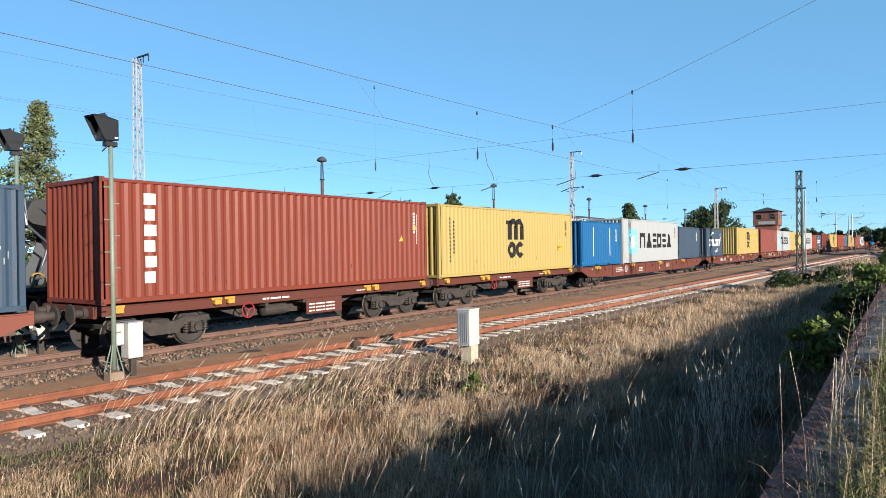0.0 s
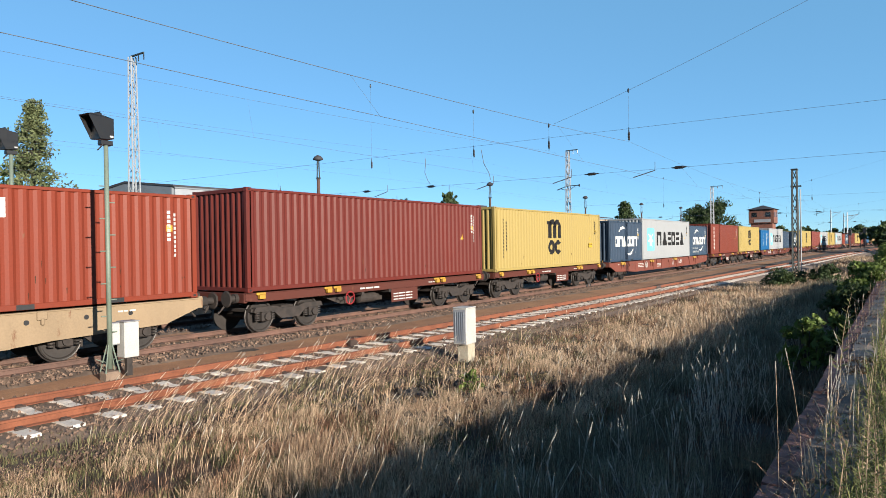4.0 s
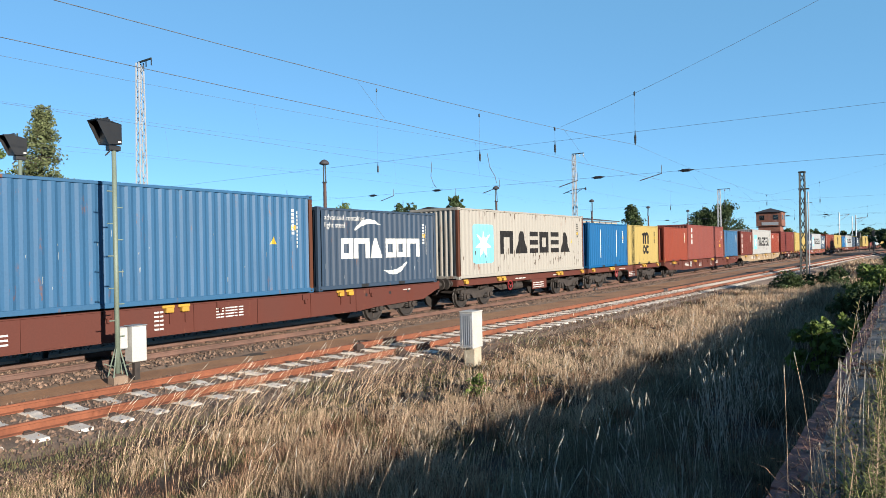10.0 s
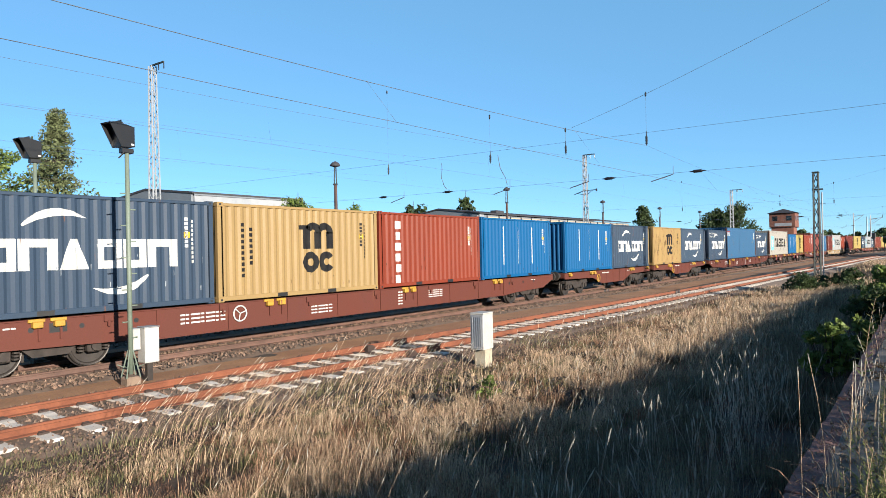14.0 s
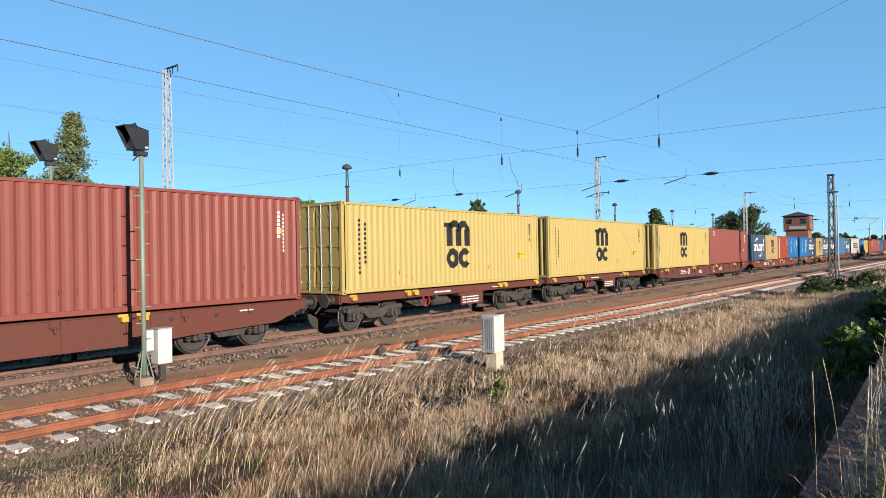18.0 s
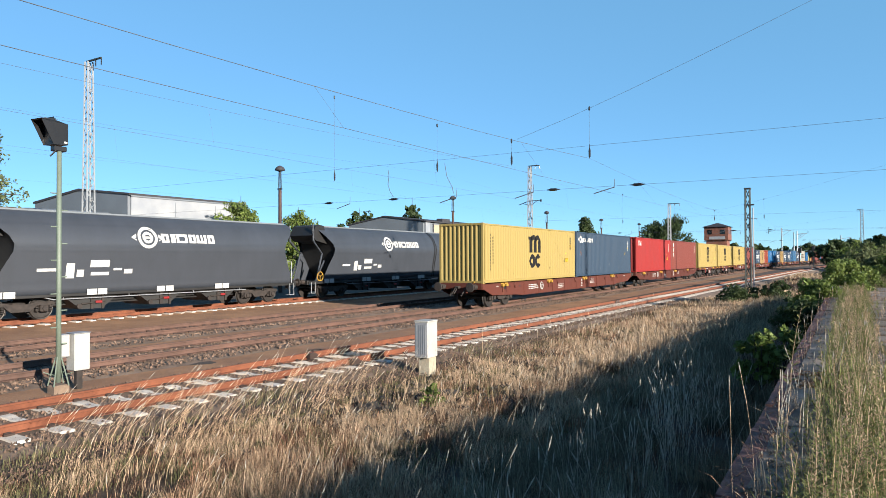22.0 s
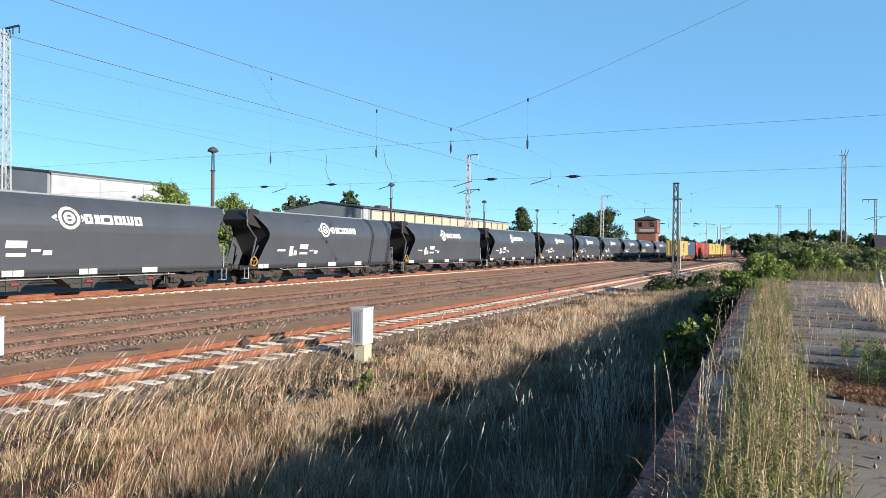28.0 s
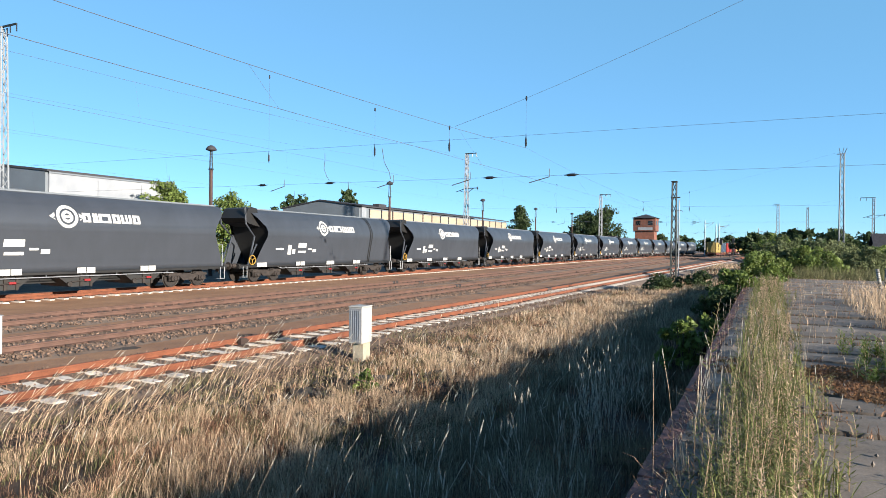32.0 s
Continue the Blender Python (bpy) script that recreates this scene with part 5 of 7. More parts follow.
def build_hoppers():
    pipe, step, band, beam, body, end, hood, post, strut, lad, sill, deck, chute, gate, walk_way, plate, wheel, logo, wm, stencils = hopper_shapes()
    turn = Matrix.Rotation(math.pi, 4, "Z")
    g = thing("hopper_wagon", "anthracite covered hopper wagon with white emblem, parked on rusty rails", "hopper wagon", group="row of parked hopper wagons")
    for nm, me in (("tank_body", body), ("underframe", beam), ("roof_walkway", walk_way), ("round_emblem", logo), ("wordmark", wm), ("data_panel", stencils)):
        o = part(nm, me, None, g)
        if nm == "data_panel":
            tagged(o, "white stencilled data marks", kind="stuff")
    for a in (Matrix.Identity(4), turn):
        for nm, me in (("end_wall", end), ("end_hood", hood), ("end_brace", post), ("strut", strut), ("hand_rail", lad), ("side_sill", sill), ("end_platform", deck)):
            if nm in ("end_hood", "end_brace") and a is not turn:
                continue
            part(nm, me, None, g, at=a if nm != "end_wall" or a is turn else pose(0, 1.0, 0))
            if nm in ("end_brace", "strut"):
                part(nm, me, None, g, at=a @ Matrix.Diagonal((-1, 1, 1, 1)))
    for y in (-3.3, 0.0, 3.3):
        c = part("chute", chute, None, g, at=pose(0, y, 0))
        part("discharge_gear", gate, None, c)
        part("white_plate", plate, None, g, "pair of white plates", at=pose(1.285, y + 0.1, 0.93))
    part("white_plate", plate, None, g, "pair of white plates", at=pose(1.285, -6.9, 0.93))
    part("brake_pipe", pipe, None, g, "pale brake pipe along the sill")
    for y in (-8.35, 8.35):
        part("step", step, None, g, at=pose(0, y, 0))
    part("brake_wheel", wheel, None, g, "yellow brake hand wheel", at=pose(1.3, -7.75, 1.35))
    for sy in (-1, 1):
        b = part("bogie", kept("bogie", bogie_frame), None, g, at=pose(0, sy * 6.15, 0))
        for dy in (-0.9, 0.9):
            part("wheelset", kept("wheelset", wheelset), None, b, at=pose(0, dy, 0.46))
        buffers(g, sy * 8.7, sy)
    m0 = pose(x_hopper(19.4), 19.4, 0)
    g.matrix_basis = m0
    for k in range(1, 13):
        y = 19.4 + HOP * k
        o = copy_thing(g, pose(x_hopper(y), y, 0, 0, 0, -math.degrees(math.atan(max(0.0, y - 110.0) / 1800.0))))
        if k == 1:
            part("tank_band", band, None, o, "raised dark band round the tank", at=pose(0, 5.1, 0))


build_hoppers()


# ---- lamps, cabinets, masts, wires ----
def hooded_lamp(x, y, h, cab, base=-0.22):
    g = thing("hooded_lamp_post", "grey-green lamp post with a black hooded lamp and rungs", "lamp post", pose(x, y, base), group="hooded lamp posts")
    part("pole", Shape().tube((0, 0, 0), (0, 0, h), 0.05, 12, 0.045), "green_pole", g, smooth=True)
    part("foot", Shape().box(-0.15, 0.15, -0.15, 0.15, -0.3, -0.04, 0, 0.03), "ballast", g)
    for a in (0.6, 2.2, 3.8, 5.4):
        part("stay", Shape().tube((0.2 * math.cos(a), 0.2 * math.sin(a), -0.06), (0.05 * math.cos(a), 0.05 * math.sin(a), 0.5), 0.014, 6), "green_pole", g)
        part("spike", Shape().tube((0.14 * math.cos(a), 0.14 * math.sin(a), 0.15), (0.28 * math.cos(a), 0.28 * math.sin(a), 0.2), 0.01, 6), "green_pole", g)
    for i in range(10):
        z = 0.75 + i * 0.33
        if z < h - 0.5:
            part("rung", Shape().tube((0, -0.16 if i % 2 else 0.16, z), (0, 0.0, z), 0.013, 6), "green_pole", g)
    hd = Shape()
    # a deep box whose mouth opens to the rear of the yard
    hd.prism([(-0.04, 0.0), (0.3, 0.02), (0.3, 0.48), (-0.02, 0.54)], -0.17, 0.17, "x")
    head = part("lamp_hood", hd, "hood", g, "black sheet hood", at=pose(-0.08, -0.13, h + 0.12, 0, 0, 4) @ Matrix.Diagonal((0.9, 0.88, 0.9, 1.0)))
    part("fin", Shape().box(-0.172, 0.172, -0.035, -0.02, 0.0, 0.6), "hood", head)
    part("visor", Shape().prism([(-0.3, 0.5), (0.0, 0.545), (0.0, 0.565), (-0.32, 0.525)], -0.19, 0.19, "x"), "hood", head)
    part("visor_side", Shape().prism([(-0.04, 0.0), (0.0, 0.55), (-0.31, 0.51)], 0.171, 0.185, "x"), "hood", head)
    part("visor_side", Shape().prism([(-0.04, 0.0), (0.0, 0.55), (-0.31, 0.51)], -0.185, -0.171, "x"), "hood", head)
    part("label_plate", Shape().box(0.171, 0.176, 0.2, 0.28, 0.05, 0.09), "decal_white", head)
    part("bracket", Shape().box(-0.1, 0.06, -0.12, 0.12, h, h + 0.1, 0, 0.01), "hood", g)
    part("cable", Shape().tube((0.07, -0.1, h), (0.05, -0.2, h - 0.12), 0.015, 6), "hood", g)
    c = thing("switch_cabinet", "white steel switch cabinet on the gravel beside a lamp post", "cabinet", pose(*cab, 0.04), group="cabinets by the lamp posts")
    part("body", Shape().box(-0.15, 0.15, -0.16, 0.16, 0.12, 0.86, 0, 0.012), "cabinet", c)
    part("roof", Shape().box(-0.165, 0.165, -0.175, 0.175, 0.86, 0.88, 0, 0.008), "cabinet_side", c)
    part("plinth", Shape().box(-0.05, 0.05, -0.06, 0.06, -0.3, 0.12), "gear", c)
    b = part("side_box", Shape().box(-0.2, 0.02, -0.35, -0.175, 0.4, 0.86, 0, 0.015), "cabinet_side", c)
    part("lid", Shape().box(-0.18, 0.03, -0.34, -0.185, 0.42, 0.84, 0, 0.01), "cabinet", b)


def relay_cabinet():
    g = thing("relay_cabinet", "tall white relay cabinet with louvres on a cream concrete foot", "cabinet", pose(-8.36, 12.81, -0.36, 0, 0, 3))
    part("foot", Shape().box(-0.15, 0.15, -0.13, 0.19, 0.0, 0.46, 0, 0.02), "plinth", g)
    part("body", Shape().box(-0.175, 0.175, -0.25, 0.2, 0.46, 1.28, 0, 0.01), "cabinet", g)
    part("lid", Shape().box(-0.185, 0.185, -0.26, 0.21, 1.28, 1.31, 0, 0.008), "cabinet", g)
    d = part("louvred_door", Shape().box(-0.16, 0.16, -0.262, -0.25, 0.49, 1.26, 0, 0.004), "cabinet_side", g)
    for x in (-0.11, -0.055, 0.0, 0.055, 0.11):
        part("louvre", Shape().box(x - 0.01, x + 0.01, -0.27, -0.262, 0.54, 1.21), "galv" if abs(x) > 0.09 else "panel_grey", d)


def lattice_mast(x, y, h, w0, w1, mat, label, arm=0.0, top_box=False, turn=0.0, thick=0.05, horns=False, cross=0.0):
    g = thing("lattice_mast", label, "mast", pose(x, y, -0.3, 0, 0, turn), group="overhead line masts")
    leg = lambda sx, sy: Shape().tube((sx * w0 / 2, sy * w0 / 2, 0), (sx * w1 / 2, sy * w1 / 2, h), thick + w0 * 0.02, 5)
    for sx in (-1, 1):
        for sy in (-1, 1):
            part("leg", leg(sx, sy), mat, g)
    n = max(6, int(h / 0.95))
    for face in range(4):
        s = Shape()
        for i in range(n):
            a, b = i / n, (i + 1) / n
            wa, wb = w0 + (w1 - w0) * a, w0 + (w1 - w0) * b
            s0 = 1 if i % 2 else -1
            p, q = (s0 * wa / 2, wa / 2, a * h), (-s0 * wb / 2, wb / 2, b * h)
            c, d = math.cos(face * math.pi / 2), math.sin(face * math.pi / 2)
            s.tube((p[0] * c - p[1] * d, p[0] * d + p[1] * c, p[2]), (q[0] * c - q[1] * d, q[0] * d + q[1] * c, q[2]), (0.04 if mat == "dark_steel" else 0.028) if y < 90 else 0.045, 4)
        part("lattice_bracing", s, mat, g)
    part("footing", Shape().box(-w0 * 0.7, w0 * 0.7, -w0 * 0.7, w0 * 0.7, -0.3, 0.12, 0, 0.05), "sleeper_old", g)
    if arm:
        s = Shape().box(-0.3 if arm > 0 else arm, arm if arm > 0 else 0.3, -0.06, 0.06, h, h + 0.14)
        part("arm", s, "dark_steel", g)
        for f in (0.55, 1.0):
            part("hanger", Shape().tube((arm * f, 0, h), (arm * f, 0, h - 0.55), 0.05, 6), "insulator", g)
    if cross:
        for sx, rise in ((-1, -0.55), (1, 0.0)):
            part("side_arm", Shape().tube((sx * 0.2, 0, cross), (sx * 1.9, 0, cross + rise), 0.06, 6).tube((sx * 0.2, 0, cross - 0.7), (sx * 1.3, 0, cross + rise * 0.7), 0.04, 6), "dark_steel", g)
        part("arm_insulator", Shape().lathe((1.9, 0, cross - 0.25), (0, 0, 1), [(0, 0.05), (0.1, 0.14), (0.35, 0.14), (0.45, 0.05)], 8), "insulator", g)
    if horns:
        part("cross_head", Shape().box(-0.6, 0.35, -0.05, 0.05, h - 0.1, h, 0, 0.02), mat, g)
        for x, dx in ((-0.35, -0.12), (0.0, 0.14), (0.3, 0.3)):
            part("horn", Shape().tube((x * 0.7, 0, h - 0.05), (x * 0.7 + dx, 0, h + 0.75), 0.045, 6, 0.025), "insulator", g)
    if top_box:
        part("collar", Shape().box(-0.26, 0.26, -0.26, 0.26, h - 0.12, h, 0, 0.03), mat, g)
        part("bracket", Shape().box(-0.3, 0.5, -0.06, 0.06, h - 1.5, h - 1.38, 0, 0.02), "dark_steel", g)
    return g


def yard_lamp(x, y, h, wide=0.9):
    g = thing("yard_lamp", "rusty yard lamp post with a dark mushroom-shaped head", "street lamp", pose(x, y, -0.3), group="yard lamps")
    part("post", Shape().tube((0, 0, 0), (0, 0, h - 1.5), 0.17, 8, 0.13), "rust_pole", g)
    part("neck", Shape().tube((-0.13, 0, h - 1.5), (-0.08, 0, h), 0.05, 6).tube((0.13, 0, h - 1.5), (0.08, 0, h), 0.05, 6).box(-0.18, 0.18, -0.1, 0.1, h - 1.55, h - 1.45), "dark_steel", g)
    part("shade", Shape().lathe((0, 0, h), (0, 0, 1), [(-0.08, 0.25 * wide), (0.0, 0.62 * wide), (0.12, 0.6 * wide), (0.28, 0.4 * wide), (0.38, 0.1 * wide)], 14), "roof_dark", g, smooth=True)


def wire(points, r, mat="wire", name="overhead_wire", label="thin dark overhead line wire", parent=None):
    s = Shape().path(points, r)
    if parent is not None:
        return part(name, s, mat, parent)
    return thing(name, label, "wire", group="overhead wires", shape=s, mats=mat)


SUPPORTS = [-32.0, 33.0, 98.0, 163.0, 228.0]


def build_lines():
    for x_of, high, low, thin in ((x_near, 7.55, 6.75, 0.62), (x_train, 7.5, 6.7, 0.34), (x_middle, 7.5, 6.7, 0.26), (x_hopper, 7.5, 6.7, 0.22)):
        for y0, y1 in zip(SUPPORTS, SUPPORTS[1:]):
            pts, low_pts = [], []
            for i in range(17):
                f = i / 16
                y = y0 + (y1 - y0) * f
                sag = 4 * f * (1 - f)
                aside = -0.95 * min(1.0, max(0.3, (y + 60) / 93)) if x_of is x_near else 0.0
                pts.append((x_of(y) + aside, y, high + (low - high) * sag))
                low_pts.append((x_of(y) + (0.25 if i % 2 else 0.2), y, 5.68 - 0.02 * sag))
            r = (0.010 if y0 < 0 else 0.006) * thin
            wire(pts, r * (1.25 if x_of is x_near else 1.0))
            wire(low_pts, r)
            for i in range(2, 16, 3):
                wire([pts[i], low_pts[i]], 0.005 * thin, name="dropper_wire", label="thin vertical dropper wire of the overhead line")
    # cross spans from mast to mast
    for y, xl, xr, zl, zr in ((33.0, -56.8, 14.0, 20.0, 19.5), (98.0, -43.8, 8.8, 17.6, 15.0), (163.0, -36.5, 19.2, 16.0, 13.8)):
        k = 0.75 if y > 90 else 1.0
        v = []
        for i in range(25):
            f = i / 24
            x = xl + (xr - xl) * f
            low = -15.8 + bend(y)
            end, top = (xl, zl + 2.0) if x < low else (xr, zr)
            v.append((x, y, 8.9 + (top - 8.9) * (abs(x - low) / abs(end - low)) ** 1.12))
        wire([p for p in v if p[0] > -18.0], 0.009 if y < 50 else 0.005, name="span_cable", label="sagging cross-span cable between two masts")
        wire([(xl, y, 8.4), (xr, y, 8.1)], 0.007, name="span_wire", label="straight upper cross-span wire")
        wire([(xl, y, 6.2), (xr, y, 5.95)], 0.006, name="span_wire", label="straight lower cross-span wire")
        for x_of in (x_near, x_train, x_middle, x_hopper):
            x = x_of(y) - (0.95 if x_of is x_near else 0.0)
            g = thing("span_insulator", "dark ribbed insulator hanging over a track", "insulator", pose(x, y, 0), group="span insulators")
            up = 8.9 + (zr - 8.9) * (abs(x + 15.8 - bend(y)) / abs(xr + 15.8 - bend(y))) ** 1.12
            part("ribbed_rod", Shape().lathe((0, 0, 7.55), (0, 0, 1), [(0, 0.015), (0.08, 0.03), (0.1, 0.06), (0.2, 0.05), (0.22, 0.065), (0.34, 0.05), (0.36, 0.065), (0.48, 0.05), (0.5, 0.03), (0.75, 0.015)], 8), "insulator", g)
            part("hanger", Shape().tube((0, 0, 7.5), (0, 0, up), 0.005, 5), "wire", g)
            part("clamp", Shape().lathe((0, 0, up - 0.12), (0, 0, 1), [(0, 0.015), (0.06, 0.05), (0.18, 0.05), (0.24, 0.015)], 8), "insulator", g)
            g2 = thing("steady_arm", "short steady arm holding the contact wire", "steady arm", pose(x + 0.2, y, 0), group="steady arms")
            part("arm", Shape().tube((0, 0, 5.7), (1.1, 0, 5.98), 0.025, 5), "wire", g2)
            part("rod", Shape().tube((1.1, 0, 5.98), (1.1, 0, 6.4), 0.015, 5), "wire", g2)
        for x in (-8.9, -13.4, -23.9, -29.2):
            thing("span_insulator", "dark long insulator in the lower span wire", "insulator", pose(x + bend(y), y, 6.2 - 0.25 * (x + bend(y) - xl) / (xr - xl)), group="span insulators",
                  shape=Shape().lathe((-0.55, 0, 0), (1, 0, 0), [(0.15, 0.015), (0.32, 0.04), (0.38, 0.075), (0.72, 0.075), (0.78, 0.04), (0.95, 0.015)], 8), mats="insulator")
    thing("feeder_jumper", "curved jumper cable between span wires", "cable", pose(-19.0, 33.0, 0),
          shape=Shape().tube((-1.2, 0, 8.0), (-1.05, 0, 7.2), 0.018, 5).tube((-1.05, 0, 7.2), (-0.7, 0, 6.6), 0.018, 5).tube((-0.7, 0, 6.6), (-0.6, 0, 6.2), 0.018, 5), mats="wire")
    thing("feeder_jumper", "curved jumper cable between span wires", "cable", pose(-24.3, 33.0, 0),
          shape=Shape().path([(0.0, 0, 7.9), (0.02, 0, 7.5), (-0.05, 0, 7.0), (0.15, 0, 6.5), (0.35, 0, 6.25)], 0.018, 5), mats="wire")
    lattice_mast(-57.05, 32.9, 20.3, 0.85, 0.45, "galv", "pale galvanised lattice mast behind the wagons", 1.9)
    lattice_mast(14.4, 33.0, 19.4, 0.44, 0.22, "grey_steel", "slender galvanised lattice mast beside the platform", thick=0.02, horns=True)
    lattice_mast(-43.8, 98.0, 17.6, 0.8, 0.42, "galv", "galvanised lattice mast far down the yard", 1.7, cross=12.0)
    lattice_mast(8.8, 98.0, 15.0, 0.6, 0.42, "grey_steel", "galvanised lattice mast beyond the bushes", horns=True)
    lattice_mast(-36.5, 163.0, 15.6, 0.8, 0.5, "galv", "galvanised lattice mast beside the far trees", 2.4)
    lattice_mast(20.4, 163.0, 13.6, 0.5, 0.4, "grey_steel", "galvanised lattice mast far off at the edge of the yard", -2.4, cross=10.0)
    lattice_mast(3.0, 190.0, 14.2, 0.9, 0.5, "grey_steel", "thin lattice mast far off", -1.0)
    lattice_mast(9.7, 190.0, 13.4, 0.8, 0.4, "grey_steel", "thin lattice mast far off")
    lattice_mast(-26.5, 230.0, 15.0, 1.0, 0.6, "grey_steel", "galvanised lattice mast far down the line", 1.9)
    lattice_mast(-7.2, 61.0, 8.55, 0.44, 0.34, "dark_steel", "dark green lattice post in the dry grass", 0.0, True)
    thing("signal_post", "thin pale post behind the dark lattice post", "post", pose(-7.35, 66.0, -0.3), shape=Shape().tube((0, 0, 0), (0, 0, 7.2), 0.055, 8), mats="galv")
    for x, y, h in ((-39.0, 38.2, 9.9), (-40.5, 68.0, 9.9), (-40.5, 97.0, 9.8), (-40.5, 124.0, 9.9), (-40.2, 150.0, 10.2)):
        yard_lamp(x, y, h, 0.66)
    for x, y, h in ((-11.0, 200.0, 5.2), (-8.4, 215.0, 5.8), (-9.8, 225.0, 4.6)):
        g = thing("light_signal", "small black light signal on a post far down the line", "railway signal", pose(x, y, -0.3), group="light signals")
        part("post", Shape().tube((0, 0, 0), (0, 0, h), 0.1, 6), "roof_dark", g)
        part("head", Shape().box(-0.42, 0.42, -0.1, 0.1, h - 1.5, h, 0, 0.1), "hood", g)
    for x, y, h in ((-14.5, 250.0, 11.5), (-20.0, 262.0, 13.0), (-17.0, 275.0, 12.0), (-2.0, 260.0, 10.0)):
        g = thing("line_mast", "thin overhead line mast in the distance", "mast", pose(x, y, -0.3), group="overhead line masts")
        part("post", Shape().tube((0, 0, 0), (0, 0, h), 0.22, 6, 0.15), "galv", g)
        part("arm", Shape().tube((0, 0, h - 1.2), (3.0, 0, h - 0.8), 0.07, 5).tube((0, 0, h - 3.0), (3.0, 0, h - 0.8), 0.06, 5), "galv", g)


hooded_lamp(-13.25, 7.05, 4.55, (-13.34, 7.49), -0.02)
hooded_lamp(-18.3, 7.33, 4.95, (-18.37, 7.86), -0.1)
relay_cabinet()
build_lines()


# ---- buildings ----
def build_houses():
    g = thing("warehouse", "long pale sheet-metal warehouse with a grey gable", "warehouse", pose(-75, 48.6, 0))
    part("long_wall", Shape().box(-0.3, 0, 0, 17.8, -0.3, 10.25, 0), "panel_white", g)
    part("gable_wall", Shape().prism([(-22, -0.3), (-0.3, -0.3), (-0.3, 10.45), (-11, 11.6), (-22, 10.4)], -0.3, 0, "y"), "panel_grey", g)
    part("roof", Shape().prism([(-22.3, 10.4), (-11, 11.62), (0.15, 10.45), (0.15, 10.7), (-11, 11.9), (-22.3, 10.7)], -0.4, 18.0, "y"), "roof_dark", g)
    part("back_wall", Shape().box(-22, 0, 17.5, 17.8, -0.3, 10.2), "panel_grey", g)
    for y in (6.2, 12.6):
        part("wall_joint", Shape().box(0.0, 0.03, y, y + 0.06, 0, 9.9), "panel_grey", g)
    part("eaves_trim", Shape().box(0.002, 0.12, -0.1, 17.9, 10.25, 10.5, 0, 0.02), "panel_grey", g)
    h = thing("low_shed", "low shed with a white sloping front", "shed", pose(-72, 38.5, 0))
    part("front_wall", Shape().prism([(-12, -0.3), (0, -0.3), (0, 6.2), (-6.5, 8.2), (-12, 8.4)], -0.3, 0, "y"), "panel_white", h)
    part("side_wall", Shape().box(-0.3, 0, 0, 9.0, -0.3, 6.1), "panel_white", h)
    part("roof", Shape().prism([(-12.2, 8.4), (-6.5, 8.22), (0.2, 6.2), (0.2, 6.35), (-6.4, 8.4), (-12.2, 8.6)], -0.2, 9.2, "y"), "panel_grey", h)
    for i in range(5):
        part("sign_bar", Shape().box(-6.4 + i * 0.55, -6.05 + i * 0.55, -0.32, -0.31, 6.5, 7.0), "roof_dark", h, "grey bars of unreadable writing")
    b = thing("storage_hall", "long grey storage hall with beige wall panels", "warehouse", pose(-70, 107, 0))
    part("gable_wall", Shape().prism([(-19, -0.3), (-0.3, -0.3), (-0.3, 9.6), (-9.5, 10.9), (-19, 9.4)], -0.3, 0, "y"), "panel_grey", b)
    part("roof", Shape().prism([(-19.4, 9.4), (-9.5, 10.92), (0.5, 9.62), (0.5, 9.85), (-9.5, 11.2), (-19.4, 9.65)], -0.5, 80, "y"), "roof_dark", b)
    part("end_pillar", Shape().box(-0.3, 0.1, 0, 1.6, -0.3, 9.6), "panel_white", b)
    part("long_wall", Shape().box(-0.4, -0.05, 1.6, 79.5, -0.3, 9.5), "panel_grey", b)
    for i in range(17):
        y = 3.0 + i * 4.5
        part("wall_panel", Shape().box(-0.05, 0.02, y, y + 4.1, 5.5, 9.2), "beige_wall", b)
        part("pillar", Shape().box(-0.05, 0.12, y - 0.3, y - 0.05, -0.3, 9.4), "roof_dark", b)
    part("roof_vent", Shape().box(-2.5, -1.0, 8, 11, 9.9, 10.7, 0, 0.05), "roof_dark", b)
    part("back_wall", Shape().box(-19, -0.3, 79.2, 79.5, -0.3, 9.5), "panel_grey", b)
    t = thing("brick_tower", "square red brick water tower with a dark hipped roof", "tower", pose(-34.9, 222, -0.3))
    part("shaft", Shape().box(-3.0, 3.0, -3.0, 3.0, 0, 9.6), "brick", t)
    part("upper_storey", Shape().box(-3.5, 3.5, -3.5, 3.5, 8.0, 12.2, 0, 0.05), "brick", t)
    cap = Shape()
    cap.add([(-4.1, -4.1, 12.2), (4.1, -4.1, 12.2), (4.1, 4.1, 12.2), (-4.1, 4.1, 12.2), (0, 0, 13.6)], [(0, 1, 4), (1, 2, 4), (2, 3, 4), (3, 0, 4), (3, 2, 1, 0)])
    part("roof", cap, "roof_dark", t)
    part("white_band", Shape().box(-2.0, 2.6, -3.56, -3.5, 8.3, 9.2), "panel_white", t)
    for x in (-1.9, 1.9):
        part("window", Shape().box(x - 0.7, x + 0.7, -3.55, -3.48, 9.9, 11.3), "glass", t)
        part("window", Shape().box(3.48, 3.55, x - 0.7, x + 0.7, 9.9, 11.3), "glass", t)
    f = thing("roadside_house", "small house with a dark tiled roof beyond the bushes", "house", pose(12.6, 99.0, -0.3))
    part("walls", Shape().box(0.3, 9.0, 0.0, 6.0, 0.0, 2.7), "beige_wall", f)
    part("gable", Shape().prism([(0.1, 2.7), (5.9, 2.7), (3.0, 4.6)], 0.3, 0.55, "x"), "beige_wall", f)
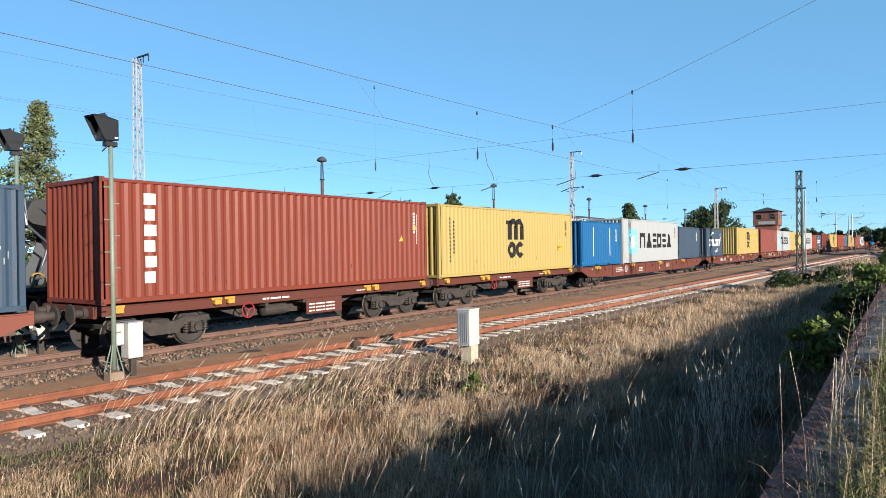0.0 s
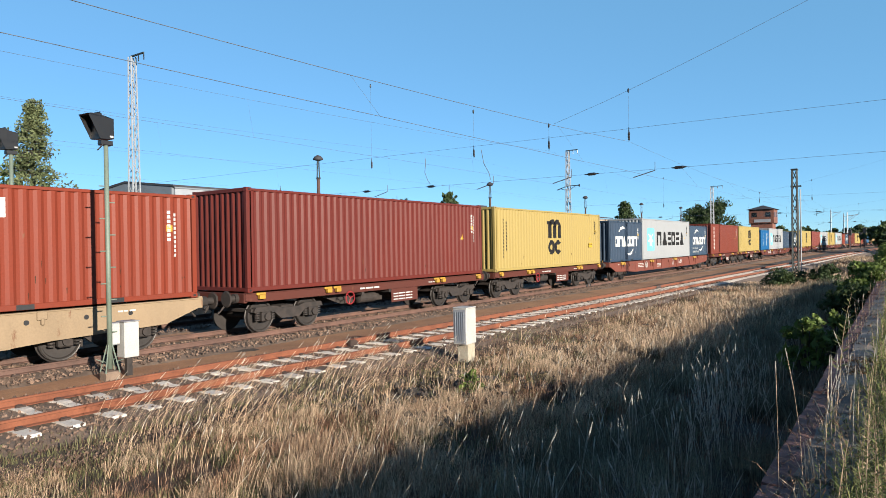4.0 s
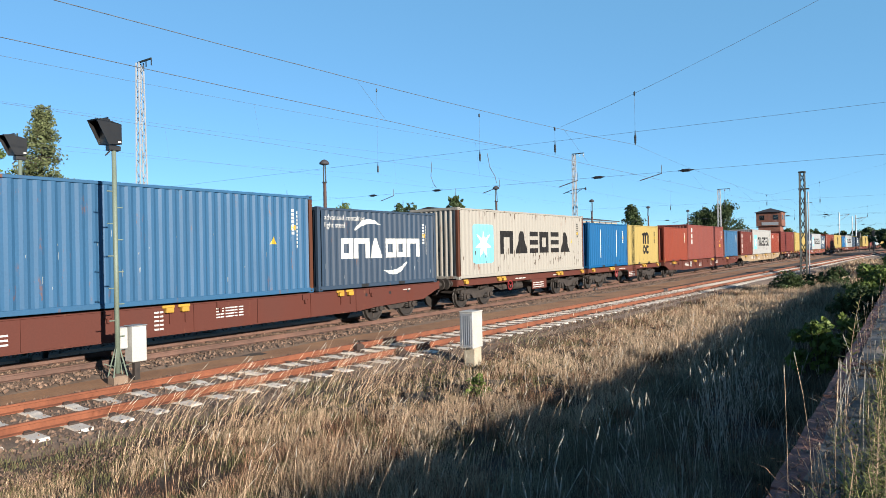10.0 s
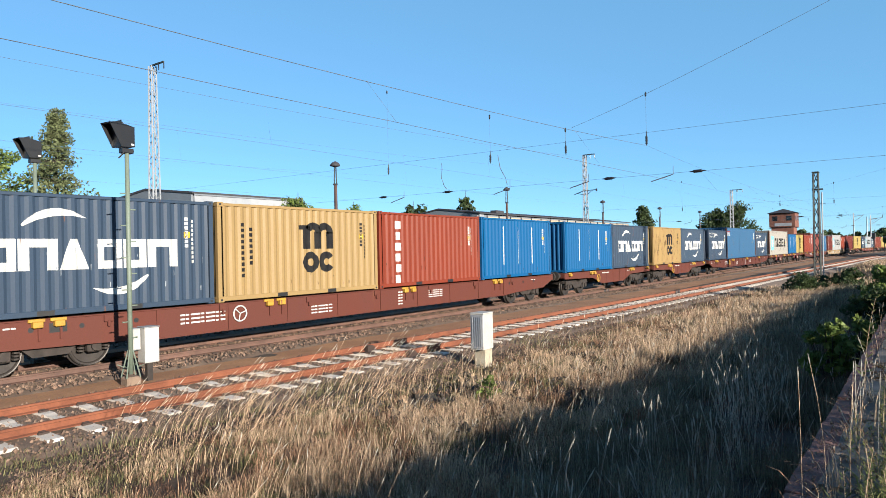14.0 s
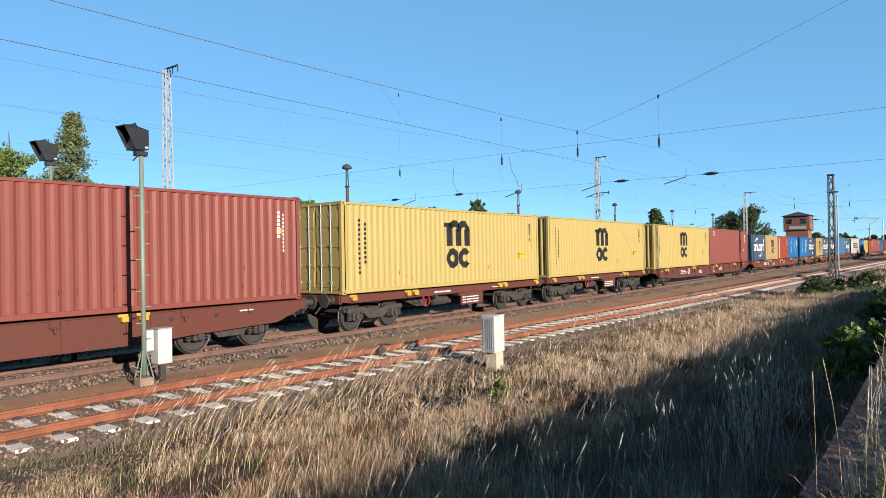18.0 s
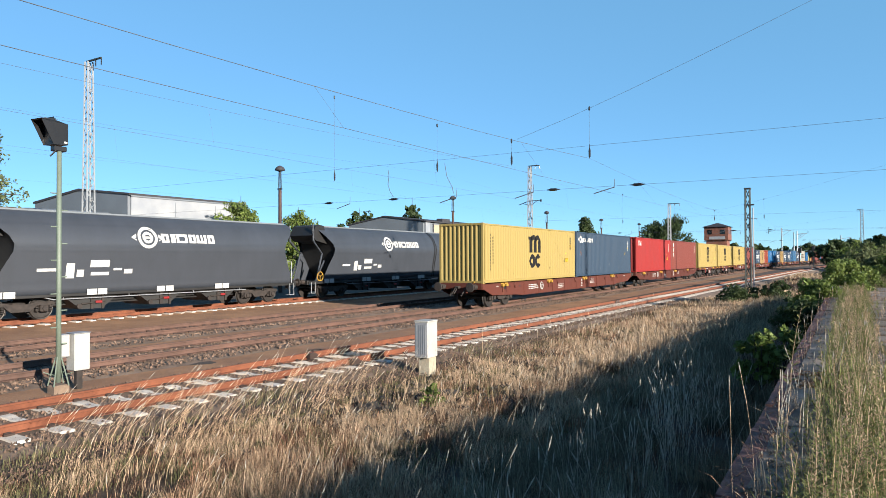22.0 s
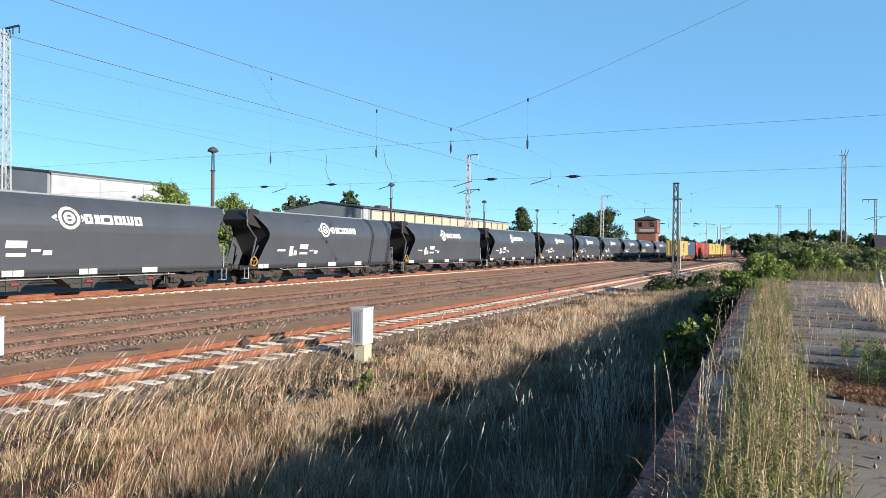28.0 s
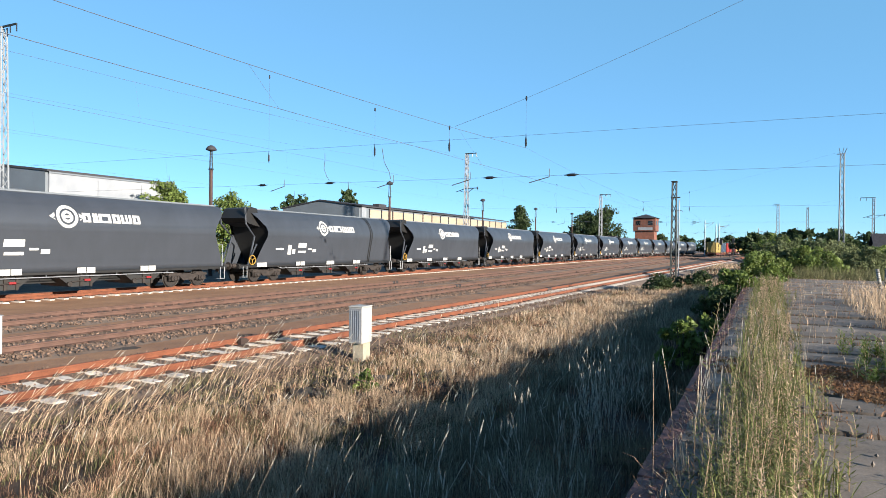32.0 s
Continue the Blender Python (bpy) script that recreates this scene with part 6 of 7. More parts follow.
    for sy in (0, 1):
        roof = [(-0.4, 2.45), (-0.4, 2.62), (3.0, 4.86), (3.0, 4.7)]
        part("roof", Shape().prism([(6.0 - y, z) if sy else (y, z) for y, z in roof], -0.1, 9.4, "x"), "roof_dark", f)
    part("chimney", Shape().box(6.0, 6.6, 2.6, 3.2, 4.2, 5.5, 0, 0.02), "brick", f)
    part("window", Shape().box(2.0, 3.1, -0.05, 0.02, 1.1, 2.2), "glass", f)
    part("window", Shape().box(5.0, 6.1, -0.05, 0.02, 1.1, 2.2), "glass", f)
    s = thing("switch_hut", "small white flat-roofed hut between the trees and the tower", "hut", pose(-38.5, 180, -0.3))
    part("walls", Shape().box(-2.2, 2.2, -2, 2, 0, 5.4), "panel_white", s)
    part("roof", Shape().box(-2.5, 2.5, -2.3, 2.3, 5.4, 5.7), "roof_dark", s)


build_houses()


# ---- the old platform ----
def build_platform():
    p = thing("platform", "old concrete platform with red-brown edge stones, overgrown with weeds", "platform", kind="structure")
    part("core", Shape().box(-0.62, 9.0, -14.0, 39.0, -0.45, 0.785), "soil", p)
    part("face_wall", Shape().box(-0.66, -0.621, -14.0, 39.0, -0.45, 0.74), "kerb", p)
    rng = random.Random(5)

    def worn_slab(name, x0, x1, length, thick, chip, mat):
        """A slab with a ragged outline and a slightly uneven top."""
        nx, ny = max(2, int((x1 - x0) / 0.35)), max(3, int(length / 0.3))
        top, sides = [], Shape()
        for j in range(ny + 1):
            for i in range(nx + 1):
                edge = i in (0, nx) or j in (0, ny)
                k = chip if edge else 0.0
                top.append((x0 + (x1 - x0) * i / nx + rng.uniform(-k, k), -length / 2 + length * j / ny + rng.uniform(-k, k), rng.uniform(-0.006, 0.004) - (0.012 if edge else 0.0)))
        m = nx + 1
        rim = [i for i in range(m)] + [j * m + nx for j in range(1, ny + 1)] + [ny * m + i for i in range(nx - 1, -1, -1)] + [j * m for j in range(ny - 1, 0, -1)]
        low = [(top[i][0], top[i][1], -thick) for i in rim]
        n = len(top)
        sides.add(top + low, [(j * m + i, j * m + i + 1, (j + 1) * m + i + 1, (j + 1) * m + i) for j in range(ny) for i in range(nx)]
                  + [(n + k, n + (k + 1) % len(rim), rim[(k + 1) % len(rim)], rim[k]) for k in range(len(rim))])
        return sides.mesh(name, mat)

    stones = [worn_slab("edge_stone", -0.09, 0.075, 0.985, 0.16, 0.006, "kerb") for i in range(4)]
    backs = [worn_slab("edge_slab", -0.155, 0.16, 0.97, 0.1, 0.014, "edge_concrete") for i in range(4)]
    for i in range(52):
        part("edge_stone", stones[i % 4], None, p, at=pose(-0.652 + rng.uniform(-0.008, 0.008), -12 + i, 0.856 + rng.uniform(-0.012, 0.006), rng.uniform(-0.3, 0.3), rng.uniform(-1.5, 0.8), rng.uniform(-0.4, 0.4)))
        part("edge_slab", backs[i % 4], None, p, at=pose(-0.42, -11.8 + i, 0.862 + rng.uniform(-0.014, 0.01), rng.uniform(-0.6, 0.6), rng.uniform(-1.2, 1.2), rng.uniform(-0.8, 0.8)))
    sizes, joints = (0.82, 1.0, 1.24, 2.9), []
    slabs = [[worn_slab("slab", x0, x1, d - 0.08, 0.07, 0.03, "concrete") for d in sizes] for x0, x1 in ((-0.27, 5.6),)]
    for row in slabs:
        y = -8.0
        while y < 38.0:
            k = 3 if 3.0 < y < 5.0 else rng.choice((0, 1, 1, 2))
            part("slab", row[k], None, p, at=pose(0, y + sizes[k] / 2, 0.852 + rng.uniform(-0.022, 0.014), rng.uniform(-1.4, 1.0), rng.uniform(-0.35, 0.35), rng.uniform(-0.6, 0.6)))
            y += sizes[k]
            joints.append(y)
    pick = np.random.default_rng(17)
    seams = np.array([(x, y + pick.normal(0, 0.03), 0.80) for y in joints if y > 3 for x in pick.uniform(-0.25, 4.5, 190) if math.sin(3.1 * x + 5 * y) > -0.2])
    blades("joint_grass", "withered grass and moss in the joints between slabs", "russet", seams, (0.05, 0.16), (0.006, 0.018), (0, 0), 18, curl=0.7)
    seams = np.array([(x, y + pick.normal(0, 0.04), 0.81) for y in joints if y > 3 for x in pick.uniform(-0.25, 4.5, 46) if math.sin(2.3 * x + 9 * y) > 0.0])
    blades("joint_straw", "tall straw growing from the joints between slabs", "straw", seams, (0.06, 0.24), (0.004, 0.009), (0, 0.05), 19, curl=0.5)
    for x, y, a in ((4.1, 30.6, -9), (4.3, 30.9, 3)):
        thing("birch_post", "short white birch post leaning on the platform", "post", pose(x, y, 0.84, 0, a, 0), group="birch posts",
              shape=Shape().tube((0, 0, -0.05), (0, 0, 0.8), 0.08, 9, 0.06), mats="birch", smooth=True)


# ---- plants ----
def blades(name, label, mat, pts, height, width, lean, seed, kind_name="grass", curl=0.25, size=None):
    """Grass as one mesh: each blade a bent tapering strip. pts: roots; height, width: (low, high); lean: pull of the wind (x, y)."""
    rng = np.random.default_rng(seed)
    n = len(pts)
    h = rng.uniform(*height, n) * (1.0 if size is None else size)
    w = rng.uniform(*width, n) * 0.5
    a = rng.uniform(0, 2 * math.pi, n)
    side = np.stack([np.cos(a), np.sin(a), np.zeros(n)], 1) * w[:, None]
    tilt = rng.normal(0, curl, (n, 2)) + np.array(lean)
    mid = pts + np.stack([tilt[:, 0] * h * 0.35, tilt[:, 1] * h * 0.35, h * 0.6], 1)
    tip = pts + np.stack([tilt[:, 0] * h, tilt[:, 1] * h, h * np.maximum(0.55, 1 - 0.3 * np.hypot(tilt[:, 0], tilt[:, 1]))], 1)
    v = np.stack([pts - side, pts + side, mid + side * 0.75, mid - side * 0.75, tip], 1).reshape(-1, 3)
    k = np.arange(n)[:, None] * 5
    quads, tris = (k + np.array([[0, 1, 2, 3]])).tolist(), (k + np.array([[3, 2, 4]])).tolist()
    me = bpy.data.meshes.new(name)
    me.from_pydata(v.tolist(), [], quads + tris)
    me.materials.append(M[mat])
    return thing(name, label, kind_name, kind="stuff", shape=me)


def tussocks(n, per, x0, x1, y0, y1, seed, r=0.07, clump=0.7, fan=0.24, wind=(0.04, 0.08)):
    """Roots in tufts: the roots, the lean of each blade away from its tuft, and the tuft's size."""
    rng = np.random.default_rng(seed)
    c = roots(n, x0, x1, y0, y1, seed + 1, 1.0, clump)
    k = np.repeat(np.arange(len(c)), rng.poisson(per, len(c)))
    off = rng.normal(0, r, (len(k), 2))
    p = c[k]
    p[:, :2] += off
    lean = off / r * fan + rng.normal(0, 0.13, (len(c), 2))[k] + np.array(wind)
    size = rng.uniform(0.55, 1.25, len(c))[k]
    keep = (p[:, 0] < -0.70) & (np.hypot((p[:, 0] + 7.3) / 0.5, (p[:, 1] - 9.4) / 0.4) > 1) & (rng.random(len(c))[k] < np.clip(np.where(p[:, 1] > 8.5, (p[:, 0] + 9.2) / 3.2, (p[:, 0] + 9.4) / 1.2), 0.06, 1.0))
    size = size * np.clip(0.45 + (p[:, 0] + 9.0) * 0.2, 0.4, 1.0)
    return (p, lean, size) if y0 >= 36 else (p[keep], lean[keep], size[keep])


def stalks(name, label, pts, height, lean, seed, r=0.0035, head=(0.10, 0.012), mats=("straw", "seed"), spread=0.16):
    """Tall bent stalks with a seed head, as one mesh."""
    rng = np.random.default_rng(seed)
    s = Shape()
    for p in pts:
        h = rng.uniform(*height)
        tx, ty = rng.normal(0, spread) + lean[0], rng.normal(0, spread) + lean[1]
        q = [(p[0] + tx * h * f * f, p[1] + ty * h * f * f, p[2] + h * f) for f in (0, 0.4, 0.75, 1.0)]
        for a, b in zip(q, q[1:]):
            s.tube(a, b, r, 3, r * 0.8)
        d = (Vector(q[3]) - Vector(q[2])).normalized()
        e = Vector(q[3]) + d * head[0]
        m = Vector(q[3]) + d * head[0] * 0.4
        s.tube(q[3], m, r, 4, head[1], 1)
        s.tube(m, e, head[1], 4, 0.001, 1)
    me = s.mesh(name, *mats)
    return thing(name, label, "grass", kind="stuff", shape=me)


def roots(n, x0, x1, y0, y1, seed, power=1.0, clump=0.0, ground=field_height, z=None):
    rng = np.random.default_rng(seed)
    y = y0 + (y1 - y0) * rng.random(n) ** power
    x = rng.uniform(x0, x1, n)
    if clump:
        c = np.array([noise.noise(Vector((a * 0.9, b * 0.9, 3.7 + seed))) + 0.5 * noise.noise(Vector((a * 2.3, b * 2.3, seed))) for a, b in zip(x, y)])
        keep = c > rng.uniform(-1.0, 1.0, n) * clump - 0.05
        x, y = x[keep], y[keep]
    zz = np.full(len(x), z) if z is not None else np.array([ground(a, b) for a, b in zip(x, y)])
    return np.stack([x, y, zz - 0.01], 1)


def leaf_cloud(centres, radii, count, size, seed, flat=0.0):
    """Leaves as small folded quads round the given centres: vertices and faces."""
    rng = np.random.default_rng(seed)
    centres, radii = np.array(centres, float), np.array(radii, float)
    pick = rng.choice(len(centres), count, p=radii ** 2 / (radii ** 2).sum())
    d = rng.normal(0, 1, (count, 3))
    d /= np.linalg.norm(d, axis=1)[:, None]
    r = radii[pick] * rng.uniform(0.35, 1.0, count) ** 0.6
    p = centres[pick] + d * r[:, None] * np.array([1, 1, 0.85])
    a, b = rng.normal(0, 1, (count, 3)), rng.normal(0, 1, (count, 3))
    a /= np.linalg.norm(a, axis=1)[:, None]
    b -= a * (a * b).sum(1)[:, None]
    b /= np.linalg.norm(b, axis=1)[:, None]
    s = rng.uniform(0.6, 1.3, count)[:, None] * size
    v = np.stack([p - a * s, p + b * s * 0.55, p + a * s, p - b * s * 0.55], 1).reshape(-1, 3)
    return v.tolist(), (np.arange(count)[:, None] * 4 + np.arange(4)[None]).tolist()


def tree(x, y, h, spread, label, seed, leaves=5000, size=0.28, mat="leaf_dark", crown_low=0.25, conifer=False, group="trees", name="tree", base=-0.3, squash=1.0, limbs=46, puff=0.17):
    rng = random.Random(seed)
    g = thing(name, label, "tree" if name == "tree" else name, pose(x, y, base), group=group)
    tr = Shape()
    r0 = h * 0.018 + 0.05
    bendx, bendy = rng.uniform(-0.03, 0.03), rng.uniform(-0.03, 0.03)
    at = lambda f: (bendx * h * f * f, bendy * h * f, h * 0.92 * f)
    for i in range(6):
        tr.tube(at(i / 6), at((i + 1) / 6), r0 * (1 - i / 6.6), 8, r0 * (1 - (i + 1) / 6.6))
    centres, radii = [], []
    n = 34 if conifer and limbs == 46 else limbs
    for i in range(n):
        f = crown_low + (1 - crown_low) * (i + rng.random()) / n
        reach = spread * ((1.02 - f) if conifer else math.sin(math.pi * min(1.0, (f - crown_low) / (1 - crown_low) * 0.86 + 0.12)) ** 0.7) * rng.uniform(0.45, 1.0)
        a = rng.uniform(0, 2 * math.pi)
        o = at(f * (0.96 if conifer else 0.8))
        e = (o[0] + math.cos(a) * reach, o[1] + math.sin(a) * reach * squash, min(h * 0.97, o[2] + (0.0 if conifer else h * 0.1 * rng.uniform(0.3, 1.3))))
        tr.tube(o, e, r0 * 0.35 * (1.1 - f), 5, r0 * 0.1)
        for k in (0.55, 1.0):
            centres.append(tuple(o[j] + (e[j] - o[j]) * k for j in range(3)))
            radii.append(max(0.25, spread * puff * rng.uniform(0.5, 1.25)))
    part("trunk", tr, "bark", g)
    v, f = leaf_cloud(centres, radii, leaves, size, seed)
    me = bpy.data.meshes.new("crown")
    me.from_pydata(v, [], f)
    me.materials.append(M[mat])
    tagged(part("crown", me, None, g), kind="stuff")
    return g


def bush(x, y, h, spread, label, seed, leaves=1500, size=0.09, mat="leaf", base=-0.32, group="bushes", squash=1.0, lumps=30):
    rng = random.Random(seed)
    g = thing("bush", label, "bush", pose(x, y, base), group=group)
    centres, radii = [], []
    for i in range(lumps):
        a, q = rng.uniform(0, 2 * math.pi), math.sqrt(rng.random()) * 0.95
        r = spread * q
        z = h * max(0.12, math.sqrt(1 - q * q) * rng.uniform(0.35, 0.95))
        e = (math.cos(a) * r, math.sin(a) * r * squash, z)
        if i < 12:
            part("stem", Shape().tube((math.cos(a) * r * 0.2, math.sin(a) * r * 0.2, 0), e, 0.012 + h * 0.004, 5, 0.005), "bark", g)
        centres.append(e)
        radii.append(spread * rng.uniform(0.12, 0.3) * math.sqrt(30 / lumps))
    v, f = leaf_cloud(centres, radii, leaves, size, seed)
    v = [(p[0], p[1], max(0.02, p[2])) for p in v]
    me = bpy.data.meshes.new("foliage")
    me.from_pydata(v, [], f)
    me.materials.append(M[mat])
    tagged(part("foliage", me, None, g), kind="stuff")
    return g


def weed(x, y, z, h, seed, mat="weed", leaf=0.05, n=26, lean=(0.0, 0.0)):
    """One upright weed: a bent stem with narrow leaves."""
    rng = random.Random(seed)
    s = Shape()
    tx, ty = rng.uniform(-0.12, 0.12) + lean[0], rng.uniform(-0.12, 0.12) + lean[1]
    at = lambda f: Vector((x + tx * h * f * f, y + ty * h * f * f, z + h * f))
    for i in range(4):
        s.tube(at(i / 4), at((i + 1) / 4), 0.006 * (1 - i / 5), 4, 0.006 * (1 - (i + 1) / 5), mi=1)
    for i in range(n):
        f = 0.12 + 0.88 * i / n
        a = i * 2.4 + rng.uniform(-0.4, 0.4)
        o = at(f)
        d = Vector((math.cos(a), math.sin(a), rng.uniform(0.1, 0.9))).normalized() * leaf * rng.uniform(0.6, 1.3) * (1.25 - 0.6 * f)
        w = d.cross(Vector((0, 0, 1))).normalized() * d.length * 0.12
        s.add([o, o + d * 0.5 + w, o + d, o + d * 0.5 - w], [(0, 1, 2, 3)])
    return s


def build_plants():
    # the dry meadow between the siding and the platform: a low thatch, tufts of straw, some green
    for k, (y0, y1, tufts, per, wide, tall, r) in enumerate(((2.0, 10.0, 2300, 30, (0.003, 0.0075), (0.10, 0.34), 0.055), (10.0, 22.0, 2600, 26, (0.005, 0.012), (0.12, 0.40), 0.07),
                                                            (22.0, 45.0, 2600, 20, (0.011, 0.022), (0.2, 0.52), 0.11), (45.0, 110.0, 1800, 12, (0.03, 0.06), (0.3, 0.75), 0.25))):
        x0, x1 = (-9.0, -0.72) if y0 < 22 else ((-8.3, -0.72) if y0 < 40 else (-6.2, 3.0))
        dry = -3.75 if y0 < 40 else 3.0
        blades("grass_thatch", "low matted withered grass over the soil", "thatch", roots(tufts * 12, x0 - 0.3, x1, y0, y1, 40 + k, 1.0, 0.35), (tall[0] * 0.25, tall[1] * 0.5), wide, (0.05, 0.15), 50 + k, curl=0.85)
        p, lean, size = tussocks(int(tufts * 1.25), per, x0, dry, y0, y1, 20 + k, r, 0.3)
        blades("dry_grass", "tufts of pale straw-coloured dry meadow grass", "straw", p, tall, wide, lean, 30 + k, curl=0.13, size=size)
        p, lean, size = tussocks(int(tufts * 0.7), per, x0, dry, y0, y1, 120 + k, r, 0.3)
        blades("russet_grass", "tufts of russet withered grass", "russet", p, (tall[0] * 0.8, tall[1] * 0.85), wide, lean, 130 + k, curl=0.16, size=size)
        p, lean, size = tussocks(int(tufts * 0.7), per, x0 - 0.5, dry, y0, y1, 220 + k, r, 0.3)
        blades("green_grass", "tufts of dull green grass low in the meadow", "dull_green", p, (tall[0] * 0.6, tall[1] * 0.7), wide, lean, 70 + k, curl=0.2, size=size)
        if y0 < 40:   # the strip in the platform's shadow: shade put into the grass colour
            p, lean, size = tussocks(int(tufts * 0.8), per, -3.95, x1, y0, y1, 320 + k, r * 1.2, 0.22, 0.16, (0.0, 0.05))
            blades("damp_grass", "grass below the platform with the platform's shade put into its colour", "grass_shade", p, (tall[0] * 0.9, tall[1] * 1.3), wide, lean, 170 + k, curl=0.14, size=size)
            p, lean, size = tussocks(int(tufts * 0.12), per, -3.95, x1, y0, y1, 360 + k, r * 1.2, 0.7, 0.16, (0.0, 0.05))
            blades("faded_grass", "faded brown grass in the shaded strip below the platform", "russet", p, tall, wide, lean, 180 + k, curl=0.14, size=size)
    for k, (mat, n, tall) in enumerate((("straw", 520, (0.1, 0.3)), ("thatch", 700, (0.06, 0.2)), ("dull_green", 260, (0.06, 0.2)))):
        p, lean, size = tussocks(n, 24, -9.1, -3.9, 2.6, 9.5, 480 + 3 * k, 0.06, 3.0)
        blades("meadow_grass", "withered grass closing the gaps between the tufts", mat, p, tall, (0.003, 0.0075), lean, 490 + k, curl=0.2, size=size)
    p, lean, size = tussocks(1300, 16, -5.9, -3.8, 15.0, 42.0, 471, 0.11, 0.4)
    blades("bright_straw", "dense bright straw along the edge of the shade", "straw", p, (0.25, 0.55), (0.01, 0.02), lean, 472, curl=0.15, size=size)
    stalks("tall_stalks", "tall pale grass stalks bent over by the wind", roots(520, -9.3, -7.3, 4.5, 11.0, 81, 1.0, 0.5), (0.5, 0.95), (0.28, 0.42), 82, 0.0022, (0.12, 0.005))
    stalks("tall_stalks", "tall pale grass stalks with thin seed heads", roots(420, -8.2, -3.8, 3.5, 16.0, 181, 1.0, 0.8), (0.4, 0.75), (0.1, 0.25), 182, 0.0022, (0.11, 0.005))
    stalks("tall_stalks", "tall pale grass stalks with thin seed heads", roots(380, -8.4, -3.0, 14.0, 34.0, 83, 1.0, 0.8), (0.5, 0.9), (0.02, 0.15), 84, 0.0036, (0.11, 0.01))
    rng = np.random.default_rng(85)
    tufted = np.concatenate([np.array((x, y)) + rng.normal(0, 0.2, (n, 2)) for x, y, n in ((-2.2, 9.9, 34), (-1.95, 8.7, 32), (-2.3, 10.8, 24), (-2.0, 7.6, 18), (-2.5, 6.6, 14), (-1.8, 6.0, 10), (-2.9, 8.2, 10), (-2.6, 12.4, 16), (-1.7, 5.0, 8), (-3.1, 5.6, 8), (-1.9, 11.9, 18), (-2.7, 14.5, 12), (-2.2, 4.6, 8))])
    tufted = np.array([(x, y, field_height(x, y) - 0.01) for x, y in tufted])
    stalks("shade_stalks", "thin pale stalks scattered in the shade below the platform", roots(620, -3.6, -0.9, 3.6, 24.0, 185, 1.0, 0.5), (0.26, 0.62), (0.0, 0.08), 186, 0.0026, (0.12, 0.0065), mats=("seed", "seed"), spread=0.22)
    stalks("reed_stalks", "stiff pale stalks standing in the platform's shade", tufted, (0.45, 0.8), (-0.02, 0.06), 86, 0.003, (0.15, 0.009), mats=("seed", "seed"), spread=0.12)
    blades("verge_grass", "sparse grey-green grass at the edge of the ballast", "dull_green", roots(62000, -9.9, -6.4, 2.0, 44.0, 87, 1.3, 0.5), (0.03, 0.16), (0.006, 0.014), (0.0, 0.2), 88, curl=0.4)
    # the platform's weeds
    rng = random.Random(9)
    s = Shape()
    for i in range(560):
        y = 3.0 + 27.0 * rng.random() ** 1.5
        x = rng.gauss(0.02 + 0.009 * (y - 5), 0.14 + 0.003 * y)
        kind = 1 if rng.random() < (0.1 if y < 8.0 else 0.4) else 0
        one = weed(x, y, 0.83, rng.uniform(0.16, 0.6), 100 + i, leaf=0.046 + 0.002 * y, n=56, lean=(0.0, 0.1))
        s.add(one.v, one.f)
        s.m[-len(one.f):] = [max(kind, q) for q in one.m]
    for i in range(300):
        y = 3.3 + 5.0 * rng.random()
        one = weed(rng.gauss(0.06, 0.2), y, 0.84, rng.uniform(0.12, 0.34), 800 + i, leaf=0.055, n=34, lean=(0.0, 0.05))
        s.add(one.v, one.f)
        s.m[-len(one.f):] = one.m
    tagged(thing("platform_weeds", "grey-green mugwort growing along a joint of the platform", "weeds", kind="stuff", shape=s, mats=("weed", "straw")))
    blades("platform_grass", "yellow-green grass tufts on the platform", "weed", roots(6000, -0.3, 0.45, 3.0, 36.0, 90, 1.2, 0.5, z=0.84), (0.1, 0.42), (0.006, 0.014), (0, 0.1), 91, curl=0.4)
    blades("platform_straw", "dry straw on the platform's joints", "straw", roots(1300, -0.7, 5.2, 4.0, 38.0, 92, 1.0, 0.08, z=0.84), (0.08, 0.4), (0.006, 0.016), (0, 0.1), 93, curl=0.4)
    blades("platform_verge", "dense dry grass at the platform's far side", "straw", roots(7000, 2.0, 5.5, 8.3, 24.0, 94, 1.3, 0.2, z=0.84), (0.25, 0.85), (0.006, 0.016), (0, 0.1), 95)
    s = Shape()
    for i in range(110):
        one = weed(rng.uniform(1.0, 2.7), rng.uniform(8.8, 11.6), 0.84, rng.uniform(0.12, 0.38), 1200 + i, leaf=0.09, n=44, lean=(0.0, 0.05))
        s.add(one.v, one.f)
        s.m[-len(one.f):] = one.m
    tagged(thing("platform_herbs", "fresh green leafy weeds at the platform's far side", "weeds", kind="stuff", shape=s, mats=("leaf", "straw")))
    blades("moss", "red-brown moss and withered stonecrop on the concrete", "moss", np.concatenate([roots(34000, 0.1, 3.2, 6.7, 9.9, 98, 1.0, 0.25, z=0.845), roots(3500, -0.55, 0.1, 8.6, 10.4, 198, 1.0, 0.2, z=0.845)]), (0.015, 0.06), (0.008, 0.024), (0, 0), 99, curl=1.2)
    stalks("platform_stalks", "thin dry stalks with seed heads on the platform", roots(46, -0.6, 0.7, 4.2, 16.0, 101, 1.0, 0.0, z=0.84), (0.45, 0.95), (0.0, 0.12), 102, 0.0018, (0.07, 0.0045), spread=0.08)
    blades("edge_litter", "withered grass litter lying on the edge stones", "russet", roots(2200, -0.72, -0.15, 3.4, 30.0, 618, 1.2, 0.3, z=0.855), (0.03, 0.12), (0.004, 0.01), (0, 0), 619, curl=1.4)
    p, lean, size = tussocks(60, 26, -0.72, -0.2, 3.4, 7.5, 612, 0.05, 0.0)
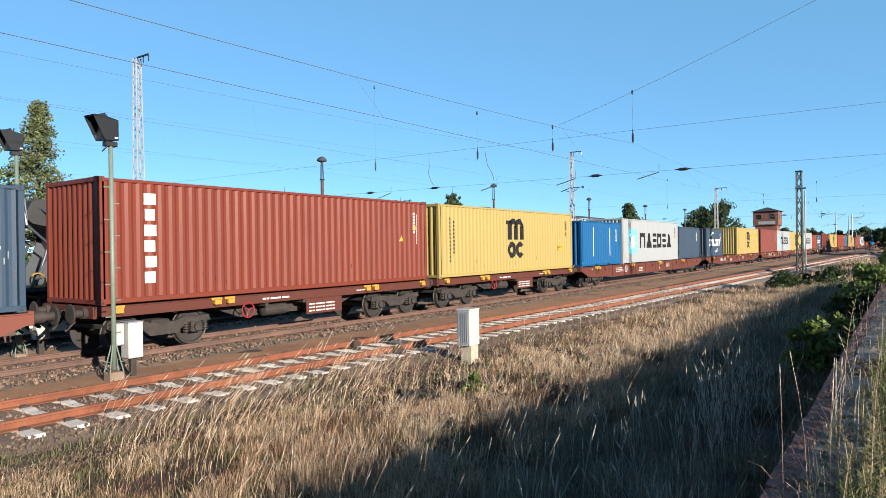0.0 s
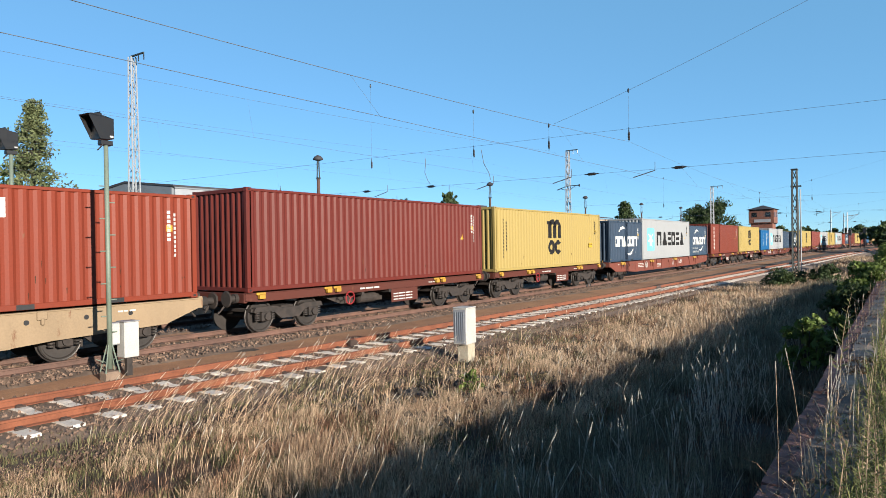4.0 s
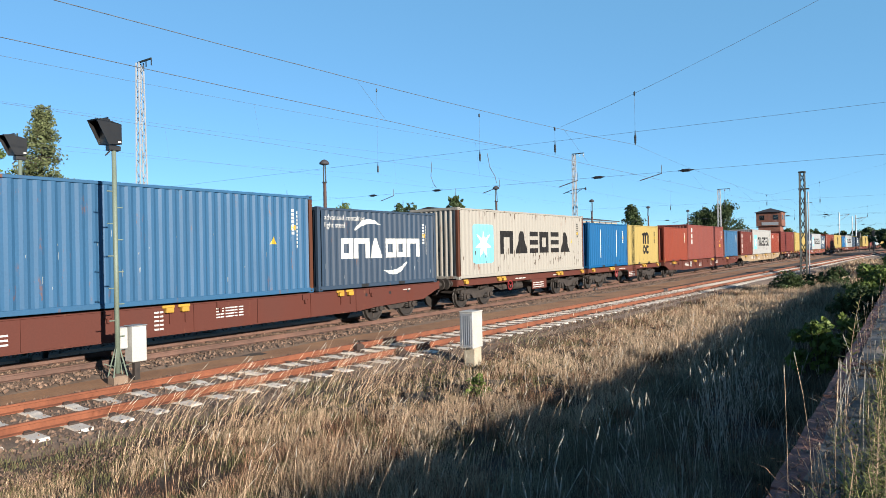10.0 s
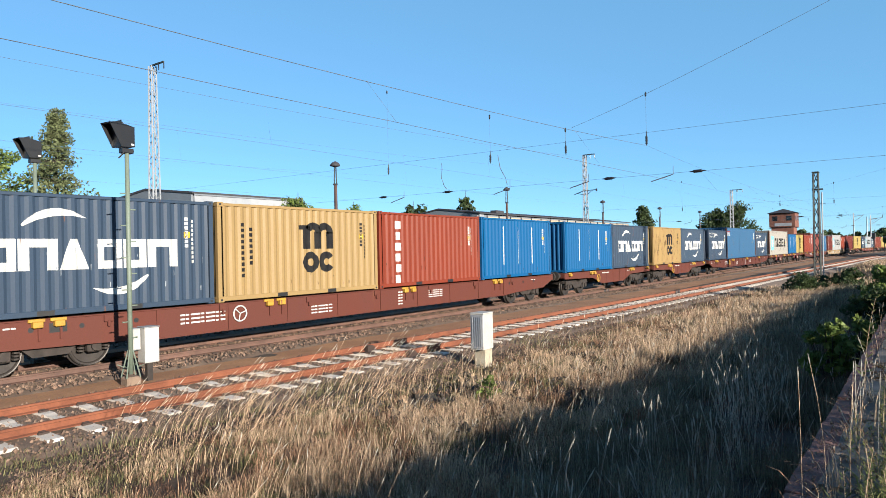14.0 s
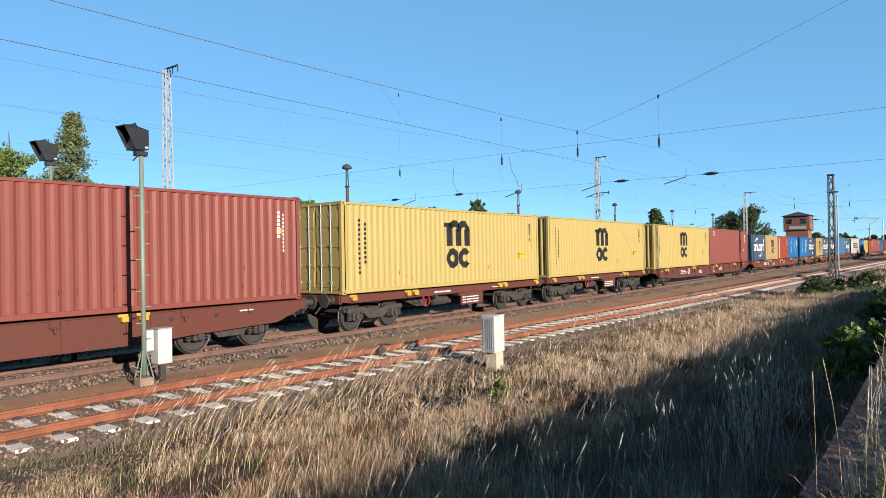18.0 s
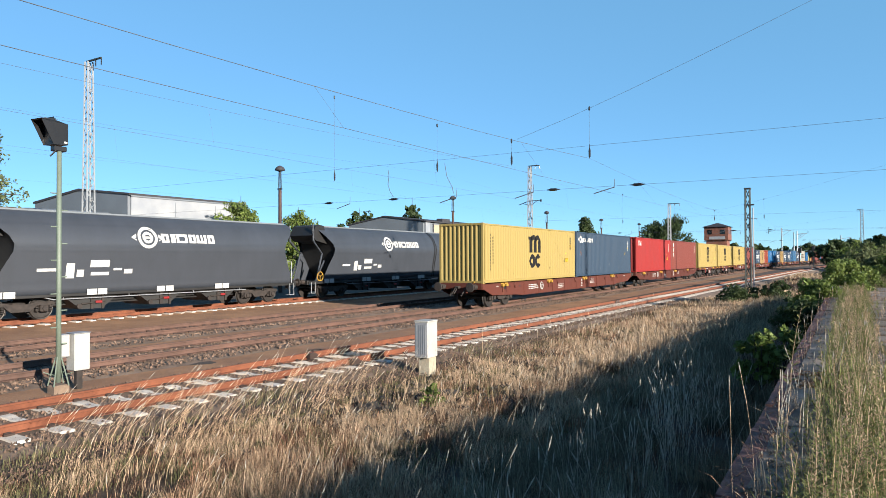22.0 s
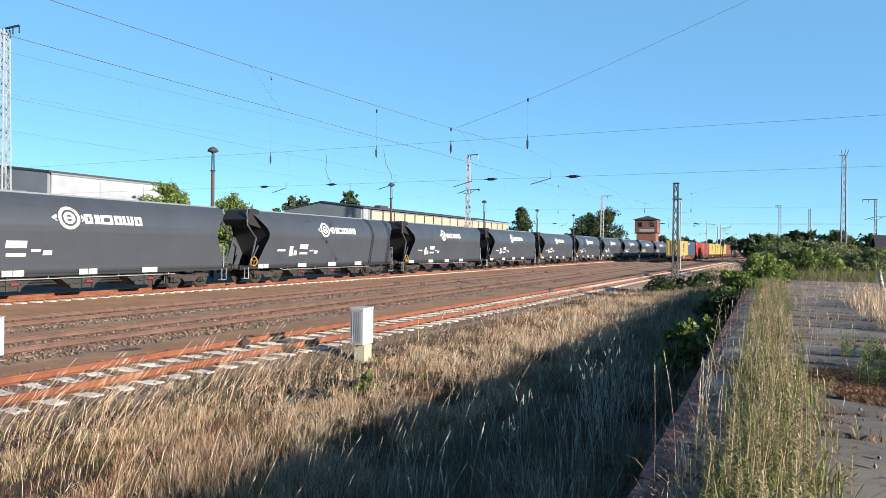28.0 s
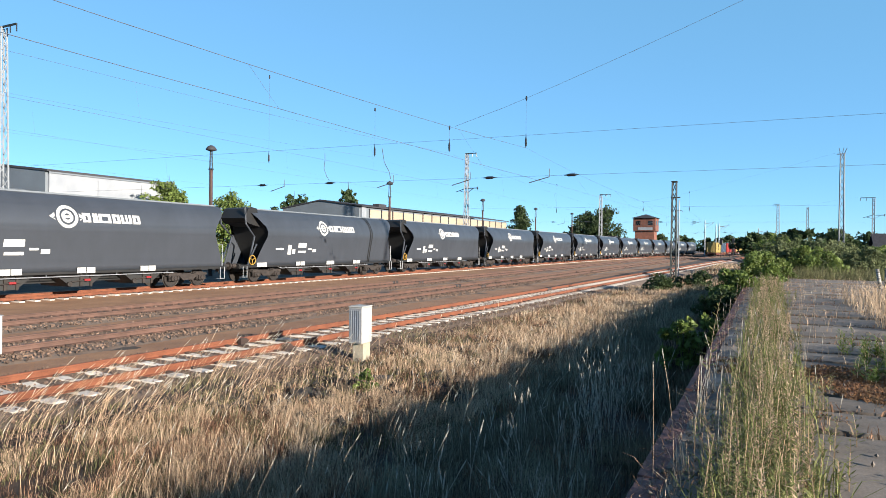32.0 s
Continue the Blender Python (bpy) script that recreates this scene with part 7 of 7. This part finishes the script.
    p[:, 0] += 0.25
    p[:, 2] = 0.84
    blades("edge_straw", "dry straw tufts on the platform's edge stones", "straw", p, (0.12, 0.36), (0.004, 0.009), lean, 613, curl=0.2, size=size)
    scatter_stones("platform_pebbles", "pale pebbles and crumbs of concrete on the platform", lambda y: 0.9, 3.6, 20.0, 1.6, 420, 0.862, 614, "concrete", False, (0.006, 0.022))
    scatter_stones("edge_rubble", "pale crumbs of broken concrete on the edge stones", lambda y: -0.42, 4.0, 22.0, 0.26, 260, 0.868, 615, "concrete", False, (0.008, 0.024))
    pale = np.random.default_rng(620)
    clump = [(x + pale.normal(0, 0.07), y + pale.normal(0, 0.1), 0.85) for x, y, n in ((-0.5, 6.3, 4), (-0.42, 5.2, 2), (-0.5, 7.4, 2), (-0.3, 8.6, 3)) for i in range(n)]
    stalks("pale_stalks", "bleached thick grass stalks on the edge of the platform", np.array(clump), (0.3, 0.6), (0.02, 0.03), 621, 0.0028, (0.09, 0.007), mats=("seed", "seed"), spread=0.12)
    # single stalks close to the camera
    for i, (x, y, h, lx) in enumerate(((-0.62, 4.35, 0.72, 0.02), (-0.52, 4.6, 0.78, -0.03), (-0.35, 4.5, 0.62, 0.08), (-0.86, 4.2, 0.95, -0.1), (0.42, 5.0, 0.5, 0.1), (-1.25, 4.6, 0.95, -0.1), (-1.1, 4.4, 0.9, -0.04), (0.0, 5.2, 0.8, 0.1))):
        stalks("dry_stalk", "single dry stalk with a pale seed head", np.array([(x, y, 0.84 if x > -0.7 else -0.34)]), (h, h + 0.01), (lx, 0.05), 300 + i, 0.0018, (0.07, 0.004), spread=0.04)
    tagged(thing("tall_weed", "tall pale green flowering weed at the platform edge", "weed", shape=weed(-0.55, 8.05, 0.84, 0.98, 77, leaf=0.12, n=40, lean=(0.05, 0.0)), mats=("weed", "straw")))
    # bushes along the platform
    bush(-1.5, 14.1, 1.42, 0.5, "green-leaved bush growing against the platform wall", 401, 800, 0.075)
    bush(-6.58, 10.25, 0.5, 0.26, "small bright green weed in the dry grass", 409, 420, 0.04, "leaf", -0.42)
    bush(-1.25, 16.0, 1.35, 0.55, "green-leaved bush growing against the platform wall", 402, 800, 0.075)
    bush(-1.3, 24.0, 1.6, 0.9, "dark green bush in the platform's shade", 403, 3600, 0.06, "leaf_dark")
    bush(-1.0, 28.5, 2.0, 1.1, "dark green bush in the platform's shade", 404, 4200, 0.065, "leaf")
    bush(-0.6, 34.5, 2.5, 1.6, "bright green bush at the end of the platform", 405, 6000, 0.07, "leaf")
    bush(0.2, 40.0, 2.6, 1.5, "bright green bush at the end of the platform", 406, 6000, 0.075, "leaf")
    bush(-5.3, 40.5, 1.25, 1.25, "small green bush in the dry grass", 407, 3000, 0.065, "leaf_dark")
    bush(-3.8, 44.5, 1.3, 0.95, "small green bush in the dry grass", 408, 2400, 0.065, "leaf_dark")
    k = 0
    for x, y, h, r in ((0.9, 56, 3.5, 2.1), (1.6, 62, 4.3, 2.8), (3.2, 55, 3.4, 2.4), (4.6, 66, 4.0, 2.8), (6.8, 60, 3.3, 2.4), (1.2, 76, 4.8, 3.0), (5.2, 80, 4.5, 3.2), (9.0, 70, 3.3, 2.6), (11.5, 84, 3.6, 3.0),
                       (13.5, 96, 3.8, 3.0), (8.4, 92, 4.6, 3.3)):
        k += 1
        bush(x, y, h * 0.9, r * 1.05, "grey-green shrub of the thicket beyond the platform", 420 + k, 7500, 0.10, "dusty_leaf" if k % 3 else "leaf", -0.3, "thicket", lumps=80)
    blades("thicket_grass", "brown tall grass in front of the thicket", "dull_green", roots(16000, 1.0, 13.0, 38.8, 47.0, 440, 1.0, 0.3), (0.8, 2.1), (0.014, 0.035), (0, 0.1), 441)
    blades("thicket_grass", "green-brown tall grass in front of the thicket", "dull_green", roots(9000, 1.0, 13.0, 38.8, 47.0, 442, 1.0, 0.3), (0.6, 1.9), (0.014, 0.035), (0, 0.1), 443)
    # trees
    tree(-64.9, 27.7, 18.3, 7.2, "tall loose-crowned tree behind the wagons", 501, 12000, 0.15, "dusty_leaf", 0.12, True, limbs=150, puff=0.11)
    tree(-73.0, 25.8, 17.0, 6.0, "leafy tree beside a taller one", 502, 10000, 0.18, "leaf", 0.12, limbs=90, puff=0.13)
    tree(-61.0, 20.5, 9.0, 5.0, "low leafy tree behind the yard", 503, 7000, 0.2, "leaf_dark", 0.1)
    tree(-67.0, 34.5, 8.4, 2.4, "slim young tree beside the lattice mast", 504, 1800, 0.24, "leaf_dark", 0.15)
    tree(-68.5, 60.0, 12.2, 4.6, "round-crowned tree at the warehouse corner", 505, 9000, 0.19, "leaf", 0.15, limbs=90)
    tree(-66.0, 68.0, 11.0, 4.2, "round-crowned tree at the warehouse corner", 506, 8000, 0.19, "leaf", 0.15, limbs=90)
    tree(-76.0, 80.5, 9.0, 4.2, "low round tree between the warehouses", 507, 2800, 0.34, "leaf", 0.1)
    tree(-80.0, 98.0, 9.2, 4.0, "low round tree between the warehouses", 508, 2600, 0.36, "leaf_dark", 0.1)
    tree(-88.6, 129.0, 19.0, 3.4, "tree rising behind the storage hall", 509, 2400, 0.42, "leaf_dark", 0.3)
    tree(-97.0, 120.0, 16.0, 5.6, "tree rising behind the storage hall", 510, 2200, 0.42, "leaf_dark", 0.3)
    tree(-52.5, 150.0, 13.2, 7.0, "dark conifer at the end of the storage hall", 511, 5200, 0.3, "leaf_dark", 0.1, True, limbs=70)
    tree(-46.5, 190.0, 14.8, 6.5, "broad dark tree beside the brick tower", 512, 8000, 0.3, "leaf_dark", 0.12, limbs=90)
    tree(-41.0, 192.0, 16.4, 6.8, "broad dark tree beside the brick tower", 513, 8500, 0.3, "leaf_dark", 0.12, limbs=90)
    tree(-51.5, 196.0, 9.6, 5.0, "lower dark tree beside the brick tower", 514, 2800, 0.42, "leaf_dark", 0.1)
    tree(-33.0, 240.0, 8.6, 4.4, "tree behind the brick tower", 515, 1800, 0.5, "leaf_dark", 0.1)
    for i, (x, y, h, r) in enumerate(((-31, 300, 9, 7), (-22, 310, 8, 6), (-14, 305, 9.5, 7), (-44, 290, 8, 6), (-8, 330, 9, 8), (6, 150, 7.8, 5.5), (14, 170, 8.4, 5.5), (-2, 160, 7, 5), (24, 190, 8, 6), (36, 230, 9, 7), (-60, 260, 9, 7), (2, 240, 9, 7))):
        tree(x, y, h, r, "round tree of the far tree line", 530 + i, 1700, 0.55, "leaf_dark", 0.08, group="far tree line")
    # shrubs seen under and between the hopper wagons
    for i, (x, y, h) in enumerate(((-42, 30, 4.6), (-44, 37, 4.2), (-41, 22, 3.6), (-46, 49, 4.4), (-46, 60, 4.0), (-45, 15, 4.0))):
        bush(x, y, h, 2.4, "sunlit shrub behind the hopper wagons", 560 + i, 1300, 0.2, "leaf", -0.3, "shrubs behind the wagons")


scatter_stones("verge_gravel", "small grey gravel scattered beside the siding", lambda y: x_near(y) + 2.0, 2.0, 34.0, 0.8, 12000, -0.262, 633, "stones", False, (0.008, 0.024))
scatter_stones("meadow_rubble", "dark broken stones and clods lying in the dry grass", lambda y: -6.9 + 0.05 * (y - 10), 8.0, 15.0, 1.5, 420, -0.31, 631, "bark", False, (0.03, 0.085))
scatter_stones("meadow_rubble", "dark broken stones and clods lying in the dry grass", lambda y: -6.6 + 0.03 * (y - 15), 15.0, 30.0, 1.1, 420, -0.31, 632, "bark", False, (0.03, 0.085))
build_plants()
build_platform()


# ---- what moves ----
def motions():
    times = [0.5 * i for i in range(65)]
    for ob, u, z in RIDERS:
        walk(ob, [(t, train_pose(u, t, z)) for t in times])
    # the wheels roll while their wagon is near the camera
    for w, u, dy in SPIN:
        rows, turned, last = [(0.0, pose(0, dy, 0.46))], 0.0, 0.0
        for k in range(1, 32 * 30 + 1):
            t = k / 30.0
            if -30.0 < u + gone(t) < 75.0:
                turned += math.degrees((gone(t) - gone(t - 1 / 30.0)) / 0.46)
                if turned - last > 55.0:
                    rows.append((t, pose(0, dy, 0.46, -turned, 0, 0)))
                    last = turned
        rows.append((32.0, pose(0, dy, 0.46, -turned, 0, 0)))
        if len(rows) > 2:
            walk(w, rows)


motions()
